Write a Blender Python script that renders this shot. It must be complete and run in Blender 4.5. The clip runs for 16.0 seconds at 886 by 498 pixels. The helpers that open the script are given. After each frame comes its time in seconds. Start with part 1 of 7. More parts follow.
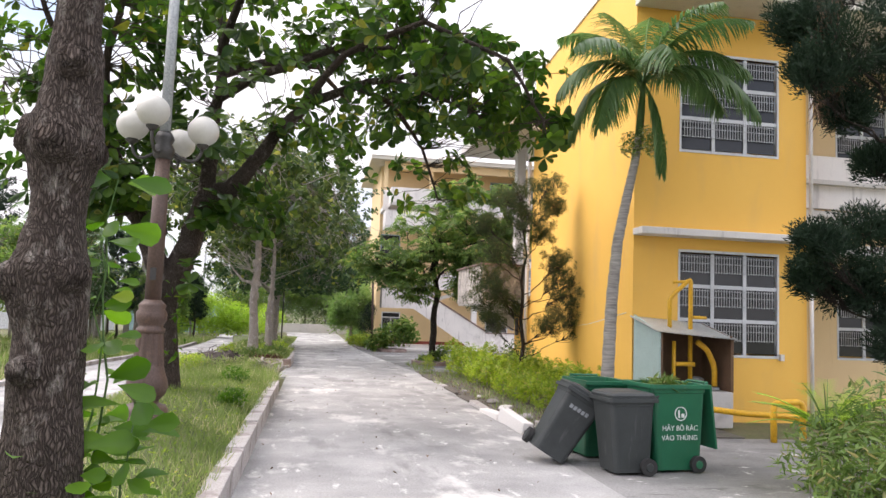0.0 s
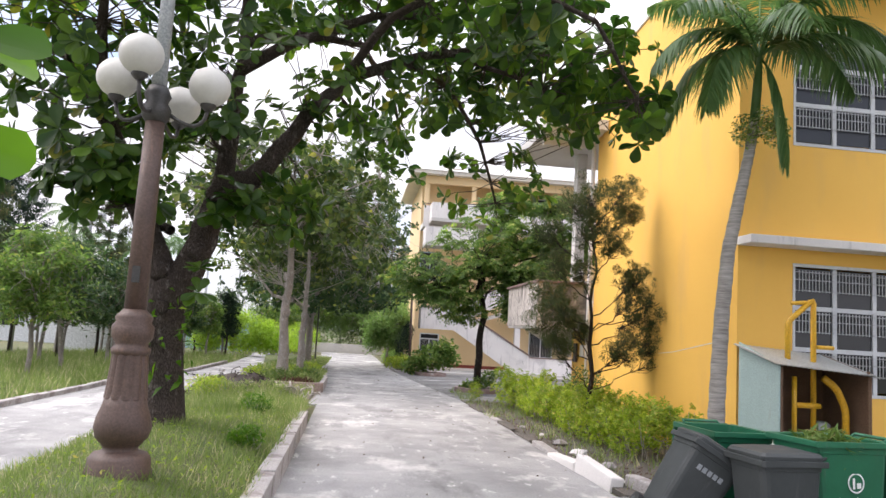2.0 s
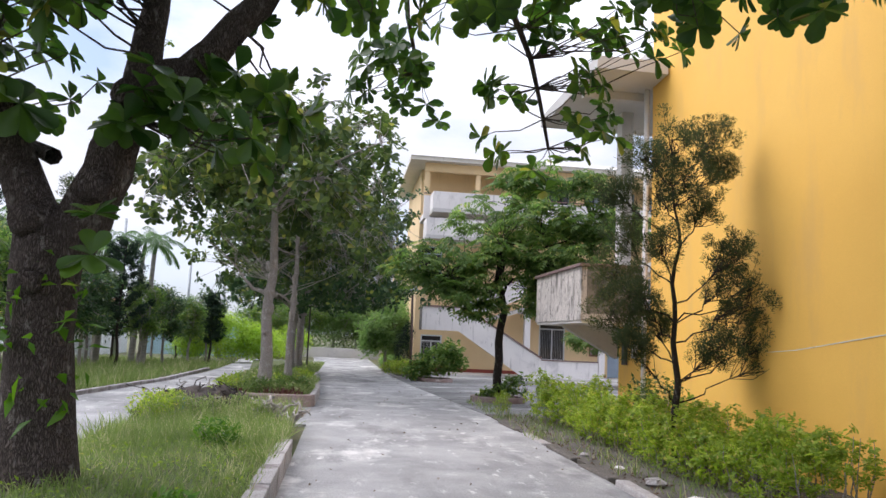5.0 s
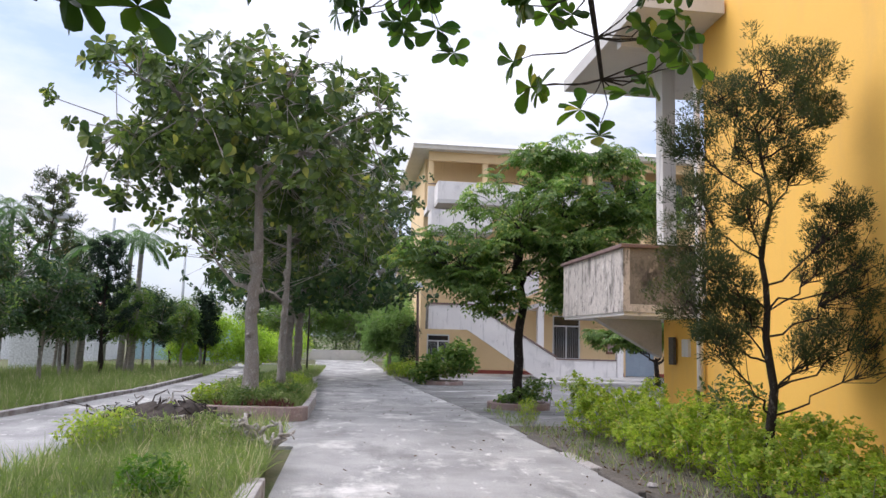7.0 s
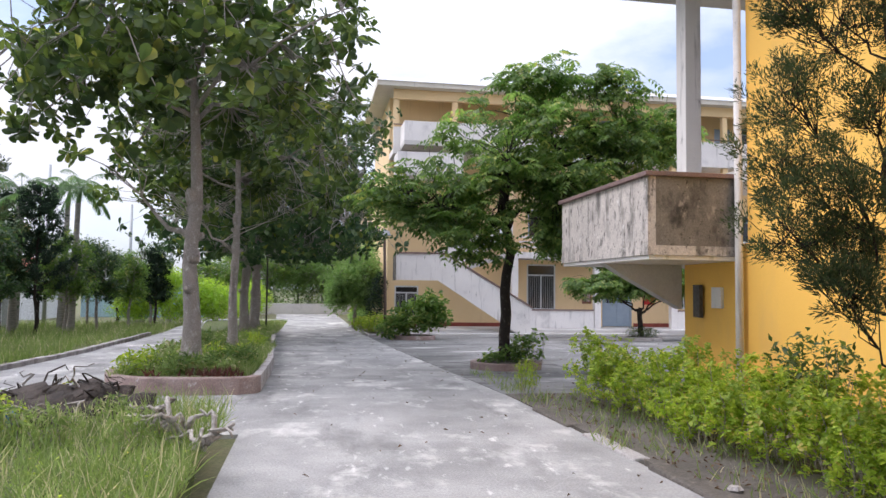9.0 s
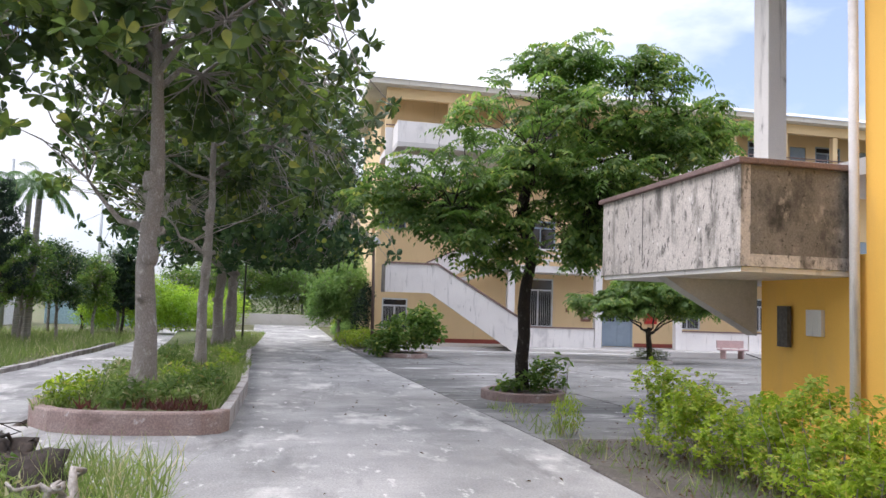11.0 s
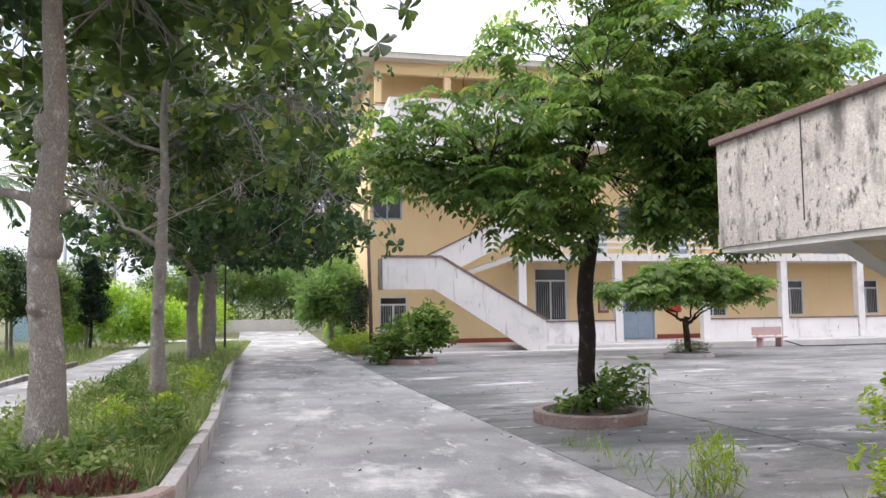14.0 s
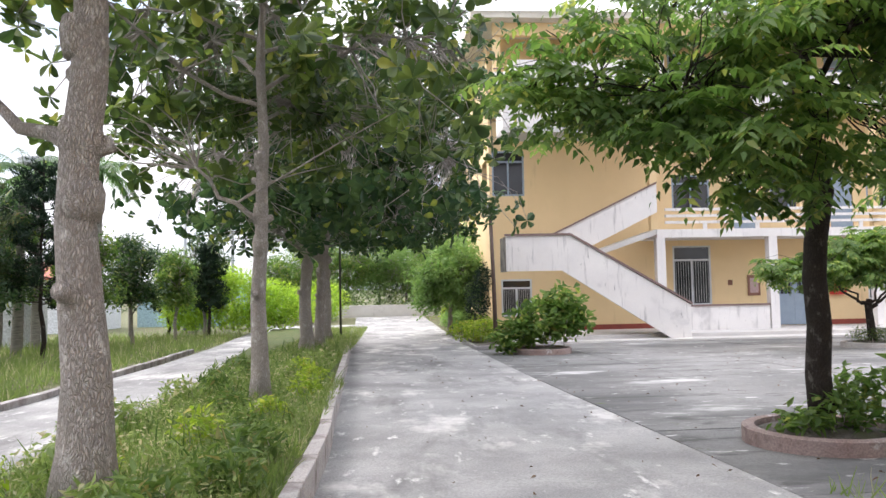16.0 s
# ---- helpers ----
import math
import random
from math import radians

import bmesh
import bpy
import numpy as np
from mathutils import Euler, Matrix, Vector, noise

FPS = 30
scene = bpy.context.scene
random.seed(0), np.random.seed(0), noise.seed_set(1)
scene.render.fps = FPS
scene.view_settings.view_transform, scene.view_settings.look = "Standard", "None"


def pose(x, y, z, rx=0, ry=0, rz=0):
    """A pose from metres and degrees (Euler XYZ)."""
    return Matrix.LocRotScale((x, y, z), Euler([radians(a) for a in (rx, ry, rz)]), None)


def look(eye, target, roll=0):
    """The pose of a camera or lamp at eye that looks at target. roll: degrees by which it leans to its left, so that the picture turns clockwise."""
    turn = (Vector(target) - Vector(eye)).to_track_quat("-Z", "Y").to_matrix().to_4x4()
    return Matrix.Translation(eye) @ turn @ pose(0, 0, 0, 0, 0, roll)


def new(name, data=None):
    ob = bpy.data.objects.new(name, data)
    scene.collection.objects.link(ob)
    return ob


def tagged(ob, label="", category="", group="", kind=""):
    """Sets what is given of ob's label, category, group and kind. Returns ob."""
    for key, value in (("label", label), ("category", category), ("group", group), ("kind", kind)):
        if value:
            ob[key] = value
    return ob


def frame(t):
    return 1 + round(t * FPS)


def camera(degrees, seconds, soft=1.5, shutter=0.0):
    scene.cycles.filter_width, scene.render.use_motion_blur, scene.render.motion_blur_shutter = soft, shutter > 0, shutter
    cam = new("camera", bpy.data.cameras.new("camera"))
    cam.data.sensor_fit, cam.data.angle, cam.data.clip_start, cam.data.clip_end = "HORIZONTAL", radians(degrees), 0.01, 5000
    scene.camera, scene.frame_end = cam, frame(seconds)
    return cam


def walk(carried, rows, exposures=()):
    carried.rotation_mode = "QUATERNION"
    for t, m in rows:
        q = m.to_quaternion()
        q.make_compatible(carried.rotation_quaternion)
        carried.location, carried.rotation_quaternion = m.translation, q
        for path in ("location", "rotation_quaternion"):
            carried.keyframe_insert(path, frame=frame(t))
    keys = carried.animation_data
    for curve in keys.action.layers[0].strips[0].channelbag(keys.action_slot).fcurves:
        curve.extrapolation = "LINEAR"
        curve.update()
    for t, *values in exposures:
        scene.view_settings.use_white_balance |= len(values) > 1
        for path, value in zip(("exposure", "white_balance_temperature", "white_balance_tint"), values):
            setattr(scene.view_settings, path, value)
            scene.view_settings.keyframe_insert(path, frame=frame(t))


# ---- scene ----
cam = camera(61.6, 16.0)
PATH = [
    (0, (0.188, -0.723, 1.77), (0.516, 1.242, 1.947), 2.2),
    (0.5, (0.171, -0.104, 1.774), (0.447, 1.863, 2.008), 0.4),
    (1, (0.185, 0.497, 1.753), (0.468, 2.461, 2.0), 1.0),
    (1.5, (0.17, 1.051, 1.756), (0.452, 3.017, 1.998), 2.5),
    (2, (0.17, 1.635, 1.751), (0.399, 3.609, 1.982), 3.4),
    (2.5, (0.101, 2.227, 1.739), (0.282, 4.209, 1.934), 3.2),
    (3, (0.105, 2.885, 1.713), (0.337, 4.864, 1.882), 2.9),
    (3.2, (0.107, 3.111, 1.716), (0.369, 5.087, 1.886), 3.2),
    (5.3, (0.074, 6.025, 1.617), (0.315, 7.992, 1.889), 2.4),
    (5.5, (0.129, 6.32, 1.613), (0.337, 8.288, 1.904), 2.2),
    (6, (0.12, 6.991, 1.593), (0.338, 8.956, 1.893), 2.4),
    (6.5, (0.194, 7.601, 1.612), (0.424, 9.567, 1.901), 1.7),
    (7, (0.225, 8.173, 1.606), (0.467, 10.143, 1.846), 1.6),
    (7.5, (0.29, 8.837, 1.566), (0.599, 10.805, 1.744), 1.8),
    (8, (0.287, 9.567, 1.597), (0.634, 11.532, 1.729), 0.9),
    (8.5, (0.278, 10.105, 1.581), (0.625, 12.072, 1.68), 0.4),
    (9, (0.259, 10.789, 1.617), (0.606, 12.755, 1.729), 0.7),
    (9.5, (0.2, 11.439, 1.6), (0.555, 13.404, 1.713), 1.1),
    (10, (0.198, 12.128, 1.598), (0.559, 14.091, 1.73), 1.5),
    (10.2, (0.153, 12.355, 1.607), (0.52, 14.316, 1.743), 1.7),
    (12.3, (0.197, 15.029, 1.638), (0.634, 16.974, 1.798), 1.7),
    (12.5, (0.163, 15.245, 1.602), (0.604, 17.19, 1.754), 1.7),
    (13, (0.168, 15.816, 1.593), (0.613, 17.761, 1.731), 0.9),
    (13.5, (0.225, 16.439, 1.605), (0.666, 18.385, 1.745), -0.5),
    (14, (0.258, 17.045, 1.608), (0.689, 18.993, 1.749), -0.6),
    (14.5, (0.237, 17.738, 1.619), (0.644, 19.692, 1.75), 1.3),
    (15, (0.195, 18.359, 1.597), (0.54, 20.325, 1.723), 0.4),
    (15.5, (0.187, 18.994, 1.585), (0.486, 20.97, 1.672), -1.1),
    (16, (0.154, 19.58, 1.569), (0.291, 21.573, 1.673), -1.1),
]
walk(cam, [(t, look(eye, target, roll)) for t, eye, target, roll in PATH],
     [(0.0, 0.68, 6600, 19), (2.5, 0.62, 6400, 19), (5.5, 0.28, 6050, 18), (7.0, 0.28, 6100, 19), (9.5, 0.43, 6100, 19), (12.5, 0.55, 6200, 17), (16.0, 0.96, 6400, 17)])

# ---- light ----
world = bpy.data.worlds.new("sky")
scene.world = world
world.use_nodes = True
wn, wl = world.node_tree.nodes, world.node_tree.links
wn.clear()
SUN_ELEV, SUN_AZ = 50.0, 285.0     # degrees; azimuth clockwise from +y
sky = wn.new("ShaderNodeTexSky")
sky.sky_type = 'NISHITA'
sky.sun_disc = False
sky.sun_elevation = radians(SUN_ELEV)
sky.sun_rotation = radians(SUN_AZ)
sky.air_density, sky.dust_density, sky.ozone_density = 1.0, 2.0, 1.0
w_coord = wn.new("ShaderNodeTexCoord")
w_map = wn.new("ShaderNodeMapping")
w_map.inputs["Scale"].default_value = (1.0, 1.0, 2.4)
w_noise = wn.new("ShaderNodeTexNoise")
w_noise.inputs["Scale"].default_value = 2.2
w_noise.inputs["Detail"].default_value = 7.0
w_noise.inputs["Roughness"].default_value = 0.55
w_ramp = wn.new("ShaderNodeValToRGB")
w_ramp.color_ramp.elements[0].position = 0.36
w_ramp.color_ramp.elements[1].position = 0.56
w_bg1 = wn.new("ShaderNodeBackground")
w_bg1.inputs["Strength"].default_value = 0.10
w_bg2 = wn.new("ShaderNodeBackground")
w_bg2.inputs["Color"].default_value = (0.96, 0.98, 1.0, 1)
w_bg2.inputs["Strength"].default_value = 0.80
w_bg3 = wn.new("ShaderNodeBackground")
w_bg3.inputs["Color"].default_value = (0.60, 0.72, 0.90, 1)
w_bg3.inputs["Strength"].default_value = 0.38
w_add = wn.new("ShaderNodeAddShader")
w_mix = wn.new("ShaderNodeMixShader")
w_out = wn.new("ShaderNodeOutputWorld")
wl.new(w_coord.outputs["Generated"], w_map.inputs["Vector"])
wl.new(w_map.outputs["Vector"], w_noise.inputs["Vector"])
wl.new(w_noise.outputs["Fac"], w_ramp.inputs["Fac"])
wl.new(sky.outputs["Color"], w_bg1.inputs["Color"])
wl.new(w_bg1.outputs[0], w_add.inputs[0])
wl.new(w_bg3.outputs[0], w_add.inputs[1])
wl.new(w_ramp.outputs["Color"], w_mix.inputs["Fac"])
wl.new(w_add.outputs[0], w_mix.inputs[1])
wl.new(w_bg2.outputs[0], w_mix.inputs[2])
# an overcast sky is brighter overhead than near the horizon
w_sep = wn.new("ShaderNodeSeparateXYZ")
w_rise = wn.new("ShaderNodeMapRange")
w_rise.inputs["From Min"].default_value, w_rise.inputs["From Max"].default_value = 0.25, 1.0
w_rise.inputs["To Min"].default_value, w_rise.inputs["To Max"].default_value = 0.85, 2.6
wl.new(w_coord.outputs["Generated"], w_sep.inputs[0])
wl.new(w_sep.outputs["Z"], w_rise.inputs["Value"])
wl.new(w_rise.outputs["Result"], w_bg2.inputs["Strength"])
wl.new(w_mix.outputs[0], w_out.inputs["Surface"])

sun_data = bpy.data.lights.new("sun", 'SUN')
sun_data.energy = 1.7
sun_data.angle = radians(45)
sun_data.color = (1.0, 0.95, 0.87)
sun_ob = new("sun", sun_data)
_az, _el = radians(SUN_AZ), radians(SUN_ELEV)
_to = Vector((math.sin(_az) * math.cos(_el), math.cos(_az) * math.cos(_el), math.sin(_el)))
sun_ob.matrix_world = look(_to * 60, (0, 0, 0))


# ---- materials ----
def nodes_of(name):
    m = bpy.data.materials.new(name)
    m.use_nodes = True
    nt = m.node_tree
    return m, nt.nodes, nt.links, nt.nodes["Principled BSDF"]


def mixed(n, l, fac, a, b, blend='MIX'):
    x = n.new("ShaderNodeMix")
    x.data_type = 'RGBA'
    x.blend_type = blend
    for sock, val in ((x.inputs[0], fac), (x.inputs[6], a), (x.inputs[7], b)):
        if isinstance(val, (int, float)):
            sock.default_value = val
        elif isinstance(val, tuple):
            sock.default_value = (*val, 1)
        else:
            l.new(val, sock)
    return x.outputs[2]


def noise_at(n, l, vec, scale, detail=4.0, rough=0.6):
    x = n.new("ShaderNodeTexNoise")
    x.inputs["Scale"].default_value = scale
    x.inputs["Detail"].default_value = detail
    x.inputs["Roughness"].default_value = rough
    l.new(vec, x.inputs["Vector"])
    return x.outputs["Fac"]


def ramp(n, l, fac, lo, hi):
    x = n.new("ShaderNodeMapRange")
    x.inputs["From Min"].default_value, x.inputs["From Max"].default_value = lo, hi
    l.new(fac, x.inputs["Value"])
    return x.outputs["Result"]


def scaled(n, l, vec, s):
    x = n.new("ShaderNodeMapping")
    x.inputs["Scale"].default_value = s
    l.new(vec, x.inputs["Vector"])
    return x.outputs["Vector"]


def surface(name, c1, c2, scale=3.0, fine=60.0, rough=0.8, bump=0.2, stain=None, stretch=(1, 1, 1), metal=0.0, bump_scale=None, fine_amt=0.35, varied=0.0, bump_dist=0.01, placed=False):
    """Two-scale noise colour with optional stains: stain = (colour, scale, low, high, stretch)."""
    m, n, l, p = nodes_of(name)
    vec = n.new("ShaderNodeNewGeometry").outputs["Position"] if placed else n.new("ShaderNodeTexCoord").outputs["Object"]
    v1 = scaled(n, l, vec, stretch)
    big = noise_at(n, l, v1, scale)
    col = mixed(n, l, ramp(n, l, big, 0.3, 0.7), c1, c2)
    small = noise_at(n, l, v1, fine, 3.0)
    dark = n.new("ShaderNodeMapRange")
    dark.inputs["From Min"].default_value, dark.inputs["From Max"].default_value = 0.3, 0.7
    dark.inputs["To Min"].default_value, dark.inputs["To Max"].default_value = 1.0 - fine_amt, 1.0 + fine_amt * 0.5
    l.new(small, dark.inputs["Value"])
    g = n.new("ShaderNodeCombineColor")
    for k in range(3):
        l.new(dark.outputs["Result"], g.inputs[k])
    col = mixed(n, l, 1.0, col, g.outputs[0], 'MULTIPLY')
    for st in (stain or []):
        sc, ss, lo, hi, sx = st
        f = ramp(n, l, noise_at(n, l, scaled(n, l, vec, sx), ss, 6.0, 0.65), lo, hi)
        col = mixed(n, l, f, col, sc)
    if varied:
        r = n.new("ShaderNodeObjectInfo").outputs["Random"]
        h = n.new("ShaderNodeHueSaturation")
        mr = n.new("ShaderNodeMapRange")
        mr.inputs["To Min"].default_value, mr.inputs["To Max"].default_value = 1 - varied, 1 + varied
        l.new(r, mr.inputs["Value"])
        l.new(mr.outputs["Result"], h.inputs["Value"])
        l.new(col, h.inputs["Color"])
        col = h.outputs["Color"]
    l.new(col, p.inputs["Base Color"])
    p.inputs["Roughness"].default_value = rough
    p.inputs["Metallic"].default_value = metal
    if bump:
        b = n.new("ShaderNodeBump")
        b.inputs["Strength"].default_value = bump
        b.inputs["Distance"].default_value = bump_dist
        l.new(noise_at(n, l, v1, bump_scale or fine, 5.0), b.inputs["Height"])
        l.new(b.outputs["Normal"], p.inputs["Normal"])
    return m


def leafy(name, c1, c2, c3=None, trans=0.35, rough=0.5, third=0.93):
    """Leaves: colour varies from leaf to leaf; light passes through them."""
    m, n, l, p = nodes_of(name)
    r = n.new("ShaderNodeNewGeometry").outputs["Random Per Island"]
    col = mixed(n, l, r, c1, c2)
    if c3:
        col = mixed(n, l, ramp(n, l, r, third, third + 0.02), col, c3)
    vec = n.new("ShaderNodeTexCoord").outputs["Object"]
    col = mixed(n, l, ramp(n, l, noise_at(n, l, vec, 0.9), 0.35, 0.7), col, tuple(x * 0.7 for x in c1))
    l.new(col, p.inputs["Base Color"])
    p.inputs["Roughness"].default_value = rough
    p.inputs["Specular IOR Level"].default_value = 0.35
    t = n.new("ShaderNodeBsdfTranslucent")
    bright = n.new("ShaderNodeHueSaturation")
    bright.inputs["Value"].default_value = 1.7
    bright.inputs["Saturation"].default_value = 1.1
    l.new(col, bright.inputs["Color"])
    l.new(bright.outputs[0], t.inputs["Color"])
    mx = n.new("ShaderNodeMixShader")
    mx.inputs[0].default_value = trans
    l.new(p.outputs[0], mx.inputs[1])
    l.new(t.outputs[0], mx.inputs[2])
    l.new(mx.outputs[0], n["Material Output"].inputs["Surface"])
    return m


def barky(name, ridge, furrow, pale, scale=30.0, stretch=0.3, depth=0.03, crack=0.16, rough=0.95):
    """Bark: raised plates parted by dark upright cracks, with pale lichen."""
    m, n, l, p = nodes_of(name)
    vec = n.new("ShaderNodeTexCoord").outputs["Object"]
    warp = n.new("ShaderNodeTexNoise")
    warp.inputs["Scale"].default_value = 6.0
    l.new(vec, warp.inputs["Vector"])
    bent = n.new("ShaderNodeVectorMath")
    bent.operation = 'MULTIPLY_ADD'
    bent.inputs[1].default_value = (0.10, 0.10, 0.10)
    l.new(warp.outputs["Color"], bent.inputs[0])
    l.new(vec, bent.inputs[2])
    v1 = scaled(n, l, bent.outputs[0], (1, 1, stretch))
    cell = n.new("ShaderNodeTexVoronoi")
    cell.feature = 'DISTANCE_TO_EDGE'
    cell.inputs["Scale"].default_value = scale
    l.new(v1, cell.inputs["Vector"])
    plate = ramp(n, l, cell.outputs["Distance"], 0.0, crack)
    fine = noise_at(n, l, v1, scale * 2.5, 5.0, 0.65)
    col = mixed(n, l, ramp(n, l, noise_at(n, l, vec, 3.0, 5.0), 0.3, 0.7), ridge, tuple(c * 0.62 for c in ridge))
    col = mixed(n, l, ramp(n, l, fine, 0.30, 0.75), tuple(c * 0.45 for c in ridge), col)
    col = mixed(n, l, plate, furrow, col)
    col = mixed(n, l, ramp(n, l, noise_at(n, l, scaled(n, l, vec, (1, 1, 0.6)), 9.0, 6.0, 0.7), 0.56, 0.70), col, pale)
    l.new(col, p.inputs["Base Color"])
    p.inputs["Roughness"].default_value = rough
    p.inputs["Specular IOR Level"].default_value = 0.25
    add = n.new("ShaderNodeMath")
    add.operation = 'MULTIPLY_ADD'
    add.inputs[1].default_value = 0.35
    l.new(fine, add.inputs[0])
    l.new(plate, add.inputs[2])
    b = n.new("ShaderNodeBump")
    b.inputs["Strength"].default_value = 1.0
    b.inputs["Distance"].default_value = depth
    l.new(add.outputs[0], b.inputs["Height"])
    l.new(b.outputs["Normal"], p.inputs["Normal"])
    return m


ONE = (1, 1, 1)
DOWN = (5, 5, 0.5)
m_soil = surface("soil_and_grass", (0.10, 0.13, 0.04), (0.16, 0.14, 0.08), 1.2, 30, 0.95, 0.6, bump_dist=0.03)
m_lawn = surface("lawn_soil", (0.07, 0.12, 0.025), (0.14, 0.14, 0.06), 2.0, 40, 0.95, 0.8, bump_dist=0.03)
m_dirt = surface("bare_soil", (0.17, 0.15, 0.13), (0.095, 0.085, 0.072), 1.6, 30, 0.95, 0.9, bump_dist=0.03,
                 stain=[((0.09, 0.11, 0.05), 1.3, 0.58, 0.68, ONE), ((0.22, 0.19, 0.16), 9, 0.6, 0.68, ONE)])
m_road = surface("worn_concrete", (0.225, 0.224, 0.222), (0.45, 0.443, 0.432), 0.7, 45, 0.85, 0.6, fine_amt=0.28,
                 stain=[((0.62, 0.605, 0.58), 0.8, 0.55, 0.66, (1, 0.6, 1)), ((0.17, 0.168, 0.165), 0.75, 0.54, 0.68, (1.3, 0.4, 1)),
                        ((0.66, 0.65, 0.63), 5.0, 0.60, 0.70, (1, 0.4, 1)), ((0.30, 0.29, 0.28), 3.0, 0.55, 0.72, (0.4, 6, 1)), ((0.13, 0.12, 0.11), 14.0, 0.68, 0.74, ONE)])
m_yard = surface("weathered_yard_concrete", (0.145, 0.145, 0.142), (0.28, 0.276, 0.268), 0.45, 40, 0.8, 0.6, fine_amt=0.3, placed=True, varied=0.10,
                 stain=[((0.10, 0.10, 0.097), 0.35, 0.50, 0.62, (0.6, 1.3, 1)), ((0.52, 0.51, 0.495), 0.8, 0.60, 0.70, (0.5, 1, 1)),
                        ((0.09, 0.088, 0.085), 2.2, 0.58, 0.66, (0.5, 1.2, 1)), ((0.60, 0.59, 0.57), 4.5, 0.62, 0.70, (0.5, 1, 1)), ((0.10, 0.13, 0.05), 2.6, 0.66, 0.72, ONE)])
m_kerb = surface("kerb_concrete", (0.37, 0.345, 0.33), (0.48, 0.455, 0.44), 2.5, 50, 0.9, 0.6,
                 stain=[((0.20, 0.17, 0.16), 2.2, 0.52, 0.7, ONE)], varied=0.12)
m_kerb_red = surface("painted_red_kerb", (0.27, 0.185, 0.165), (0.35, 0.275, 0.25), 2.5, 50, 0.9, 0.5,
                     stain=[((0.16, 0.11, 0.10), 3, 0.54, 0.7, ONE), ((0.5, 0.46, 0.44), 4, 0.62, 0.7, ONE)], varied=0.1)
m_yellow = surface("yellow_wall_paint", (0.89, 0.525, 0.105), (0.85, 0.485, 0.09), 0.5, 70, 0.75, 0.12, fine_amt=0.05,
                   stain=[((0.76, 0.45, 0.12), 0.8, 0.52, 0.8, (2, 2, 0.6))])
m_cream = surface("pale_yellow_paint", (0.80, 0.60, 0.34), (0.74, 0.55, 0.30), 0.5, 50, 0.8, 0.12, fine_amt=0.06,
                  stain=[((0.55, 0.40, 0.22), 0.9, 0.6, 0.8, DOWN)])
m_white = surface("weathered_white_paint", (0.78, 0.75, 0.72), (0.68, 0.65, 0.63), 0.8, 50, 0.8, 0.15, fine_amt=0.08,
                  stain=[((0.36, 0.34, 0.33), 1.1, 0.57, 0.74, DOWN), ((0.48, 0.46, 0.45), 0.7, 0.56, 0.74, ONE), ((0.22, 0.21, 0.20), 2.4, 0.64, 0.74, (2.0, 2.0, 0.8))])
m_concrete = surface("grey_concrete_soffit", (0.60, 0.58, 0.55), (0.50, 0.48, 0.46), 0.8, 50, 0.85, 0.2, fine_amt=0.12,
                     stain=[((0.34, 0.32, 0.30), 1.4, 0.6, 0.8, ONE)])
m_eave = surface("pale_eave_concrete", (0.70, 0.66, 0.58), (0.60, 0.56, 0.50), 0.8, 50, 0.85, 0.2, fine_amt=0.1,
                 stain=[((0.36, 0.33, 0.29), 1.2, 0.58, 0.8, DOWN)])
m_mould = surface("mould_streaked_plaster", (0.66, 0.60, 0.55), (0.52, 0.47, 0.43), 1.6, 40, 0.9, 0.6, fine_amt=0.25,
                  stain=[((0.17, 0.155, 0.14), 1.6, 0.52, 0.68, (2.0, 2.0, 0.7)), ((0.12, 0.11, 0.10), 7.0, 0.55, 0.66, (1.5, 1.5, 0.8)), ((0.10, 0.09, 0.08), 18, 0.60, 0.68, (1, 1, 0.7)),
                         ((0.80, 0.77, 0.74), 4.5, 0.62, 0.70, (1.5, 1.5, 1))])
# m_mould darkened: the balcony ends' shade put into the colour, with mould stains
m_mould_dark = surface("shade_dark_mouldy_plaster", (0.25, 0.225, 0.195), (0.165, 0.148, 0.13), 1.6, 40, 0.9, 0.6, fine_amt=0.3,
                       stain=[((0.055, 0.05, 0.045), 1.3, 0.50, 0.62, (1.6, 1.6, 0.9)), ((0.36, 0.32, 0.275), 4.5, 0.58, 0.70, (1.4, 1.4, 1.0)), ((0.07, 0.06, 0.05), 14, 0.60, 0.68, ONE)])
m_coping = surface("brown_coping", (0.26, 0.17, 0.15), (0.19, 0.13, 0.12), 3, 50, 0.85, 0.4)
m_redband = surface("dark_red_plinth", (0.33, 0.075, 0.05), (0.26, 0.06, 0.045), 2, 50, 0.8, 0.2)
m_winframe = surface("grey_white_window_paint", (0.62, 0.64, 0.66), (0.54, 0.56, 0.58), 3, 60, 0.55, 0.1, fine_amt=0.1,
                     stain=[((0.36, 0.35, 0.34), 4, 0.62, 0.75, ONE)])
m_blue = surface("blue_grey_door_paint", (0.30, 0.37, 0.44), (0.25, 0.32, 0.39), 3, 60, 0.5, 0.1, fine_amt=0.1)
m_bars = surface("grey_painted_grille", (0.50, 0.51, 0.52), (0.40, 0.41, 0.42), 5, 60, 0.5, 0.1)
m_darkbars = surface("dark_grille_iron", (0.05, 0.055, 0.06), (0.08, 0.08, 0.085), 5, 60, 0.5, 0.1)
# dark brown stands in for shade inside the rooms and the wall slit
m_inside = surface("room_shade_brown", (0.10, 0.09, 0.085), (0.13, 0.12, 0.11), 1, 20, 0.9, 0.0)
m_gas = surface("yellow_pipe_paint", (0.80, 0.45, 0.02), (0.70, 0.38, 0.02), 4, 60, 0.4, 0.1,
                stain=[((0.35, 0.20, 0.05), 6, 0.64, 0.74, ONE)])
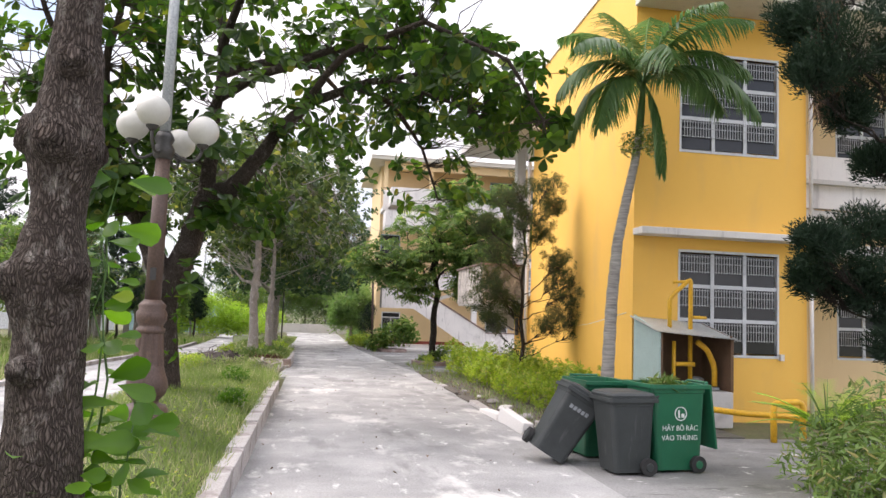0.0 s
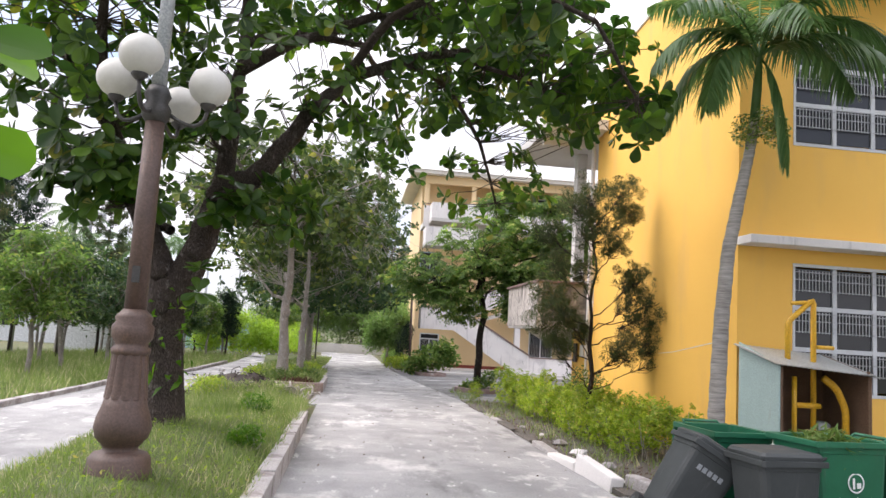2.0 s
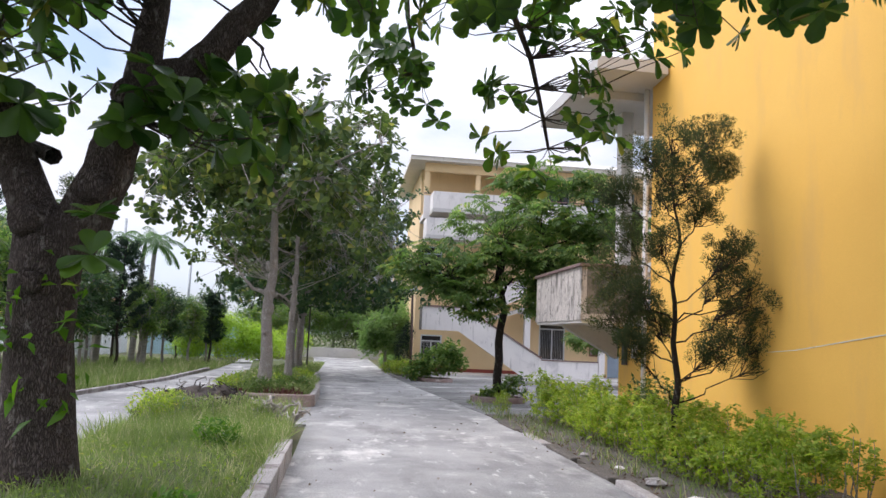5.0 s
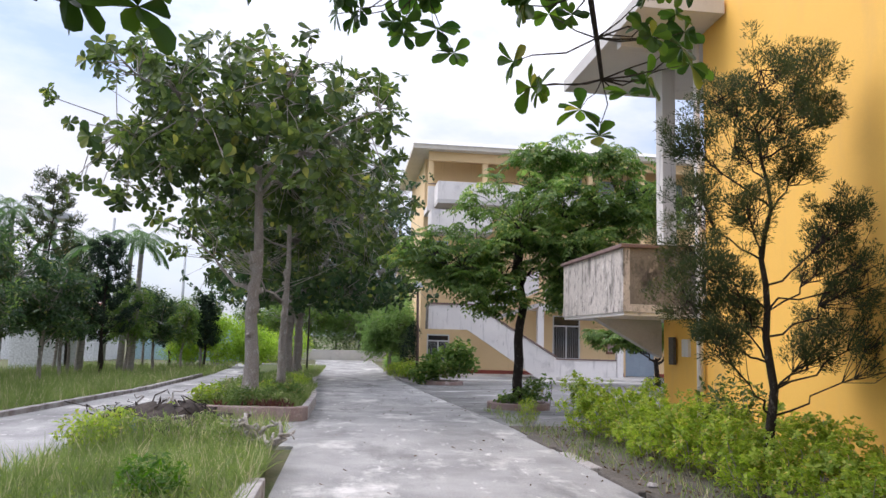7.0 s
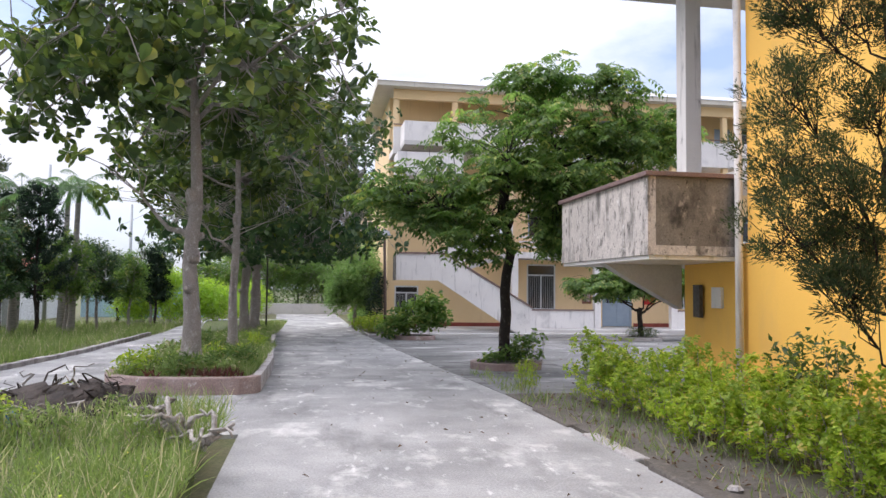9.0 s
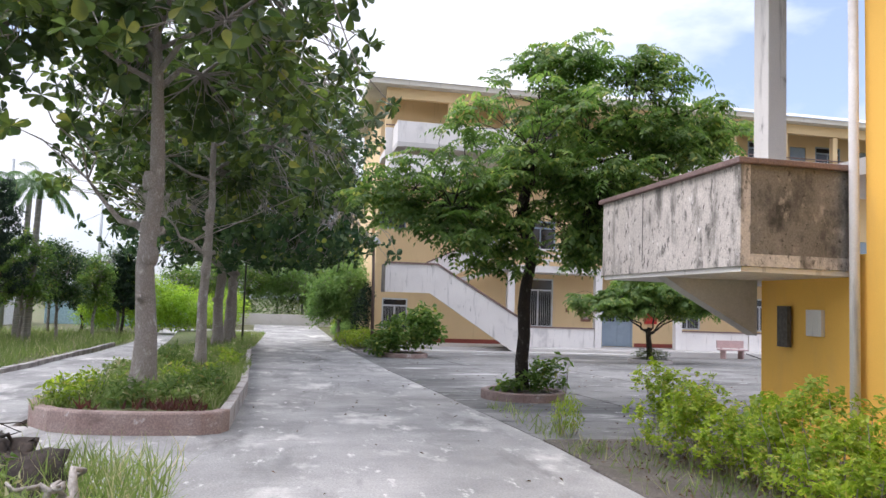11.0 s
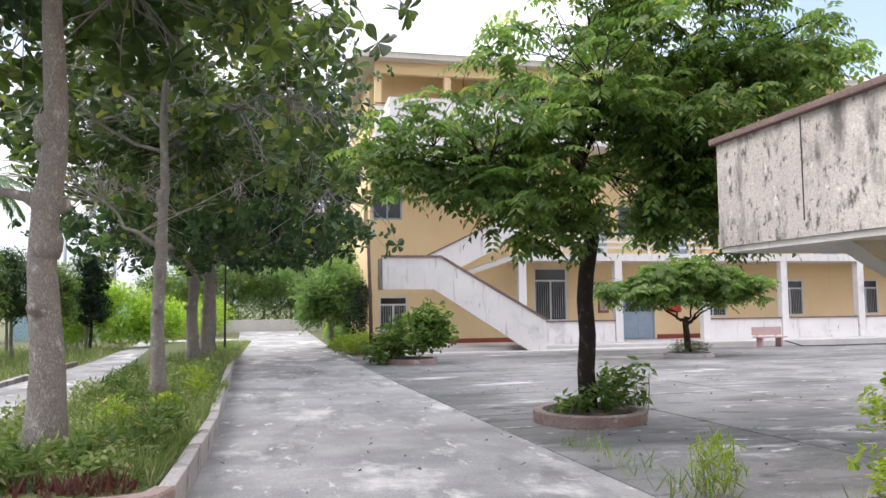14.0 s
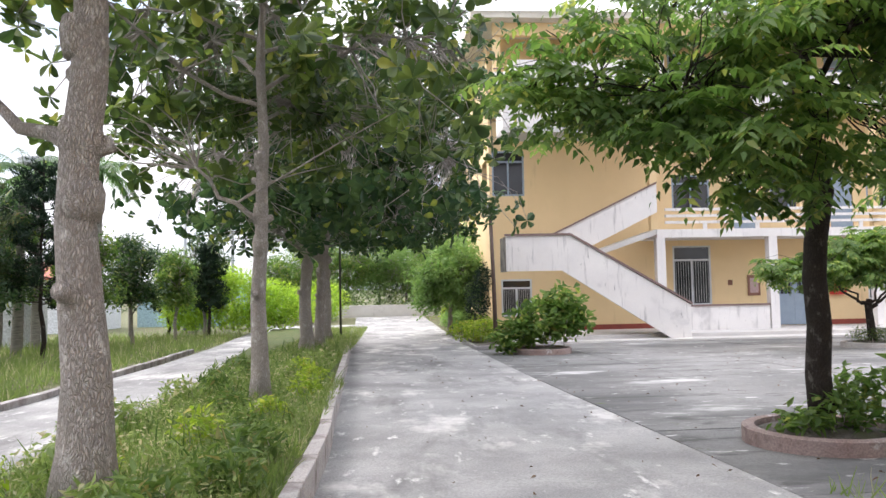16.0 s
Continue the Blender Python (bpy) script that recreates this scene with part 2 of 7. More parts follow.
m_sheet = surface("pale_green_sheet_metal", (0.45, 0.58, 0.55), (0.38, 0.50, 0.48), 2, 50, 0.45, 0.1,
                  stain=[((0.30, 0.22, 0.15), 3, 0.62, 0.75, DOWN)])
m_tin = surface("zinc_roof_sheet", (0.60, 0.63, 0.62), (0.48, 0.52, 0.52), 2, 50, 0.4, 0.15, metal=0.4)
m_rust = surface("rusty_inside", (0.14, 0.08, 0.05), (0.20, 0.12, 0.07), 3, 50, 0.9, 0.4)
m_bin_green = surface("green_bin_plastic", (0.008, 0.105, 0.05), (0.010, 0.125, 0.06), 3, 90, 0.42, 0.08, fine_amt=0.12,
                      stain=[((0.05, 0.12, 0.08), 3, 0.60, 0.75, DOWN)])
m_bin_grey = surface("dark_grey_bin_plastic", (0.026, 0.031, 0.031), (0.040, 0.046, 0.046), 3, 90, 0.62, 0.08, fine_amt=0.15,
                     stain=[((0.09, 0.09, 0.088), 3, 0.60, 0.78, DOWN)])
m_rubber = surface("black_rubber", (0.02, 0.02, 0.02), (0.035, 0.035, 0.035), 4, 60, 0.8, 0.2)
m_print = surface("white_print", (0.75, 0.77, 0.75), (0.68, 0.70, 0.68), 8, 90, 0.6, 0.0)
m_greyprint = surface("pale_grey_relief", (0.25, 0.27, 0.28), (0.22, 0.24, 0.25), 8, 90, 0.6, 0.0)
m_pole = surface("brown_cast_iron_paint", (0.070, 0.042, 0.032), (0.118, 0.072, 0.056), 3, 50, 0.55, 0.3,
                 stain=[((0.19, 0.105, 0.07), 2.6, 0.60, 0.78, (3, 3, 0.7))])
m_polegrey = surface("grey_galvanised_pole", (0.32, 0.35, 0.36), (0.40, 0.42, 0.43), 3, 50, 0.5, 0.15, metal=0.3)
m_black = surface("black_iron", (0.03, 0.03, 0.03), (0.05, 0.045, 0.04), 4, 60, 0.5, 0.2)
m_globe = surface("milky_globe", (0.56, 0.55, 0.51), (0.48, 0.47, 0.43), 2, 40, 0.4, 0.0, fine_amt=0.04)
m_bark_dark = barky("dark_furrowed_bark", (0.195, 0.155, 0.132), (0.045, 0.033, 0.027), (0.29, 0.26, 0.23), 75, 0.16, 0.022, 0.24)
m_bark = barky("grey_brown_bark", (0.66, 0.60, 0.555), (0.28, 0.24, 0.215), (0.66, 0.63, 0.60), 70, 0.24, 0.012, 0.20)
m_bark_black = barky("wet_dark_bark", (0.085, 0.068, 0.056), (0.03, 0.024, 0.02), (0.18, 0.16, 0.145), 70, 0.25, 0.012, 0.2)
m_palmbark = surface("ringed_palm_bark", (0.27, 0.245, 0.22), (0.34, 0.32, 0.29), 1.0, 14, 0.9, 0.8, stretch=(0.3, 0.3, 3.0), fine_amt=0.45, bump_dist=0.01)
m_leaf_olive = leafy("olive_shrub_leaves", (0.07, 0.13, 0.03), (0.20, 0.28, 0.07), (0.30, 0.26, 0.10), 0.35, 0.5, 0.9)
m_leaf_big = leafy("almond_leaves", (0.022, 0.060, 0.012), (0.120, 0.210, 0.028), (0.30, 0.30, 0.05), 0.45, 0.40, 0.96)
m_leaf_fresh = leafy("fresh_broad_leaves", (0.05, 0.13, 0.012), (0.14, 0.27, 0.03), (0.28, 0.38, 0.06), 0.48, 0.45, 0.94)
m_leaf_row = leafy("broad_leaves", (0.040, 0.075, 0.024), (0.185, 0.245, 0.060), (0.42, 0.42, 0.10), 0.40, 0.34, 0.95)
m_leaf_dark = leafy("dark_leaves", (0.026, 0.062, 0.026), (0.115, 0.18, 0.06), (0.38, 0.42, 0.09), 0.42, 0.30, 0.95)
m_leaf_tree = leafy("small_leaflets", (0.075, 0.145, 0.035), (0.25, 0.35, 0.095), (0.40, 0.42, 0.12), 0.55, 0.4, 0.92)
m_leaf_bright = leafy("bright_leaves", (0.24, 0.38, 0.05), (0.48, 0.62, 0.12), None, 0.5, 0.5)
m_leaf_far = leafy("far_leaves", (0.15, 0.26, 0.08), (0.28, 0.40, 0.13), None, 0.4, 0.6)
m_leaf_hedge = leafy("hedge_leaves", (0.17, 0.27, 0.035), (0.47, 0.55, 0.095), (0.56, 0.47, 0.15), 0.52, 0.45, 0.91)
m_needle = leafy("scale_foliage", (0.042, 0.068, 0.027), (0.115, 0.135, 0.052), (0.24, 0.18, 0.08), 0.35, 0.7, 0.92)
m_needle_dark = leafy("dark_conifer_foliage", (0.011, 0.030, 0.015), (0.028, 0.055, 0.026), None, 0.15, 0.7)
m_dead = leafy("dead_brown_foliage", (0.13, 0.085, 0.055), (0.22, 0.15, 0.10), None, 0.15, 0.8)
m_palm = leafy("palm_leaflets", (0.07, 0.145, 0.045), (0.17, 0.265, 0.10), (0.38, 0.34, 0.09), 0.40, 0.35, 0.97)
m_grass = leafy("grass_blades", (0.145, 0.215, 0.058), (0.33, 0.40, 0.145), (0.52, 0.47, 0.30), 0.45, 0.6, 0.80)
m_redleaf = leafy("maroon_leaves", (0.10, 0.035, 0.03), (0.17, 0.08, 0.055), None, 0.3, 0.5)
m_litter = leafy("dry_leaf_litter", (0.10, 0.055, 0.03), (0.20, 0.12, 0.06), None, 0.1, 0.8)
m_roots = surface("dead_root_wood", (0.022, 0.017, 0.014), (0.075, 0.058, 0.048), 5, 30, 0.95, 0.8, stretch=(1, 1, 1), bump_dist=0.02)
m_drift = surface("bleached_wood", (0.50, 0.46, 0.42), (0.30, 0.27, 0.24), 5, 40, 0.9, 0.8, bump_dist=0.02)
m_far = surface("far_pale_wall", (0.70, 0.72, 0.73), (0.60, 0.62, 0.64), 0.4, 10, 0.8, 0.0)
m_bluewall = surface("far_blue_hoarding", (0.30, 0.45, 0.50), (0.36, 0.50, 0.55), 0.4, 10, 0.8, 0.0)
m_tile = surface("far_red_roof", (0.40, 0.14, 0.09), (0.34, 0.12, 0.08), 0.5, 10, 0.8, 0.2)
m_pink = surface("pinkish_bench_stone", (0.55, 0.38, 0.36), (0.46, 0.33, 0.32), 3, 50, 0.7, 0.2)
m_red = surface("red_box_paint", (0.55, 0.03, 0.02), (0.48, 0.03, 0.02), 3, 50, 0.4, 0.05)
m_panel = surface("brown_notice_panel", (0.28, 0.12, 0.07), (0.22, 0.10, 0.06), 3, 50, 0.5, 0.1)
m_blueplast = surface("blue_plastic", (0.05, 0.16, 0.42), (0.07, 0.20, 0.48), 3, 50, 0.4, 0.1)


def glass_dark(name, tint):
    m, n, l, p = nodes_of(name)
    vec = n.new("ShaderNodeTexCoord").outputs["Object"]
    l.new(mixed(n, l, noise_at(n, l, vec, 3.0), tint, tuple(c * 1.8 for c in tint)), p.inputs["Base Color"])
    p.inputs["Roughness"].default_value = 0.12
    p.inputs["Specular IOR Level"].default_value = 0.5
    return m


m_glass = glass_dark("dusty_dark_glass", (0.018, 0.019, 0.021))


# ---- building blocks ----
rng = np.random.default_rng(7)
rnd = random.Random(11)


class Mesh:
    """Collects vertices and faces, for one mesh."""

    def __init__(self):
        self.v, self.f = [], []

    def quad_grid(self, rows):
        """A sheet through rows of points."""
        k, w = len(self.v), len(rows[0])
        for r in rows:
            self.v += [tuple(p) for p in r]
        for i in range(len(rows) - 1):
            for j in range(w - 1):
                a = k + i * w + j
                self.f.append((a, a + 1, a + w + 1, a + w))
        return self

    def box(self, x0, y0, z0, x1, y1, z1, m=None):
        k = len(self.v)
        pts = [Vector((x, y, z)) for z in (z0, z1) for y in (y0, y1) for x in (x0, x1)]
        self.v += [tuple(m @ p) if m else tuple(p) for p in pts]
        self.f += [tuple(k + i for i in q) for q in ((0, 2, 3, 1), (4, 5, 7, 6), (0, 1, 5, 4), (2, 6, 7, 3), (0, 4, 6, 2), (1, 3, 7, 5))]
        return self

    def prism(self, outline, z0, z1):
        """An upright prism on an outline in plan (anticlockwise)."""
        k, c = len(self.v), len(outline)
        for z in (z0, z1):
            self.v += [(x, y, z) for x, y in outline]
        self.f.append(tuple(k + i for i in reversed(range(c))))
        self.f.append(tuple(k + c + i for i in range(c)))
        for i in range(c):
            j = (i + 1) % c
            self.f.append((k + i, k + j, k + c + j, k + c + i))
        return self

    def slab(self, pts, off):
        """A plate: an outline in space and its copy moved by off."""
        k, c, off = len(self.v), len(pts), Vector(off)
        self.v += [tuple(p) for p in pts] + [tuple(Vector(p) + off) for p in pts]
        self.f.append(tuple(k + i for i in range(c)))
        self.f.append(tuple(k + c + i for i in reversed(range(c))))
        for i in range(c):
            j = (i + 1) % c
            self.f.append((k + j, k + i, k + c + i, k + c + j))
        return self

    def tube(self, pts, radii, sides=8, rough=0.0, cap=True):
        pts = [Vector(p) for p in pts]
        k = len(self.v)
        u = None
        for i, p in enumerate(pts):
            d = (pts[min(i + 1, len(pts) - 1)] - pts[max(i - 1, 0)]).normalized()
            if u is None:
                u = d.orthogonal().normalized()
            u = (u - d * u.dot(d)).normalized()
            w = d.cross(u)
            for s in range(sides):
                a = 2 * math.pi * s / sides
                q = u * math.cos(a) + w * math.sin(a)
                r = radii[i]
                if rough:
                    r *= 1 + rough * (noise.noise(Vector((q.x * 1.3, q.y * 1.3, p.z * 2.6)) + p * 0.7) + 0.5 * noise.noise(q * 3 + p * 3))
                self.v.append(tuple(p + q * r))
        for i in range(len(pts) - 1):
            for s in range(sides):
                a, b = k + i * sides + s, k + i * sides + (s + 1) % sides
                self.f.append((a, b, b + sides, a + sides))
        if cap:
            self.f.append(tuple(k + s for s in reversed(range(sides))))
            self.f.append(tuple(k + (len(pts) - 1) * sides + s for s in range(sides)))
        return self

    def lathe(self, profile, sides=20, at=(0, 0, 0)):
        """A turned form: profile of (radius, height)."""
        k = len(self.v)
        for r, z in profile:
            for s in range(sides):
                a = 2 * math.pi * s / sides
                self.v.append((at[0] + r * math.cos(a), at[1] + r * math.sin(a), at[2] + z))
        for i in range(len(profile) - 1):
            for s in range(sides):
                a, b = k + i * sides + s, k + i * sides + (s + 1) % sides
                self.f.append((a, b, b + sides, a + sides))
        self.f.append(tuple(k + s for s in reversed(range(sides))))
        self.f.append(tuple(k + (len(profile) - 1) * sides + s for s in range(sides)))
        return self

    def wall(self, p0, p1, z0, z1, thick, holes=()):
        """An upright wall from p0 to p1 in plan, thick to its left, with real holes (u0, u1, z0, z1) through it."""
        a, b = Vector(p0), Vector(p1)
        d = (b - a)
        length = d.length
        d.normalize()
        nrm = Vector((-d.y, d.x))
        us = sorted({0.0, length, *[h[0] for h in holes], *[h[1] for h in holes]})
        zs = sorted({z0, z1, *[h[2] for h in holes], *[h[3] for h in holes]})

        def solid(i, j):
            if i < 0 or j < 0 or i >= len(us) - 1 or j >= len(zs) - 1:
                return False
            um, zm = (us[i] + us[i + 1]) / 2, (zs[j] + zs[j + 1]) / 2
            return not any(h[0] < um < h[1] and h[2] < zm < h[3] for h in holes)

        k = len(self.v)
        index = {}
        for side in (0, 1):
            for i, u in enumerate(us):
                for j, z in enumerate(zs):
                    q = a + d * u + nrm * (thick * side)
                    index[side, i, j] = len(self.v)
                    self.v.append((q.x, q.y, z))
        for i in range(len(us) - 1):
            for j in range(len(zs) - 1):
                if not solid(i, j):
                    continue
                c = [(i, j), (i + 1, j), (i + 1, j + 1), (i, j + 1)]
                self.f.append(tuple(index[(0, *x)] for x in c))
                self.f.append(tuple(index[(1, *x)] for x in reversed(c)))
                for e0, e1, ni, nj in ((c[0], c[1], i, j - 1), (c[1], c[2], i + 1, j), (c[2], c[3], i, j + 1), (c[3], c[0], i - 1, j)):
                    if not solid(ni, nj):
                        self.f.append((index[(0, *e1)], index[(0, *e0)], index[(1, *e0)], index[(1, *e1)]))
        return self

    def data(self, name, mat, smooth=False, bevel=0.0):
        me = bpy.data.meshes.new(name)
        me.from_pydata(self.v, [], self.f)
        if bevel:
            bm = bmesh.new()
            bm.from_mesh(me)
            bmesh.ops.remove_doubles(bm, verts=bm.verts, dist=1e-5)
            sharp = [e for e in bm.edges if len(e.link_faces) == 2 and e.calc_face_angle(0) > 0.6]
            bmesh.ops.bevel(bm, geom=sharp, offset=bevel, segments=2, affect='EDGES', profile=0.5)
            bm.to_mesh(me)
            bm.free()
        if mat:
            me.materials.append(mat)
        if smooth:
            me.shade_smooth()
        return me


def thing(name, at, label, category, group="", kind=""):
    ob = new(name)
    ob.location = at
    ob.empty_display_size = 0.1
    return tagged(ob, label, category, group, kind)


def part(name, geo, mat, parent, label="", smooth=False, bevel=0.0, at=None):
    """One mesh under a thing or a part, in its parent's own coordinates."""
    ob = new(name, geo if isinstance(geo, bpy.types.Mesh) else geo.data(name, mat, smooth, bevel))
    ob.parent = parent
    if at is not None:
        ob.location = at
    return tagged(ob, label) if label else ob


def solo(name, geo, mat, label, category, kind="", group="", smooth=False, bevel=0.0, at=(0, 0, 0)):
    ob = new(name, geo if isinstance(geo, bpy.types.Mesh) else geo.data(name, mat, smooth, bevel))
    ob.location = at
    return tagged(ob, label, category, group, kind)


def unit(a):
    return a / np.maximum(np.linalg.norm(a, axis=1, keepdims=True), 1e-9)


def blades(base, axis, normal, length, width, shape="leaf", fold=0.12, droop=0.15):
    """Many leaves as one vertex and face list: base points, directions and face normals as arrays."""
    n = len(base)
    axis = unit(axis)
    side = unit(np.cross(axis, normal))
    nrm = np.cross(side, axis)
    L, W = np.reshape(length, (-1, 1)) * np.ones((n, 1)), np.reshape(width, (-1, 1)) * np.ones((n, 1))
    if shape == "leaf":
        rows = [(0, 0, 0), (0.35, -0.42, 1), (0.35, 0.42, 1), (1.0, 0, 0)]
        faces = [(0, 2, 3), (0, 3, 1)]
    elif shape == "obovate":
        rows = [(0, 0, 0), (0.30, -0.20, 0.5), (0.30, 0.20, 0.5), (0.58, -0.41, 0.9), (0.58, 0.41, 0.9), (0.82, -0.44, 1), (0.82, 0.44, 1), (0.96, -0.22, 0.6), (0.96, 0.22, 0.6), (1.0, 0, 0.1)]
        faces = [(0, 2, 4, 6, 8, 9), (0, 9, 7, 5, 3, 1)]
    else:   # blade
        rows = [(0, -0.5, 0), (0, 0.5, 0), (0.55, -0.35, 0), (0.55, 0.35, 0), (1.0, 0, 0)]
        faces = [(0, 1, 3, 2), (2, 3, 4)]
    vs = []
    for u, s, h in rows:
        vs.append(base + axis * L * u + side * W * s + nrm * (W * fold * h - L * droop * u * u))
    c = len(rows)
    v = np.stack(vs, 1).reshape(-1, 3)
    f = []
    off = np.arange(n) * c
    for q in faces:
        f.append(off[:, None] + np.array(q)[None, :])
    return v, f


def leaf_mesh(name, groups, mat):
    """One mesh out of several (vertices, faces) groups."""
    me = bpy.data.meshes.new(name)
    vs, loops, totals, k = [], [], [], 0
    for v, fs in groups:
        vs.append(v)
        for f in fs:
            loops.append((f + k).reshape(-1))
            totals.append(np.full(len(f), f.shape[1]))
        k += len(v)
    v, loops, totals = np.concatenate(vs), np.concatenate(loops), np.concatenate(totals)
    me.vertices.add(len(v))
    me.vertices.foreach_set("co", v.astype(np.float32).reshape(-1))
    me.loops.add(len(loops))
    me.loops.foreach_set("vertex_index", loops.astype(np.int32))
    me.polygons.add(len(totals))
    starts = np.concatenate([[0], np.cumsum(totals)[:-1]])
    me.polygons.foreach_set("loop_start", starts.astype(np.int32))
    me.materials.append(mat)
    me.update(calc_edges=True)
    me.validate()
    return me


def rosettes(tips, axes, count=8, size=0.22, spread=0.75):
    """Whorls of broad leaves at twig ends."""
    tips, axes = np.asarray(tips, float), unit(np.asarray(axes, float))
    n = len(tips)
    base = np.repeat(tips, count, 0)
    ax = np.repeat(axes, count, 0)
    ref = unit(np.cross(ax, np.tile([0.31, 0.93, 0.17], (len(ax), 1))))
    bi = np.cross(ax, ref)
    ang = (np.tile(np.arange(count), n) * 2 * np.pi / count + rng.normal(0, 0.25, n * count))[:, None]
    out = ref * np.cos(ang) + bi * np.sin(ang)
    lift = rng.normal(0.15, 0.3, (n * count, 1))
    d = unit(out * spread + ax * lift + np.array([0, 0, -0.12]))
    s = size * rng.uniform(0.65, 1.15, n * count) * np.repeat(rng.uniform(0.75, 1.15, n), count)
    return blades(base, d, ax + rng.normal(0, 0.2, ax.shape), s, s * 0.62, "obovate", 0.12, 0.18)


def scatter_leaves(points, size, aspect=0.45, flat=0.5, hang=0.2, shape="leaf"):
    p = np.asarray(points, float)
    n = len(p)
    a = rng.normal(0, 1, (n, 3))
    a[:, 2] = a[:, 2] * flat - hang
    up = rng.normal(0, 0.55, (n, 3)) + np.array([0, 0, 1.0])
    s = size * rng.uniform(0.6, 1.25, n)
    return blades(p, a, up, s, s * aspect, shape, 0.15, 0.15)


def gz(y):
    """Ground level along the site, which falls gently towards the far end."""
    return -0.02 * min(max(y - 22.0, 0.0), 26.0)


def bez(a, b, sag, steps=6, wobble=0.0):
    """A bent way from a to b."""
    a, b = Vector(a), Vector(b)
    L = (b - a).length
    out = []
    for i in range(steps + 1):
        u = i / steps
        p = a.lerp(b, u) + Vector(sag) * (4 * u * (1 - u))
        if wobble and 0 < i < steps:
            p += Vector((rnd.gauss(0, 1), rnd.gauss(0, 1), rnd.gauss(0, 0.7))) * wobble * L
        out.append(p)
    return out


def taper(r0, r1, n):
    return [r0 + (r1 - r0) * i / (n - 1) for i in range(n)]


# ---- ground and paving ----
g = Mesh()
ys = [-400, -60, -20, 0, 10, 22, 26, 30, 34, 38, 42, 48, 60, 90, 400, 2500]
xs = [-2500, -400, -100, -40, -20, -6, 0, 4, 8, 14, 25, 60, 400, 2500]
g.quad_grid([[(x, y, gz(y) - 0.05) for x in xs] for y in ys])
solo("ground", g, m_soil, "wide flat ground of grass and soil", "ground", "structure")


def strip(name, mat, rows, lift, label, category, sides=0.2):
    """A paved sheet with thickness: rows of (y, left x, right x)."""
    m = Mesh()
    top = [[(x0 + (x1 - x0) * i / 6, y, gz(y) + lift) for i in range(7)] for y, x0, x1 in rows]
    m.quad_grid(top)
    rim = [r[0] for r in top] + top[-1][1:] + [r[-1] for r in reversed(top[:-1])] + list(reversed(top[0][1:-1]))
    low = [(x, y, z - sides) for x, y, z in rim]
    m.quad_grid([rim + [rim[0]], low + [low[0]]])
    return solo(name, m, mat, label, category, "structure")


YS = [-10, -4, 2, 8, 14, 18, 22, 26, 30, 34, 38, 42, 46, 48, 52, 56, 60, 66, 71, 75.8]


def left_edge(y):
    return -0.5 - 0.043 * max(0.0, y - 27.0)


strip("road", m_road, [(y, left_edge(y), 3.38 if y < 20 else 3.38 - (min(y, 36) - 20) * 0.033 - max(0, y - 36) * 0.012) for y in YS], 0.0,
      "worn grey concrete school road with pale patches", "road")
strip("road_side", m_road, [(-10, -6.3, -3.1), (5, -6.3, -3.1), (14, -6.2, -3.1), (22, -6.05, -3.1), (26, -6.05, -3.1), (31, -6.0, -3.3), (40, -6.1, -3.9), (48, -6.6, -4.3), (57, -7.0, -4.8), (64, -7.6, -1.6)], -0.002,
      "pale concrete side road beside the planted strip", "road")
strip("pavement_link", m_road, [(19.4, -3.1, -0.5), (21, -3.1, -0.5), (23.4, -3.1, -0.5)], -0.003, "concrete crossing between two planted strips", "pavement")
yard = strip("pavement_yard", m_dirt, [(22.2, 3.3, 42), (26, 3.19, 42), (30, 3.06, 42), (36, 2.87, 42), (42, 2.8, 42), (46.5, 2.75, 42)], -0.03,
      "stained grey concrete school courtyard in cast bays", "courtyard")
strip("pavement_corner", m_yard, [(2, 3.38, 12), (6, 3.38, 12), (10.3, 3.38, 12)], -0.004, "rough concrete corner where the bins stand", "pavement")
strip("planting_strip", m_dirt, [(10.3, 3.5, 7), (14, 3.5, 7), (18, 3.45, 7), (22.2, 3.3, 7)], 0.02, "bare weedy soil strip along the yellow wall", "soil")


# ---- planted strips with kerbs ----
KERB = 0.26


def kerb_run(parent, p0, p1, mat, h=KERB, w=0.19, piece=0.98):
    """A straight row of kerb stones with open joints; p0 to p1 in plan, the stones to the left."""
    a, b = Vector(p0), Vector(p1)
    L = (b - a).length
    count = max(1, round(L / piece))
    step = L / count
    base = Mesh().box(0.004, 0, -0.15, step - 0.008, w, h).data("kerb_stone", mat, bevel=0.012)
    ang = math.atan2(b.y - a.y, b.x - a.x)
    for i in range(count):
        q = a.lerp(b, i / count)
        ob = part("kerb_stone", base, mat, parent)
        ob.location = (q.x, q.y, gz(q.y) + rnd.uniform(-0.012, 0.008))
        ob.rotation_euler = (0, 0.02 * (1 if b.y > a.y else -1) * (q.y > 22) + rnd.uniform(-0.006, 0.006), ang + rnd.uniform(-0.008, 0.008))


def crown_of(x, y):
    """Extra height of the lawn's crowned middle, where the lamp and the almond tree stand."""
    along = min(1.0, max(0.0, (y + 2.0) / 4.0)) * min(1.0, max(0.0, (15.5 - y) / 4.0))
    return 0.24 * along * max(0.0, math.sin(math.pi * (x + 2.93) / 2.27)) ** 0.8 if -2.93 < x < -0.66 else 0.0


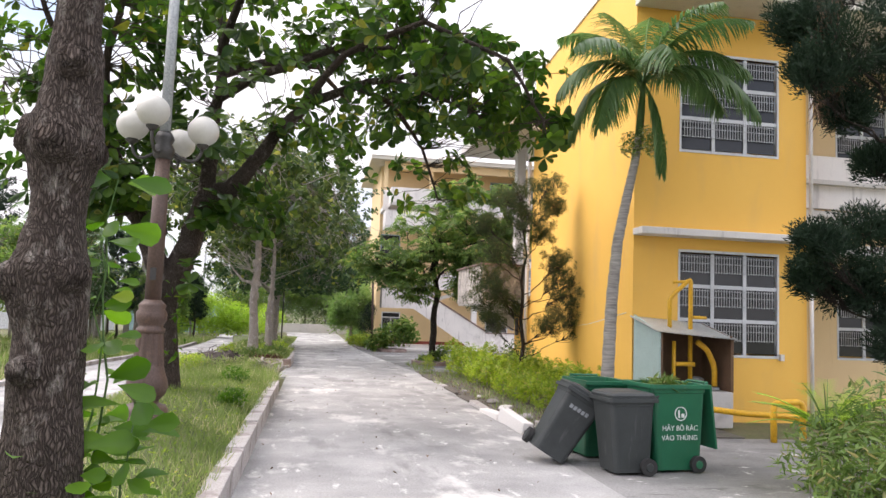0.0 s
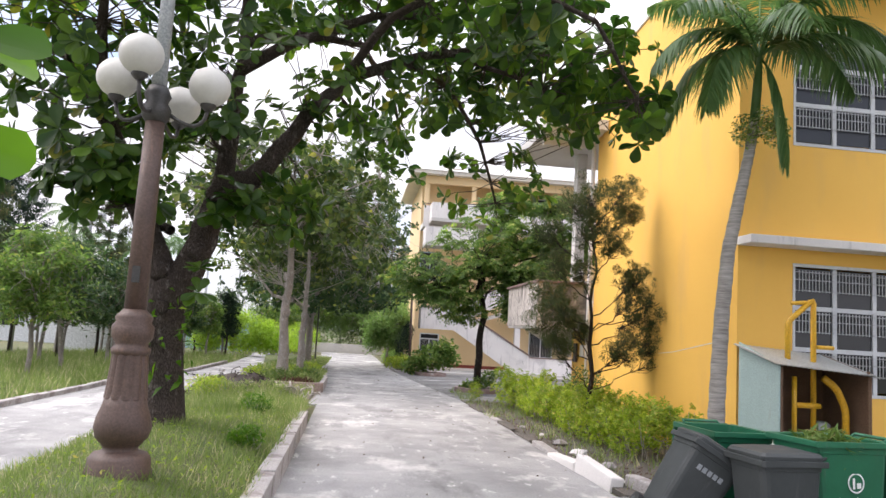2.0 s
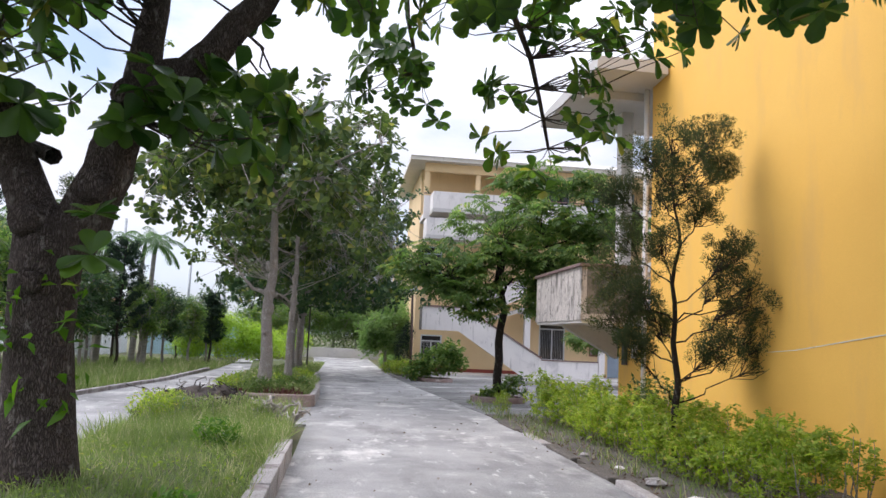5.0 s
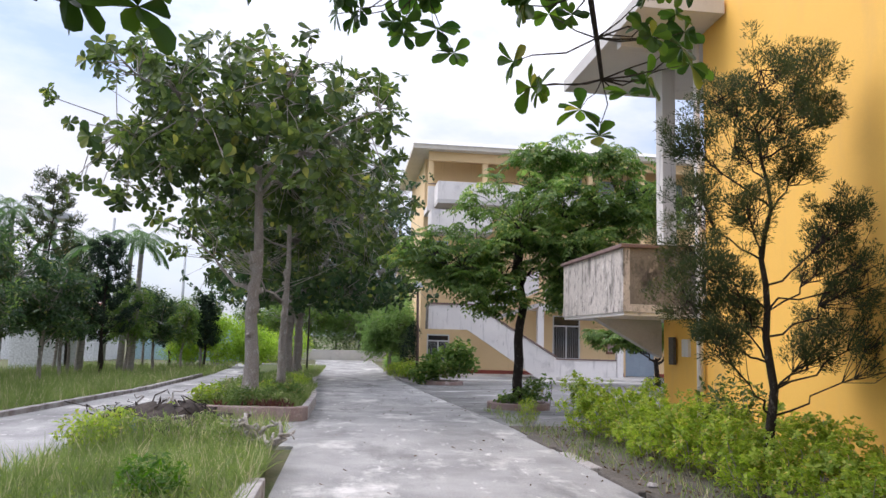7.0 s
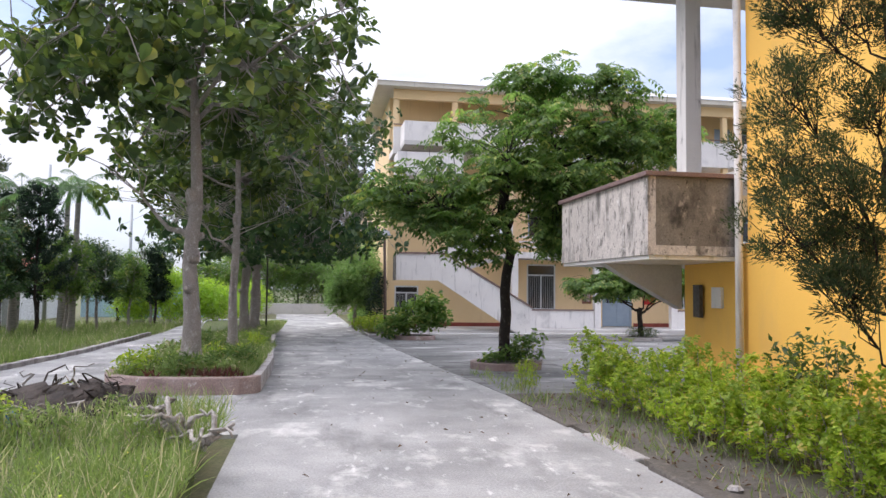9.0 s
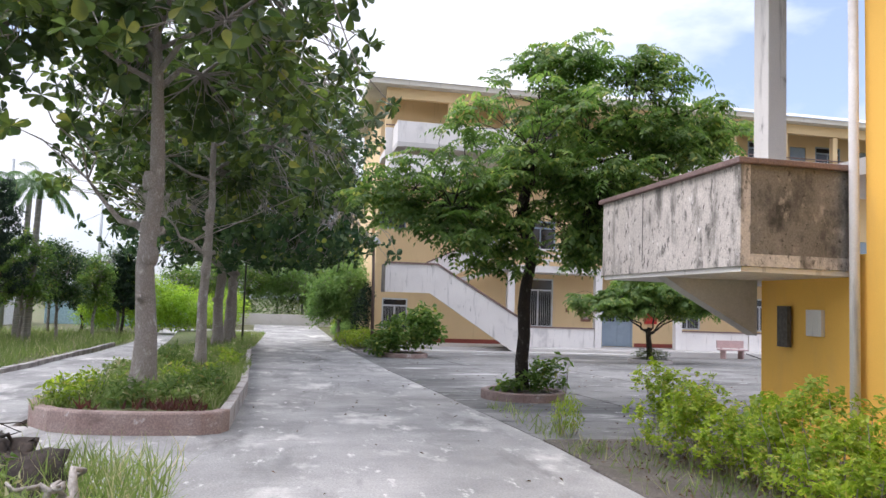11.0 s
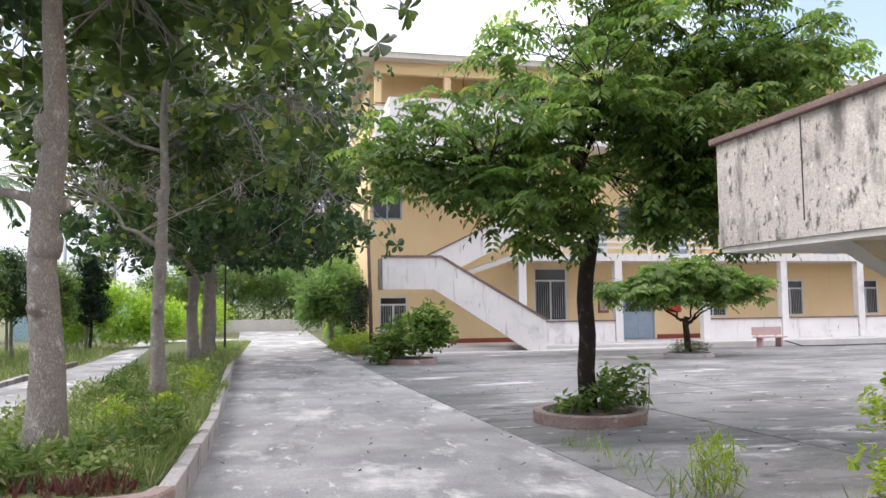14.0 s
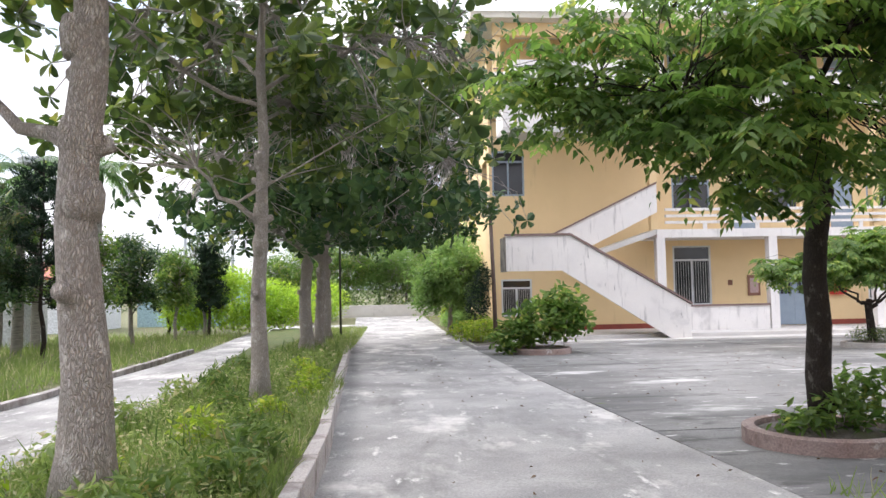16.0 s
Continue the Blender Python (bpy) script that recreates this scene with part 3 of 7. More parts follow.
def bed_soil(parent, outline_rows, mat, h, crown=None):
    m = Mesh()
    rows = []
    for y, x0, x1 in outline_rows:
        row = []
        for i in range(9):
            x = x0 + (x1 - x0) * i / 8
            row.append((x, y, gz(y) + h + 0.05 * math.sin(math.pi * i / 8) + 0.03 * noise.noise(Vector((x * 2, y * 2, 0))) + (crown(x, y) if crown else 0.0)))
        rows.append(row)
    m.quad_grid(rows)
    rim = [r[0] for r in rows] + rows[-1][1:] + [r[-1] for r in reversed(rows[:-1])] + list(reversed(rows[0][1:-1]))
    m.quad_grid([rim + [rim[0]], [(x, y, gz(y) - 0.1) for x, y, z in rim + [rim[0]]]])
    return part("soil", m, mat, parent, smooth=True)


lawn = thing("planted_strip_lawn", (0, 0, 0), "raised grass strip edged with worn concrete kerb stones", "lawn", kind="structure")
kerb_run(lawn, (-0.5, -8), (-0.5, 15.6), m_kerb)
kerb_run(lawn, (-3.1, 17.0), (-3.1, -8), m_kerb, h=0.12)
bed_soil(lawn, [(y, -2.93, -0.66) for y in (-8, -2, 2, 5, 8, 10, 12, 14, 15.6)] + [(16.5, -2.93, -0.62), (17.6, -2.9, -0.7), (18.8, -2.8, -0.9), (20.0, -2.6, -1.5)], m_lawn, 0.19, crown_of)
bed = thing("planted_strip_bed", (0, 0, 0), "long raised bed edged with a dull red kerb", "planting bed", kind="structure")
kerb_run(bed, (-0.5, 23.1), (-0.5, 27), m_kerb, w=0.13)
kerb_run(bed, (-0.5, 27), (-1.10, 41), m_kerb, w=0.13)
kerb_run(bed, (-1.10, 41), (-1.78, 57), m_kerb, w=0.13)
for p0, p1 in (((-4.7, 57), (-3.9, 40)), ((-3.9, 40), (-3.3, 31)), ((-3.3, 31), (-3.12, 24.4))):
    kerb_run(bed, p0, p1, m_kerb, h=0.2)
arc = [(-3.12, 24.4), (-3.06, 23.9), (-2.88, 23.4), (-2.58, 23.0), (-2.2, 22.78), (-1.7, 22.70), (-1.2, 22.68), (-0.8, 22.72), (-0.58, 22.85), (-0.5, 23.1)]
sweep = Mesh()
arc2 = [Vector(arc[0]).lerp(Vector(arc[0]), 0)] + [Vector(p) for p in arc[1:]]
rows = []
for i, p in enumerate(arc2):
    d = (arc2[min(i + 1, len(arc2) - 1)] - arc2[max(i - 1, 0)]).normalized()
    nn = Vector((-d.y, d.x))
    prof = ((0.0, -0.12), (0.0, 0.235), (0.012, 0.255), (0.16, 0.255), (0.175, 0.235), (0.175, -0.12))
    rows.append([(p.x + nn.x * o, p.y + nn.y * o, gz(p.y) + h) for o, h in prof])
sweep.quad_grid(rows)
part("end_kerb", sweep, m_kerb_red, bed, "rounded kerb end in dull red")
bed_soil(bed, [(22.95, -2.2, -0.8), (23.3, -2.65, -0.68), (24.4, -2.95, -0.66)] + [(y, -2.95 - 0.105 * max(0, y - 29.5), left_edge(y) - 0.12) for y in (27, 29, 32, 36, 40, 44, 48, 52, 56.8)], m_lawn, 0.2)
field = thing("grass_field", (0, 0, 0), "overgrown grass field with a low dark kerb", "field", kind="structure")
kerb_run(field, (-6.3, 2), (-6.05, 24), m_kerb, h=0.1, w=-0.16, piece=1.6)
kerb_run(field, (-6.05, 24), (-6.0, 33), m_kerb, h=0.1, w=-0.16, piece=1.6)
kerb_run(field, (-6.0, 33), (-6.9, 46), m_kerb, h=0.1, w=-0.16, piece=1.6)


# ---- yellow school building ----
b1 = thing("school_building", (0, 0, 0), "two-storey school block painted strong yellow, with a mouldy balcony", "building")
CX, CY, EX, EY = 6.05, 12.5, 6.38, 20.45     # front corner and far end of the side wall
WIN = (0.95, 2.98)                            # the windows' stretch along the front wall
w = Mesh().wall((CX, CY), (9.65, CY), -0.2, 7.9, 0.22, [(WIN[0], WIN[1], 1.22, 3.15), (WIN[0], WIN[1], 5.15, 7.05)])
part("parapet", Mesh().box(CX, CY, 7.903, 9.65, CY + 0.22, 9.0), m_yellow, b1)
part("wall", w, m_yellow, b1)
part("wall", Mesh().wall((EX, EY), (CX, CY + 0.22), -0.2, 9.0, 0.22), m_yellow, b1)
part("roof_coping", Mesh().slab([(EX - 0.04, EY, 9.003), (CX - 0.04, CY, 9.003), (CX + 0.26, CY, 9.003), (EX + 0.26, EY, 9.003)], (0, 0, 0.07)), m_white, b1)
part("wall", Mesh().wall((6.47, 22.45), (EX + 0.003, EY + 0.004), -0.2, 2.35, 0.22, [(0.55, 0.68, 1.28, 1.72)]), m_yellow, b1)
part("wall", Mesh().wall((9.63, 14.4), (9.63, CY + 0.22), -0.2, 7.9, 0.2), m_yellow, b1)
part("wall", Mesh().wall((9.43, 14.6), (22, 14.6), -0.2, 7.9, 0.22, [(2.55, 5.2, 1.15, 2.45), (2.55, 5.2, 5.6, 7.0)]), m_cream, b1, "pale yellow paint peeling at the foot")
part("wall", Mesh().wall((22, 22.4), (9.0, 22.4), -0.2, 7.9, 0.2), m_yellow, b1)
part("floor_slab", Mesh().box(6.6, 12.75, 3.3, 21.9, 22.3, 3.5), m_concrete, b1)
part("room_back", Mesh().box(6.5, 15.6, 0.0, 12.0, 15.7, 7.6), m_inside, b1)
part("ledge", Mesh().box(CX - 0.02, CY - 0.42, 3.42, 9.72, CY + 0.0, 3.55), m_white, b1, "white painted sun ledge", bevel=0.01)
part("parapet", Mesh().box(9.66, 13.5, 4.35, 22, 13.62, 5.5), m_white, b1, "stained white gallery parapet", bevel=0.01)
part("parapet_ledge", Mesh().box(9.66, 13.35, 4.86, 22, 13.5, 4.95), m_concrete, b1)
part("gallery_slab", Mesh().box(9.66, 13.55, 4.05, 22, 14.58, 4.32), m_concrete, b1)
roof = Mesh().slab([(6.0, 11.6, 7.9), (22, 11.6, 7.9), (22, 12.49, 7.9), (6.0, 12.49, 7.9)], (0, 0, 0.22))
part("roof_deck", Mesh().box(6.6, 12.8, 8.2, 21.8, 22.2, 8.4), m_concrete, b1)
part("roof_slab", roof, m_eave, b1, "pale flat concrete roof with a deep eave", bevel=0.02)
part("roof_edge", Mesh().box(6.0, 11.55, 8.123, 22, 11.7, 8.4), m_white, b1)
part("canopy_slab", Mesh().slab([(4.8, 19.5, 7.2), (6.30, 19.5, 7.2), (6.34, 20.47, 7.2), (12, 20.47, 7.2), (12, 23.9, 7.2), (4.8, 23.9, 7.2)], (0, 0, 0.26)), m_concrete, b1, "grey concrete canopy over the balcony")
part("canopy_beam", Mesh().box(4.95, 20.75, 7.02, 6.30, 20.95, 7.197), m_concrete, b1)
part("corner_column", Mesh().box(6.32, 22.1, 3.3, 6.6, 22.42, 7.2), m_white, b1, bevel=0.01)
pipe = Mesh().tube([(6.27, 20.5, -0.1), (6.27, 20.5, 3.0), (6.27, 20.5, 7.2)], [0.055] * 3, 10)
part("drainpipe", pipe, m_white, b1, "white plastic downpipe", smooth=True)
pipe2 = Mesh().tube([(9.72, 12.42, 0), (9.72, 12.42, 3.4)], [0.04] * 2, 8)
pipe2.tube([(9.72, 12.42, 3.56), (9.72, 12.42, 7.9)], [0.04] * 2, 8)
part("drainpipe", pipe2, m_white, b1, smooth=True)

bal = Mesh()
bal.box(4.93, 20.6, 2.30, 5.05, 24.25, 3.28)
balcony = part("balcony", bal, m_mould, b1, "concrete balcony streaked with black mould")
# end panels carry their shade in the darker plaster colour
part("end_panel", Mesh().box(5.053, 20.6, 2.30, 6.36, 20.72, 3.28), m_mould_dark, balcony, "mouldy plaster, coloured near-black for its shaded side")
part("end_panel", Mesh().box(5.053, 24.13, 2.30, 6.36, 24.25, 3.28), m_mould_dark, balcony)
part("rim", Mesh().box(4.92, 20.59, 2.16, 6.36, 24.26, 2.297), m_mould, balcony)
part("coping", Mesh().box(4.87, 20.54, 3.283, 5.10, 24.31, 3.35), m_coping, balcony, "brown rounded coping", bevel=0.01)
part("coping", Mesh().box(5.103, 20.54, 3.283, 6.36, 20.77, 3.35), m_coping, balcony, bevel=0.01)
part("soffit", Mesh().box(4.95, 20.62, 2.10, 9.0, 24.23, 2.157), m_white, balcony, "white painted underside")
part("bracket", Mesh().slab([(6.47, 22.55, 1.35), (6.47, 22.55, 2.10), (5.1, 22.55, 2.10), (5.35, 22.55, 1.95)], (0, 0.25, 0)), m_concrete, balcony)
part("crack_joint", Mesh().box(4.926, 22.9, 2.31, 4.931, 22.915, 3.27), m_black, balcony)


def grid_window(parent, x0, x1, z0, z1, y, cols, rows, fm, grille=True, gm=None):
    """A timber window of square panes, each with an iron grille over its upper part."""
    fr = Mesh()
    t = 0.07
    fr.box(x0 - 0.04, y - 0.03, z0 - 0.05, x1 + 0.04, y + 0.07, z0)
    fr.box(x0 - 0.04, y - 0.03, z1, x1 + 0.04, y + 0.07, z1 + 0.05)
    fr.box(x0 - 0.04, y - 0.03, z0, x0, y + 0.07, z1)
    fr.box(x1, y - 0.03, z0, x1 + 0.04, y + 0.07, z1)
    win = part("window", fr, fm, parent, "pale grey painted timber window")
    cw, rh = (x1 - x0) / cols, (z1 - z0) / rows
    for i in range(1, cols):
        part("mullion", Mesh().box(x0 + i * cw - t / 2, y - 0.01, z0, x0 + i * cw + t / 2, y + 0.05, z1), fm, win)
    for j in range(1, rows):
        for i in range(cols):
            tr = Mesh().box(x0 + i * cw + (t / 2 if i else 0), y - 0.008, z0 + j * rh - t / 2, x0 + (i + 1) * cw - (t / 2 if i < cols - 1 else 0), y + 0.048, z0 + j * rh + t / 2)
            part("transom", tr, fm, win)
    for i in range(cols):
        for j in range(rows):
            a0, a1 = x0 + i * cw + 0.03, x0 + (i + 1) * cw - 0.03
            c0, c1 = z0 + j * rh + 0.03, z0 + (j + 1) * rh - 0.03
            part("pane", Mesh().box(a0, y + 0.02, c0, a1, y + 0.028, c1), m_glass, win)
            if grille:
                gr = Mesh()
                mid = c0 + (c1 - c0) * 0.42
                for k in range(11):
                    xx = a0 + (a1 - a0) * (k + 0.5) / 11
                    gr.box(xx - 0.005, y - 0.045, mid - 0.02, xx + 0.005, y - 0.035, c1 - 0.02)
                for zz in (mid, (mid + c1) / 2, c1 - 0.05):
                    gr.box(a0 - 0.02, y - 0.034, zz - 0.006, a1 + 0.02, y - 0.026, zz + 0.006)
                part("grille", gr, gm or m_bars, win)
    return win


grid_window(b1, CX + WIN[0], CX + WIN[1], 1.22, 3.15, CY + 0.02, 3, 3, m_winframe)
grid_window(b1, CX + WIN[0], CX + WIN[1], 5.15, 7.05, CY + 0.02, 3, 3, m_winframe)
grid_window(b1, 9.43 + 2.55, 9.43 + 5.2, 1.15, 2.45, 14.62, 4, 2, m_winframe)
grid_window(b1, 9.43 + 2.55, 9.43 + 5.2, 5.6, 7.0, 14.62, 4, 2, m_winframe)
part("socket_box", Mesh().box(9.06, 12.42, 1.14, 9.14, 12.5, 1.26), m_white, b1)
part("meter_box", Mesh().box(6.36, 21.15, 1.4, 6.42, 21.42, 1.72), m_white, b1, "small white meter box", bevel=0.006)
# the slit's shade is a solid dark block set over the hole
part("slit_shade_block", Mesh().box(6.34, 21.74, 1.24, 6.40, 21.94, 1.76), m_inside, b1, "slit in the wall, its shade drawn as a dark block")
cable = Mesh().tube([(6.36, 19.8, 1.62), (6.33, 18.5, 1.50), (6.27, 17.5, 1.55), (6.15, 15, 1.7), (6.05, 12.8, 1.95)], [0.008] * 5, 5)
part("wall_cable", cable, m_white, b1)


# ---- far three-storey building across the courtyard ----
BY, BX0, BX1, GY = 49.5, 4.15, 40.0, 47.5
F0, F1, F2, RZ = -0.25, 3.65, 8.75, 11.75
b2 = thing("classroom_building", (0, 0, 0), "three-storey pale yellow classroom block with open galleries", "building")
holes = [(0.40, 1.65, 0.35, 1.85), (0.12, 1.44, 5.25, 7.10), (7.55, 9.15, 0.66, 3.1), (11.85, 13.55, F0, 2.5), (15.9, 17.4, 0.75, 2.5), (20.2, 21.7, 0.75, 2.5), (24.6, 26.1, 0.75, 2.5), (29, 30.5, 0.75, 2.5)]
for fz in (F1, F2):
    holes += [(7.6 + 4.2 * i, 9.2 + 4.2 * i, fz + 0.9, fz + 2.4) for i in range(6)] + [(10.2 + 4.2 * i, 11.2 + 4.2 * i, fz + 0.02, fz + 2.3) for i in range(5)]
part("wall", Mesh().wall((BX0, BY), (BX1, BY), -0.9, RZ, 0.25, [h for h in holes]), m_cream, b2)
part("wall", Mesh().wall((BX0 + 0.001, BY + 9), (BX0 + 0.001, BY + 0.25), -0.9, RZ, 0.25, [(6.6, 8.3, 0.7, 2.3), (6.6, 8.3, 4.9, 6.9)]), m_cream, b2)
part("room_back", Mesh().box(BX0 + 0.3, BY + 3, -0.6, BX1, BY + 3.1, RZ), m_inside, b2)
part("gallery_slab", Mesh().box(10.35, GY, F1 - 0.32, BX1, BY - 0.002, F1), m_white, b2)
part("gallery_slab", Mesh().box(BX0, GY, F2 - 0.3, BX1, BY - 0.002, F2), m_white, b2)
part("ceiling_slab", Mesh().box(BX0 - 0.9, GY - 0.5, RZ, BX1, BY + 9.5, RZ + 0.25), m_eave, b2, "deep flat concrete eave")
part("roof_edge", Mesh().slab([(BX0 - 1.0, GY - 0.6, RZ + 0.253), (BX1, GY - 0.6, RZ + 0.253), (BX1, GY - 0.2, RZ + 0.5), (BX0 - 0.6, GY - 0.2, RZ + 0.5)], (0, 0.15, 0.05)), m_eave, b2)
part("beam", Mesh().box(BX0, GY + 0.05, RZ - 0.5, BX1, GY + 0.3, RZ - 0.003), m_cream, b2)
part("parapet", Mesh().box(BX0, GY, F2 + 0.003, BX1, GY + 0.12, F2 + 1.05), m_white, b2, "white gallery parapet with grime streaks")
part("rail", Mesh().box(BX0, GY + 0.03, F2 + 1.17, BX1, GY + 0.08, F2 + 1.22), m_coping, b2)
for k in range(3):
    part("rail", Mesh().box(10.7, GY + 0.02, F1 + 0.22 + 0.25 * k, BX1, GY + 0.09, F1 + 0.32 + 0.25 * k), m_white, b2)
for i in range(12):
    part("baluster", Mesh().box(12.2 + 2.1 * i, GY + 0.03, F1 + 0.003, 12.35 + 2.1 * i, GY + 0.08, F1 + 0.219), m_white, b2)
for i in range(10):
    x = 4.16 + i * 3.0
    part("column", Mesh().box(x, GY + 0.13, F2 + 0.003, x + 0.28, GY + 0.4, RZ - 0.503), m_cream, b2)
    if x > 10:
        part("column", Mesh().box(x, GY + 0.13, F1 + 0.003, x + 0.28, GY + 0.4, F2 - 0.303), m_cream, b2)
for i, x in enumerate((10.32, 14.78, 19.06, 23.14, 27.3, 31.5, 35.7)):
    part("column", Mesh().box(x, GY + 0.01, F0, x + 0.34, GY + 0.33, F1 - 0.323), m_white, b2)
part("plinth_band", Mesh().box(BX0 - 0.01, BY - 0.03, F0, 15.9, BY - 0.002, F0 + 0.2), m_redband, b2, "dark red painted skirting")
part("plinth_band", Mesh().box(17.8, BY - 0.03, F0, 22, BY - 0.002, F0 + 0.2), m_redband, b2)
for x0, x1 in ((10.95, 14.75), (19.42, 23.1), (23.5, 27.25), (27.66, 31.45), (31.86, 35.65)):
    lw = part("low_wall", Mesh().box(x0, GY + 0.06, F0, x1, GY + 0.2, 0.66), m_white, b2, "low white gallery wall")
    part("coping", Mesh().box(x0, GY + 0.02, 0.663, x1, GY + 0.24, 0.73), m_coping, lw)


def small_window(parent, x0, x1, z0, z1, y, leaves, fm, barred=True):
    fr = Mesh()
    fr.box(x0, y - 0.02, z0, x0 + 0.07, y + 0.06, z1).box(x1 - 0.07, y - 0.02, z0, x1, y + 0.06, z1)
    fr.box(x0 + 0.07, y - 0.02, z1 - 0.07, x1 - 0.07, y + 0.06, z1).box(x0 + 0.07, y - 0.02, z0, x1 - 0.07, y + 0.06, z0 + 0.07)
    win = part("window", fr, fm, parent)
    cut = z0 + (z1 - z0) * 0.76
    cw = (x1 - x0 - 0.14) / leaves
    part("transom", Mesh().box(x0 + 0.07, y - 0.015, cut - 0.04, x1 - 0.07, y + 0.05, cut + 0.04), fm, win)
    for i in range(leaves):
        a = x0 + 0.07 + i * cw
        if i:
            part("mullion", Mesh().box(a - 0.035, y - 0.012, z0 + 0.07, a + 0.035, y + 0.048, cut - 0.04), fm, win)
        part("pane", Mesh().box(a, y + 0.02, z0 + 0.07, a + cw, y + 0.026, cut - 0.04), m_glass, win)
        if barred:
            gr = Mesh()
            for k in range(7):
                xx = a + 0.05 + (cw - 0.1) * k / 6
                gr.box(xx - 0.008, y - 0.03, z0 + 0.1, xx + 0.008, y - 0.018, cut - 0.05)
            part("grille", gr, m_bars, win)
    part("pane", Mesh().box(x0 + 0.07, y + 0.02, cut + 0.04, x1 - 0.07, y + 0.026, z1 - 0.07), m_glass, win)


for h in holes:
    if h[2] > 0 and h[1] - h[0] > 1.2 and abs(h[1] - h[0] - 1.7) > 0.01:
        small_window(b2, BX0 + h[0], BX0 + h[1], h[2], h[3], BY + 0.02, 2, m_winframe if h[2] < 3 else m_blue, h[2] < 3)


def double_door(parent, x0, x1, z0, z1, y):
    leafw = (x1 - x0 - 0.16) / 2
    fr = Mesh().box(x0, y - 0.03, z0, x0 + 0.08, y + 0.07, z1).box(x1 - 0.08, y - 0.03, z0, x1, y + 0.07, z1).box(x0 + 0.08, y - 0.03, z1 - 0.08, x1 - 0.08, y + 0.07, z1)
    d = part("door", fr, m_blue, parent, "closed blue-grey double door with barred lights")
    for s in (0, 1):
        a = x0 + 0.08 + s * leafw
        part("door_leaf", Mesh().box(a + 0.005, y, z0 + 0.02, a + leafw - 0.005, y + 0.05, z0 + (z1 - z0) * 0.47), m_blue, d)
        part("door_stile", Mesh().box(a + 0.005, y, z0 + (z1 - z0) * 0.47, a + 0.12, y + 0.05, z1 - 0.09).box(a + leafw - 0.12, y, z0 + (z1 - z0) * 0.47, a + leafw - 0.005, y + 0.05, z1 - 0.09), m_blue, d)
        part("pane", Mesh().box(a + 0.12, y + 0.02, z0 + (z1 - z0) * 0.47, a + leafw - 0.12, y + 0.03, z1 - 0.09), m_glass, d)
        gr = Mesh()
        for k in range(4):
            xx = a + 0.16 + (leafw - 0.32) * k / 3
            gr.box(xx - 0.01, y - 0.012, z0 + (z1 - z0) * 0.47, xx + 0.01, y - 0.002, z1 - 0.09)
        part("grille", gr, m_blue, d)


double_door(b2, BX0 + 11.85, BX0 + 13.55, F0, 2.5, BY + 0.02)
for fz in (F1, F2):
    for i in range(5):
        part("door", Mesh().box(BX0 + 10.22 + 4.2 * i, BY + 0.03, fz + 0.02, BX0 + 11.18 + 4.2 * i, BY + 0.08, fz + 2.28), m_blue, b2)
part("notice_board", Mesh().box(14.83, BY - 0.06, 1.0, 15.35, BY - 0.003, 1.85), m_panel, b2, "brown framed notice case", bevel=0.01)
part("notice_sheet", Mesh().box(14.91, BY - 0.066, 1.12, 15.27, BY - 0.061, 1.73), m_pink, b2)
part("switch_box", Mesh().box(14.0, BY - 0.04, 1.45, 14.18, BY - 0.003, 1.66), m_panel, b2)
part("fire_box", Mesh().box(18.35, BY - 0.2, 0.98, 18.98, BY - 0.003, 1.52), m_red, b2, "red fire hose box", bevel=0.01)

# terrace in front of it
solo("terrace", Mesh().box(BX0 + 0.3, 46.2, -0.95, BX1, BY - 0.034, F0 - 0.003), m_concrete, "low concrete terrace along the classrooms", "terrace", "structure", bevel=0.02)
solo("terrace_step", Mesh().box(5.0, 45.35, -0.95, 17.8, 46.197, F0 - 0.14), m_concrete, "concrete step below the terrace", "step", "structure", bevel=0.02)

# outside stair: landing at the end, a flight falling along the front
st = thing("outside_stair", (0, 0, 0), "white concrete outside stair with a solid stained balustrade", "stair")
SY0, SY1 = 45.7, 47.1
LX0, LX1, LZ, FX, BZ = 4.2, 6.5, 2.35, 10.85, F0 - 0.143     # landing, its level, foot of the flight
part("flight", Mesh().slab([(LX1, SY0 + 0.12, LZ - 0.2), (FX - 0.35, SY0 + 0.12, BZ), (FX, SY0 + 0.12, BZ), (LX1, SY0 + 0.12, LZ)], (0, SY1 - SY0, 0)), m_concrete, st)
part("landing", Mesh().box(LX0 + 0.1, SY0 + 0.12, LZ - 0.22, LX1 - 0.003, SY1 + 0.12, LZ), m_concrete, st)
part("balustrade", Mesh().slab([(LX1 - 0.3, SY0, LZ - 0.25), (FX - 0.75, SY0, BZ), (FX, SY0, BZ), (FX, SY0, 0.80), (LX1, SY0, LZ + 1.0), (LX0, SY0, LZ + 1.0), (LX0, SY0, LZ - 0.25)], (0, 0.117, 0)), m_white, st, "white painted, grey with grime along the foot")
part("end_balustrade", Mesh().box(LX0, SY0 + 0.12, LZ - 0.25, LX0 + 0.1, SY1 + 0.12, LZ + 1.0), m_mould_dark, st)
part("coping", Mesh().slab([(FX + 0.04, SY0 - 0.05, 0.803), (LX1, SY0 - 0.05, LZ + 1.003), (LX0 - 0.04, SY0 - 0.05, LZ + 1.003), (LX0 - 0.04, SY0 - 0.05, LZ + 1.08), (LX1 + 0.02, SY0 - 0.05, LZ + 1.08), (FX + 0.04, SY0 - 0.05, 0.88)], (0, 0.2, 0)), m_coping, st, "purplish brown coping")
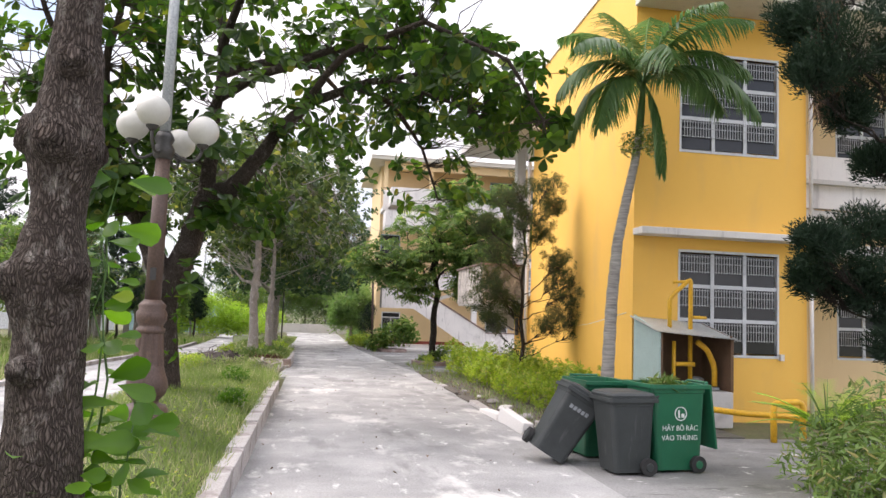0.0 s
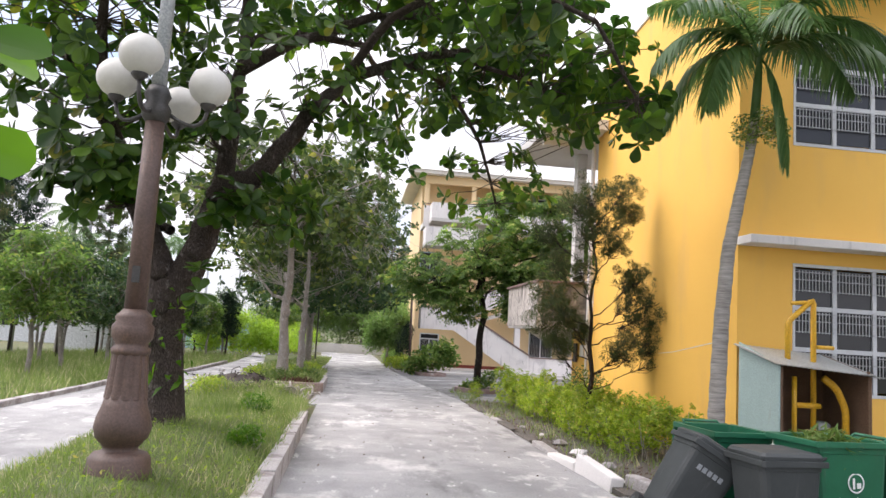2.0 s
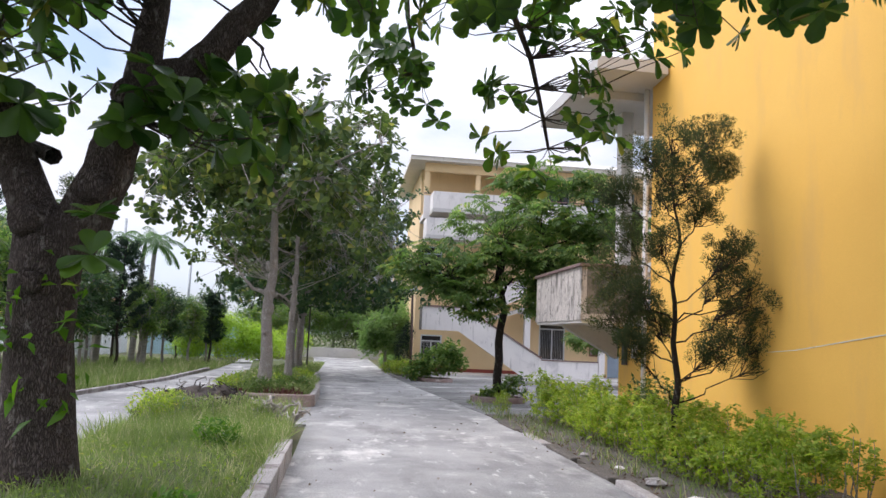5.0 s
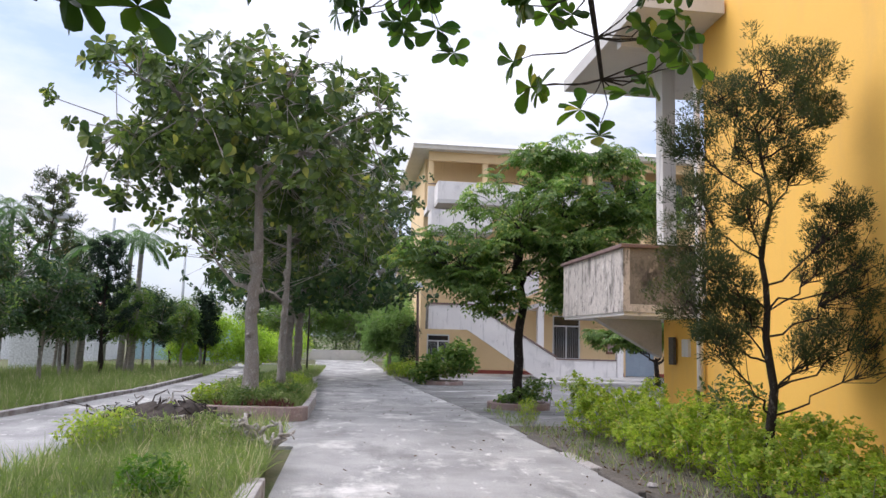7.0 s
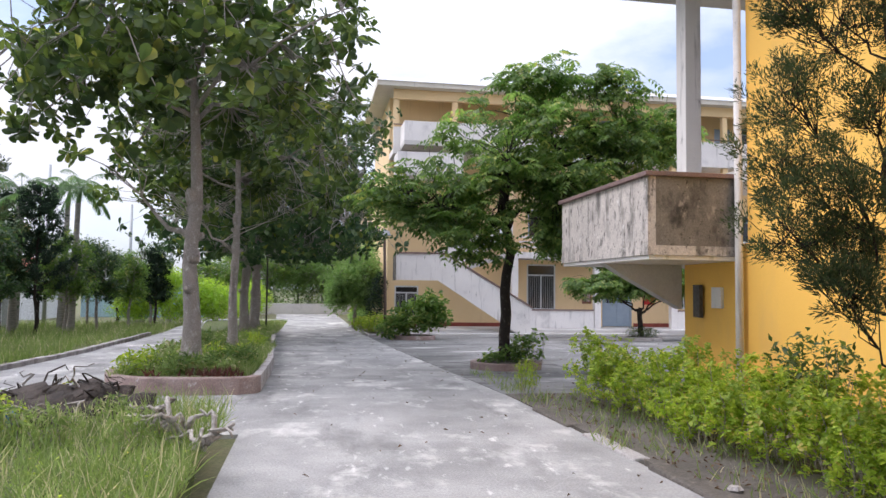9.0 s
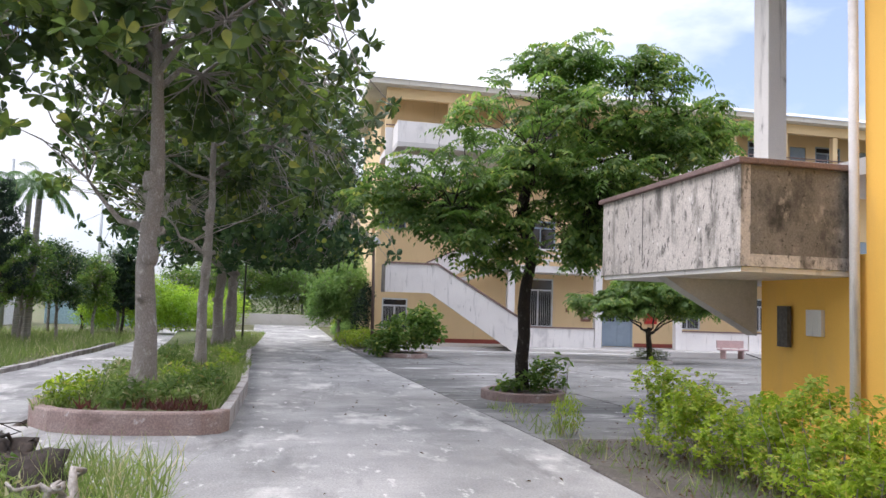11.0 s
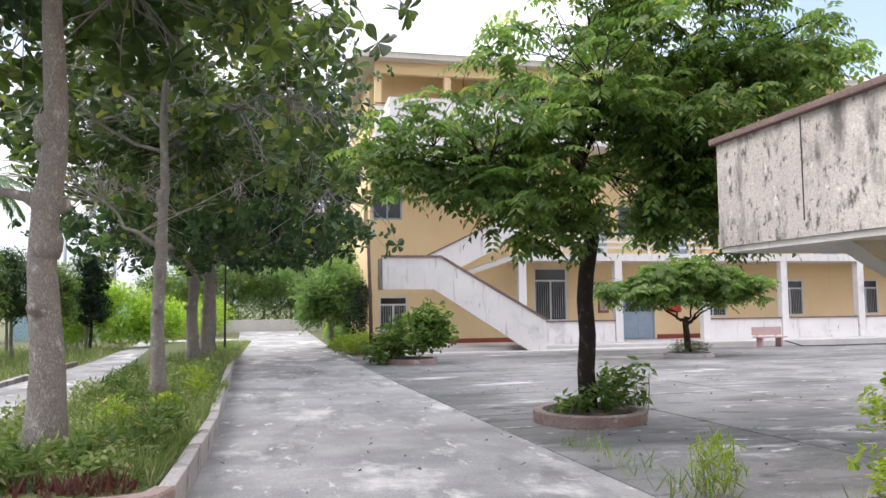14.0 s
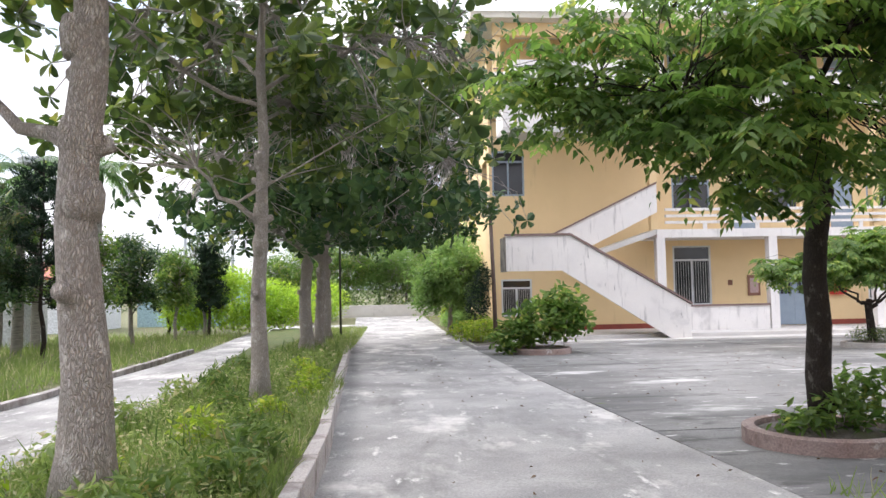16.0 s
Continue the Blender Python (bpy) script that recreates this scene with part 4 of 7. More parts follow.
part("upper_balustrade", Mesh().slab([(6.3, SY1 + 0.2, LZ + 0.2), (7.0, SY1 + 0.2, LZ + 0.35), (10.3, SY1 + 0.2, F1 + 0.65), (10.3, SY1 + 0.2, F1 + 1.75), (6.3, SY1 + 0.2, LZ + 1.15)], (0, 0.12, 0)), m_white, st)
part("upper_coping", Mesh().slab([(6.3, SY1 + 0.16, LZ + 1.153), (10.3, SY1 + 0.16, F1 + 1.753), (10.3, SY1 + 0.16, F1 + 1.82), (6.3, SY1 + 0.16, LZ + 1.22)], (0, 0.2, 0)), m_coping, st)
part("upper_flight", Mesh().slab([(6.4, SY1 + 0.33, LZ - 0.2), (10.3, SY1 + 0.33, F1 - 0.2), (10.3, SY1 + 0.33, F1), (6.4, SY1 + 0.33, LZ)], (0, 1.2, 0)), m_concrete, st)
for k in range(13):
    u = k / 13
    part("tread", Mesh().box(LX1 + (FX - LX1) * u, SY0 + 0.125, LZ - (LZ - BZ) * u - 0.2, LX1 + (FX - LX1) * (u + 1 / 13), SY1 + 0.11, LZ - (LZ - BZ) * u - 0.02), m_concrete, st)
for z0, xa, xb in ((8.85, 4.5, 10.2), (7.35, 4.2, 7.4)):
    part("high_landing", Mesh().box(xa, SY0 + 0.1, z0 - 0.25, xb, GY - 0.003, z0 - 0.05), m_concrete, st)
    part("high_balustrade", Mesh().box(xa, SY0 + 0.1, z0 - 0.047, xb, SY0 + 0.22, z0 + 0.9), m_white, st)
    part("high_balustrade", Mesh().slab([(xa, SY0 + 0.222, z0 - 0.047), (xa, GY - 0.003, z0 - 0.047), (xa, GY - 0.003, z0 + 0.9), (xa, SY0 + 0.222, z0 + 0.9)], (0.12, 0, 0)), m_white, st)
post = thing("wooden_post", (3.62, 44.6, gz(44.6)), "weathered brown lamp post with a small cap", "post")
part("pole", Mesh().tube([(0, 0, -0.2), (-0.05, 0, 2.2), (-0.12, 0, 4.6)], [0.08, 0.07, 0.06], 10, 0.08), m_pole, post, smooth=True)
part("cap", Mesh().lathe([(0.05, 4.5), (0.32, 4.55), (0.22, 4.75), (0.03, 4.85)], 12, (-0.12, 0, 0)), m_polegrey, post)
gb = thing("garden_border", (0, 0, 0), "low dark soil border with a kerb beside the building", "planting bed", kind="structure")
bed_soil(gb, [(43.2, 2.95, 3.9), (44, 2.9, 4.6), (46, 2.85, 4.1), (49, 2.8, 4.0), (54, 2.7, 4.0)], m_dirt, 0.08)
for p0, p1 in (((3.9, 43.1), (2.85, 43.1)), ((2.85, 54), (2.85, 43.1)), ((4.7, 44.2), (3.9, 43.1))):
    kerb_run(gb, p1, p0, m_kerb, h=0.12, w=0.12, piece=1.2)

# another block further along
b3 = thing("far_building", (0, 0, 0), "pale orange school block seen beyond the trees", "building")
part("wall", Mesh().wall((4.8, 66), (30, 66), -0.8, 9.0, 0.3, [(1.5, 3, 1, 2.5), (1.5, 3, 4.6, 6.2), (5, 6.5, 1, 2.5), (5, 6.5, 4.6, 6.2)]), m_cream, b3)
part("wall", Mesh().wall((4.801, 84), (4.801, 66.3), -0.8, 9.0, 0.3), m_cream, b3)
part("roof_slab", Mesh().box(3.9, 65, 9.003, 31, 85, 9.3), m_eave, b3)
part("gallery_slab", Mesh().box(4.7, 64.4, 3.2, 30, 65.99, 3.5), m_white, b3)
part("parapet", Mesh().box(4.7, 64.4, 3.503, 30, 64.5, 4.4), m_white, b3)


# ---- trees ----
def ball(n, c, r, shell=0.0):
    """Points in an ellipsoid."""
    d = unit(rng.normal(0, 1, (n, 3)))
    k = (shell + (1 - shell) * rng.uniform(0, 1, (n, 1)) ** (1 / 3)) if shell == 0 else rng.uniform(shell, 1, (n, 1))
    return np.array(c) + d * k * np.array(r)


def woody(m, limbs, tips, r_twig=0.012, sides=4, lift=0.05):
    """Twigs from the nearest points on the limbs to the tips. Returns the twigs' end directions."""
    pts = np.array([tuple(p) for l in limbs for p in l[len(l) // 3:]])
    out = []
    for t in tips:
        d = np.linalg.norm(pts - t, axis=1) + 0.35 * np.maximum(0, pts[:, 2] - t[2] + 0.1)
        a = pts[int(np.argmin(d))]
        way = bez(a, t, (0, 0, lift * float(np.linalg.norm(t - a))), 3, 0.06)
        m.tube(way, taper(r_twig, r_twig * 0.45, 4), sides, cap=False)
        e = way[-1] - way[-2]
        out.append((e.x, e.y, e.z + 0.4 * e.length))
    return out


def trunk_line(base, top, steps, bend):
    b, t = Vector(base), Vector(top)
    return [b.lerp(t, i / steps) + Vector((noise.noise(Vector((i * 0.5, bend, 0))), noise.noise(Vector((i * 0.5, 0, bend))), 0)) * 0.10 * (i > 0) for i in range(steps + 1)]


def row_tree(base, height, radius, low, crown_shift, r0, label, group, tips_n=560, mat=None, bark=None, size=0.25):
    """A street tree with a straight grey trunk, pruning collars and broad leaves in whorls."""
    x, y, z = base
    ob = thing("shade_tree", base, label, "tree", group)
    tl = trunk_line((0, 0, -0.1), (crown_shift[0] * 0.15, crown_shift[1] * 0.15, height * 0.82), 14, x + y)
    rad = []
    for i, p in enumerate(tl):
        u = i / 14
        r = r0 * (1.0 - 0.75 * u) + r0 * 0.45 * max(0, 1 - p.z / 0.5)
        rad.append(r)
    wood = Mesh().tube(tl, rad, 14, 0.10)
    # swollen collars where limbs were cut
    for h in (0.31, 0.37, 0.47):
        p, q = tl[0].lerp(tl[-1], h - 0.02), tl[0].lerp(tl[-1], h + 0.02)
        r = r0 * (1.0 - 0.75 * h)
        wood.tube([p, p.lerp(q, 0.3), p.lerp(q, 0.7), q], [r * 0.95, r * 1.14, r * 1.17, r * 0.95], 14, 0.16)
    # old pruning scars
    for i, h in enumerate((0.26, 0.40, 0.52)):
        p = tl[int(14 * h * 0.9)]
        a = i * 2.1 + x
        wood.tube([p, p + Vector((math.cos(a), math.sin(a), 0.35)) * r0 * 1.25], [r0 * 0.5, r0 * 0.36], 8, 0.1)
    limbs = [bez(tl[5], tl[5] + Vector((-0.9, 0.2, 0.75)), (0, 0, -0.08), 5, 0.03)]
    wood.tube(limbs[0], taper(r0 * 0.36, 0.02, 6), 8, 0.1, cap=False)
    cz = (height + low) / 2
    count = 17
    for k in range(count):
        a = k * 2.4 + x * 3
        u = (k + 0.5) / count
        h = low * 1.0 + (height * 0.8 - low) * u
        p = tl[0].lerp(tl[-1], min(1, h / (height * 0.82)))
        reach = radius * (1 - 0.6 * u * u) * rnd.uniform(0.6, 0.85)
        e = Vector((crown_shift[0] * 0.5 + math.cos(a) * reach, crown_shift[1] * 0.5 + math.sin(a) * reach, h + 0.35 * reach + 0.2))
        l = bez(p, e, (0, 0, rnd.uniform(-0.1, 0.3)), 5, 0.04)
        limbs.append(l)
        wood.tube(l, taper(r0 * (0.30 - 0.14 * u), 0.012, 6), 7, 0.08, cap=False)
    tips = np.concatenate([ball(tips_n, (crown_shift[0], crown_shift[1], cz), (radius, radius, (height - low) / 2), 0.35), ball(tips_n // 4, (crown_shift[0], crown_shift[1], low + 0.7), (radius * 0.85, radius * 0.85, 0.7), 0.2)])
    skirt = ball(tips_n // 3, (crown_shift[0], crown_shift[1], low + 0.3), (radius * 1.02, radius * 1.02, 0.9), 0.55)
    tips = np.concatenate([tips, skirt])
    tips = tips[(tips[:, 2] > low * 0.82) & ((tips[:, 2] > low * 1.15) | (np.hypot(tips[:, 0], tips[:, 1]) > radius * 0.35))]
    keep = np.array([noise.noise(Vector((p[0] * 0.75 + x, p[1] * 0.75 + y, p[2] * 0.95))) > -0.16 for p in tips])
    tips = tips[keep]
    ends = woody(wood, limbs, tips, 0.016)
    part("trunk", wood, bark or m_bark, ob, smooth=True)
    v = rosettes(tips, np.array(ends), 9, size)
    extra = tips[rng.integers(0, len(tips), tips_n // 2)] + rng.normal(0, 0.22, (tips_n // 2, 3))
    v2 = rosettes(extra, rng.normal(0, 0.4, extra.shape) + [0, 0, 1], 7, size * 0.85)
    part("crown", leaf_mesh("crown", [v, v2], mat or m_leaf_row), None, ob)
    return ob


G_ROW = "shade trees along the raised bed"
row_tree((-1.80, 24.45, 0.20), 8.0, 3.9, 4.3, (-0.5, 0.3), 0.165, "shade tree with a pale grey trunk in the raised bed", G_ROW, tips_n=640)
row_tree((-1.60, 29.5, 0.05), 8.6, 3.9, 3.8, (0.2, 2.0), 0.12, "slim shade tree with a collared trunk in the bed", G_ROW, mat=m_leaf_row, tips_n=600)
row_tree((-2.30, 41.0, -0.20), 9.8, 5.2, 3.3, (0.9, -2.2), 0.20, "dense dark shade tree leaning over the road", G_ROW, mat=m_leaf_dark, tips_n=1150)
row_tree((-2.10, 42.6, -0.22), 9.4, 4.4, 3.6, (1.0, -0.5), 0.16, "dense dark shade tree close to its neighbour", G_ROW, mat=m_leaf_dark, tips_n=560)
row_tree((-2.35, 47.0, -0.30), 10.0, 5.0, 3.8, (0.6, 0.0), 0.24, "old dark shade tree at the bed's far end", G_ROW, mat=m_leaf_dark, tips_n=900)


# the large leaning tree over the road
A0 = (-2.05, 11.6, 0.22)
ta = thing("almond_tree", A0, "gnarled dark-barked almond tree with forked limbs over the road", "tree")


def rel(pts, o):
    return [Vector((p[0] - o[0], p[1] - o[1], p[2] - o[2])) for p in pts]


wood = Mesh()
trunk = rel([(-2.08, 11.6, 0.1), (-2.1, 11.6, 0.45), (-2.16, 11.6, 0.9), (-2.22, 11.6, 1.5), (-2.22, 11.6, 2.0), (-2.2, 11.6, 2.4)], A0)
wood.tube(trunk, [0.38, 0.29, 0.245, 0.24, 0.265, 0.26], 22, 0.16)
LIMB = [
    ([(-2.25, 11.6, 2.2), (-2.5, 11.6, 2.8), (-2.68, 11.55, 3.2), (-3.0, 11.5, 3.9), (-3.4, 11.4, 4.7), (-4.0, 11.2, 5.8), (-4.3, 11.0, 6.9)], 0.19),
    ([(-2.12, 11.6, 2.15), (-1.9, 11.6, 2.6), (-1.76, 11.6, 3.1), (-1.64, 11.6, 3.6), (-1.62, 11.7, 4.2), (-1.58, 11.8, 5.4), (-1.6, 11.9, 6.9), (-1.3, 12.2, 8.2)], 0.225),
    ([(-1.66, 11.6, 3.5), (-1.3, 11.6, 3.68), (-1.1, 11.6, 3.85), (-0.64, 11.7, 4.6), (-0.1, 11.9, 5.3), (0.9, 12.3, 5.9), (2.0, 12.6, 6.2), (3.3, 12.8, 6.3)], 0.175),
    ([(-1.58, 11.75, 5.2), (-0.9, 11.8, 5.7), (0.2, 11.9, 6.2), (1.3, 12.2, 6.5), (2.6, 12.2, 6.9)], 0.10),
    ([(-1.59, 11.8, 5.6), (-1.0, 12.8, 6.2), (0.0, 14.0, 6.6), (0.6, 15.2, 6.3), (0.9, 16.0, 5.5)], 0.09),
    ([(0.6, 12.1, 5.7), (1.4, 13.2, 5.8), (2.2, 14.4, 5.2), (2.7, 15.3, 4.3)], 0.06),
    ([(-0.2, 11.8, 5.2), (0.4, 11.0, 5.9), (1.6, 10.2, 6.2), (3.0, 10.4, 5.8), (3.7, 10.8, 5.0)], 0.07),
    ([(-1.6, 11.8, 6.0), (-1.2, 10.8, 6.6), (-0.4, 9.6, 6.8), (0.8, 8.8, 6.6)], 0.08),
    ([(-3.2, 11.4, 4.3), (-3.0, 10.5, 5.2), (-2.6, 9.6, 5.8), (-2.4, 8.4, 6.0)], 0.08),
    ([(-3.6, 11.3, 5.0), (-4.4, 12.0, 5.4), (-5.2, 12.6, 5.4)], 0.08),
    ([(1.2, 12.3, 6.0), (1.8, 11.8, 5.6), (2.6, 11.6, 5.3)], 0.05),
    ([(-2.25, 11.6, 2.9), (-2.9, 12.2, 3.2), (-3.6, 12.8, 3.9)], 0.07),
]
limbs = []
for pts, r in LIMB:
    q = rel(pts, A0)
    dense = []
    for i in range(len(q) - 1):
        for s in range(3):
            dense.append(q[i].lerp(q[i + 1], s / 3) + Vector((rnd.gauss(0, 1), rnd.gauss(0, 1), rnd.gauss(0, 1))) * 0.018 * (i > 0))
    dense.append(q[-1])
    limbs.append(dense)
    wood.tube(dense, taper(r, 0.022, len(dense)), 12 if r > 0.12 else 7, 0.12, cap=False)
for p, d, r in (((-2.3, 11.36, 2.35), (-0.2, -1, 0.2), 0.13), ((-1.86, 11.4, 2.65), (0.1, -1, 0.1), 0.13), ((-1.7, 11.45, 3.4), (0.2, -1, 0.1), 0.14), ((-2.2, 11.35, 1.9), (0.1, -1, 0), 0.09)):
    q = rel([p], A0)[0]
    wood.tube([q, q + Vector(d) * 0.09], [r, r * 0.75], 10, 0.2)
part("trunk", wood, m_bark_dark, ta, smooth=True)
CROWN = [   # centre, radii, whorls
    ((-1.2, 12.0, 7.2), (2.8, 2.6, 1.3), 200), ((1.2, 12.4, 6.4), (2.4, 1.6, 0.8), 190), ((3.2, 12.4, 6.1), (1.5, 1.4, 0.8), 95),
    ((2.6, 11.4, 5.3), (1.4, 1.0, 0.45), 42), ((3.5, 10.9, 4.9), (0.7, 0.5, 0.4), 14), ((0.5, 15.8, 5.4), (0.8, 0.8, 0.6), 34),
    ((2.6, 15.0, 4.6), (1.1, 0.9, 0.7), 36), ((2.4, 14.2, 5.7), (1.6, 1.0, 0.5), 40), ((3.6, 14.0, 5.7), (1.0, 0.8, 0.5), 22),
    ((-3.9, 11.4, 5.6), (1.6, 1.6, 1.3), 120), ((-2.6, 9.6, 6.0), (1.6, 1.4, 0.8), 80), ((0.4, 9.4, 6.7), (2.2, 1.4, 0.6), 90),
    ((-3.0, 12.4, 4.0), (1.0, 0.9, 0.7), 30), ((-1.4, 10.8, 5.2), (1.6, 0.9, 0.9), 45), ((-2.2, 10.9, 4.6), (1.4, 0.7, 0.8), 40), ((-3.4, 10.6, 4.6), (1.0, 0.8, 0.8), 30), ((0.6, 12.6, 5.3), (1.6, 1.2, 0.5), 60), ((-4.6, 13.0, 4.6), (1.4, 1.4, 1.2), 50), ((1.6, 10.6, 6.0), (1.6, 1.0, 0.6), 60), ((3.9, 12.2, 5.3), (0.8, 1.0, 0.5), 30), ((-3.4, 11.0, 3.6), (0.8, 0.7, 0.6), 30), ((-1.9, 11.0, 4.1), (0.7, 0.4, 0.5), 18), ((-3.0, 10.8, 3.8), (0.6, 0.5, 0.6), 30), ((-0.7, 11.7, 4.5), (0.6, 0.5, 0.35), 12), ((-1.0, 11.5, 3.6), (0.35, 0.3, 0.3), 6), ((-2.5, 11.5, 3.4), (0.5, 0.4, 0.5), 14), ((-2.9, 10.9, 3.4), (0.6, 0.5, 0.6), 26), ((-2.3, 11.1, 4.4), (0.6, 0.4, 0.5), 24),
    ((-0.67, 11.20, 3.11), (0.35, 0.35, 0.32), 10), ((-1.30, 11.30, 3.20), (0.40, 0.35, 0.35), 5), ((-0.56, 11.50, 3.42), (0.30, 0.30, 0.27), 8),
]
tips = np.concatenate([ball(int(n * 0.60), np.array(c) - np.array(A0), r) for c, r, n in CROWN])
wood2 = Mesh()
ends = woody(wood2, limbs, tips, 0.012, 4, -0.05)
part("twig_growth", wood2, m_bark_dark, ta, smooth=True)
part("crown", leaf_mesh("crown", [rosettes(tips, np.array(ends), 9, 0.25)], m_leaf_big), None, ta)
lone = np.array([(-1.35, 11.2, 3.2), (-1.5, 11.1, 3.35), (-1.2, 11.15, 3.4), (-1.62, 11.15, 3.1), (-1.4, 11.0, 3.5), (-1.05, 11.2, 3.4), (-1.74, 11.1, 2.4), (-1.72, 11.05, 2.1), (1.27, 16.18, 4.82), (1.05, 16.0, 5.0), (0.7, 16.3, 5.05), (0.5, 15.6, 5.4), (2.67, 15.3, 3.7), (2.5, 15.4, 4.0), (2.9, 15.1, 4.1), (3.75, 10.85, 4.4), (3.5, 10.9, 4.7)]) - np.array(A0)
ends = []
for one in lone:
    hang = Mesh()
    ends += woody(hang, limbs, one[None, :], 0.008, 4, -0.12)
    part("hanging_twig", hang, m_bark_dark, ta)
part("hanging_foliage", leaf_mesh("hanging_foliage", [rosettes(lone, np.array(ends) * 0.3 + [0, 0, 0.3], 9, 0.27)], m_leaf_big), None, ta)
vines = ball(120, (-0.08, -0.12, 1.25), (0.34, 0.26, 0.75), 0.8)
part("creeper", leaf_mesh("creeper", [scatter_leaves(vines, 0.17, 0.5)], m_leaf_fresh), None, ta)

# the near trunk with swollen knots
N0 = (-1.27, 3.4, 0.2)
tn = thing("knotty_tree", N0, "leaning dark tree trunk with swollen pruning knots", "tree")
wood = Mesh()
spine = [(0.10, -0.1, 0.32), (0.11, 0.1, 0.26), (0.12, 0.4, 0.215), (0.13, 0.8, 0.19), (0.12, 1.15, 0.175), (0.115, 1.4, 0.17), (0.10, 1.58, 0.195), (0.10, 1.72, 0.205), (0.10, 1.86, 0.165), (0.105, 2.0, 0.14), (0.11, 2.12, 0.14),
         (0.11, 2.22, 0.165), (0.115, 2.34, 0.19), (0.115, 2.46, 0.19), (0.12, 2.58, 0.155), (0.125, 2.72, 0.14), (0.13, 2.84, 0.138), (0.13, 2.98, 0.118), (0.14, 3.4, 0.108), (0.2, 4.2, 0.10), (0.28, 5.2, 0.085), (0.2, 6.5, 0.05)]
way, rad = [], []
for (xa, za, ra), (xb, zb, rb) in zip(spine, spine[1:]):
    for k in range(4):
        u = k / 4
        z = za + (zb - za) * u
        way.append(Vector((xa + (xb - xa) * u, 0.0 if z < 3.2 else (z - 3.2) * 0.1, z)))
        rad.append(ra + (rb - ra) * (3 * u * u - 2 * u * u * u))
wood.tube(way, rad, 34, 0.12)
# healed pruning cuts: a swollen lip round a sunken face
for p, d, r in (((-0.05, -0.06, 2.42), (-1, -0.35, 0.2), 0.095), ((0.11, -0.17, 2.38), (0.02, -1, 0.12), 0.105), ((0.27, -0.04, 2.34), (1, -0.35, 0.1), 0.085), ((0.16, -0.11, 2.80), (0.25, -1, 0.2), 0.085), ((-0.06, -0.10, 1.66), (-1, -0.7, 0), 0.095), ((0.24, -0.11, 1.70), (0.8, -1, 0.1), 0.085), ((0.06, -0.17, 1.22), (-0.1, -1, 0), 0.07)):
    pv, dv = Vector(p), Vector(d).normalized()
    wood.tube([pv - dv * 0.08, pv - dv * 0.03, pv + dv * 0.02, pv + dv * 0.045, pv + dv * 0.050, pv + dv * 0.035, pv + dv * 0.030, pv + dv * 0.034], [r * 1.25, r * 1.22, r * 1.06, r * 0.86, r * 0.68, r * 0.55, r * 0.30, r * 0.04], 18, 0.16)
nl = [bez((0.2, 0.1, 3.9), (-1.4, 0.4, 5.6), (0, 0, 0.2), 5), bez((0.25, 0.1, 4.6), (1.6, 0.6, 6.2), (0, 0, 0.2), 5), bez((0.25, 0.1, 4.9), (0.2, 2.0, 6.4), (0, 0, 0.2), 5), bez((0.2, 0.1, 4.2), (-1.8, 2.2, 5.6), (0, 0, 0.2), 5)]
for l in nl:
    wood.tube(l, taper(0.07, 0.02, 6), 8, 0.1, cap=False)
tips = np.concatenate([ball(60, (-0.9, 1.6, 5.7), (1.7, 1.6, 0.7)), ball(50, (0.8, 1.4, 6.4), (1.4, 1.4, 0.5))])
ends = woody(wood, nl, tips)
part("trunk", wood, m_bark_dark, tn, smooth=True)
part("crown", leaf_mesh("crown", [rosettes(tips, np.array(ends), 9, 0.22)], m_leaf_big), None, tn)

# sapling beside it
S0 = (-0.98, 3.6, 0.2)
sp = thing("sapling", S0, "thin green sapling with broad fresh leaves by the trunk", "sapling")
stems = Mesh()
lb, la = [], []
for sx, sy, top, lean in ((0.0, 0.0, 2.25, 0.05), (-0.06, 0.1, 1.9, 0.02), (0.08, -0.05, 1.05, 0.15), (-0.32, -0.25, 1.0, -0.05), (-0.12, -0.2, 0.8, 0.1)):
    way = bez((sx, sy, 0), (sx + lean, sy, top), (0.03, 0, 0), 10, 0.01)
    stems.tube(way, taper(0.010, 0.004, 11), 6, cap=False)
    for i, p in enumerate(way[1:]):
        for k in range(4 if top > 1.5 else 3):
            a = i * 2.2 + k * 1.7 + sx * 9
            lb.append(tuple(p + Vector((math.cos(a), math.sin(a), rnd.uniform(-0.5, 0.5))) * 0.06)), la.append((math.cos(a), math.sin(a), rnd.uniform(-0.2, 0.35)))
part("stem", stems, m_palm, sp)
lb, la = np.array(lb), np.array(la)
sz = rng.uniform(0.11, 0.25, len(lb))
part("leaves", leaf_mesh("leaves", [blades(lb, la, np.tile([0, -0.7, 0.7], (len(lb), 1)) + rng.normal(0, 0.4, la.shape), sz, sz * 0.62, "obovate", 0.1, 0.25)], m_leaf_fresh), None, sp)


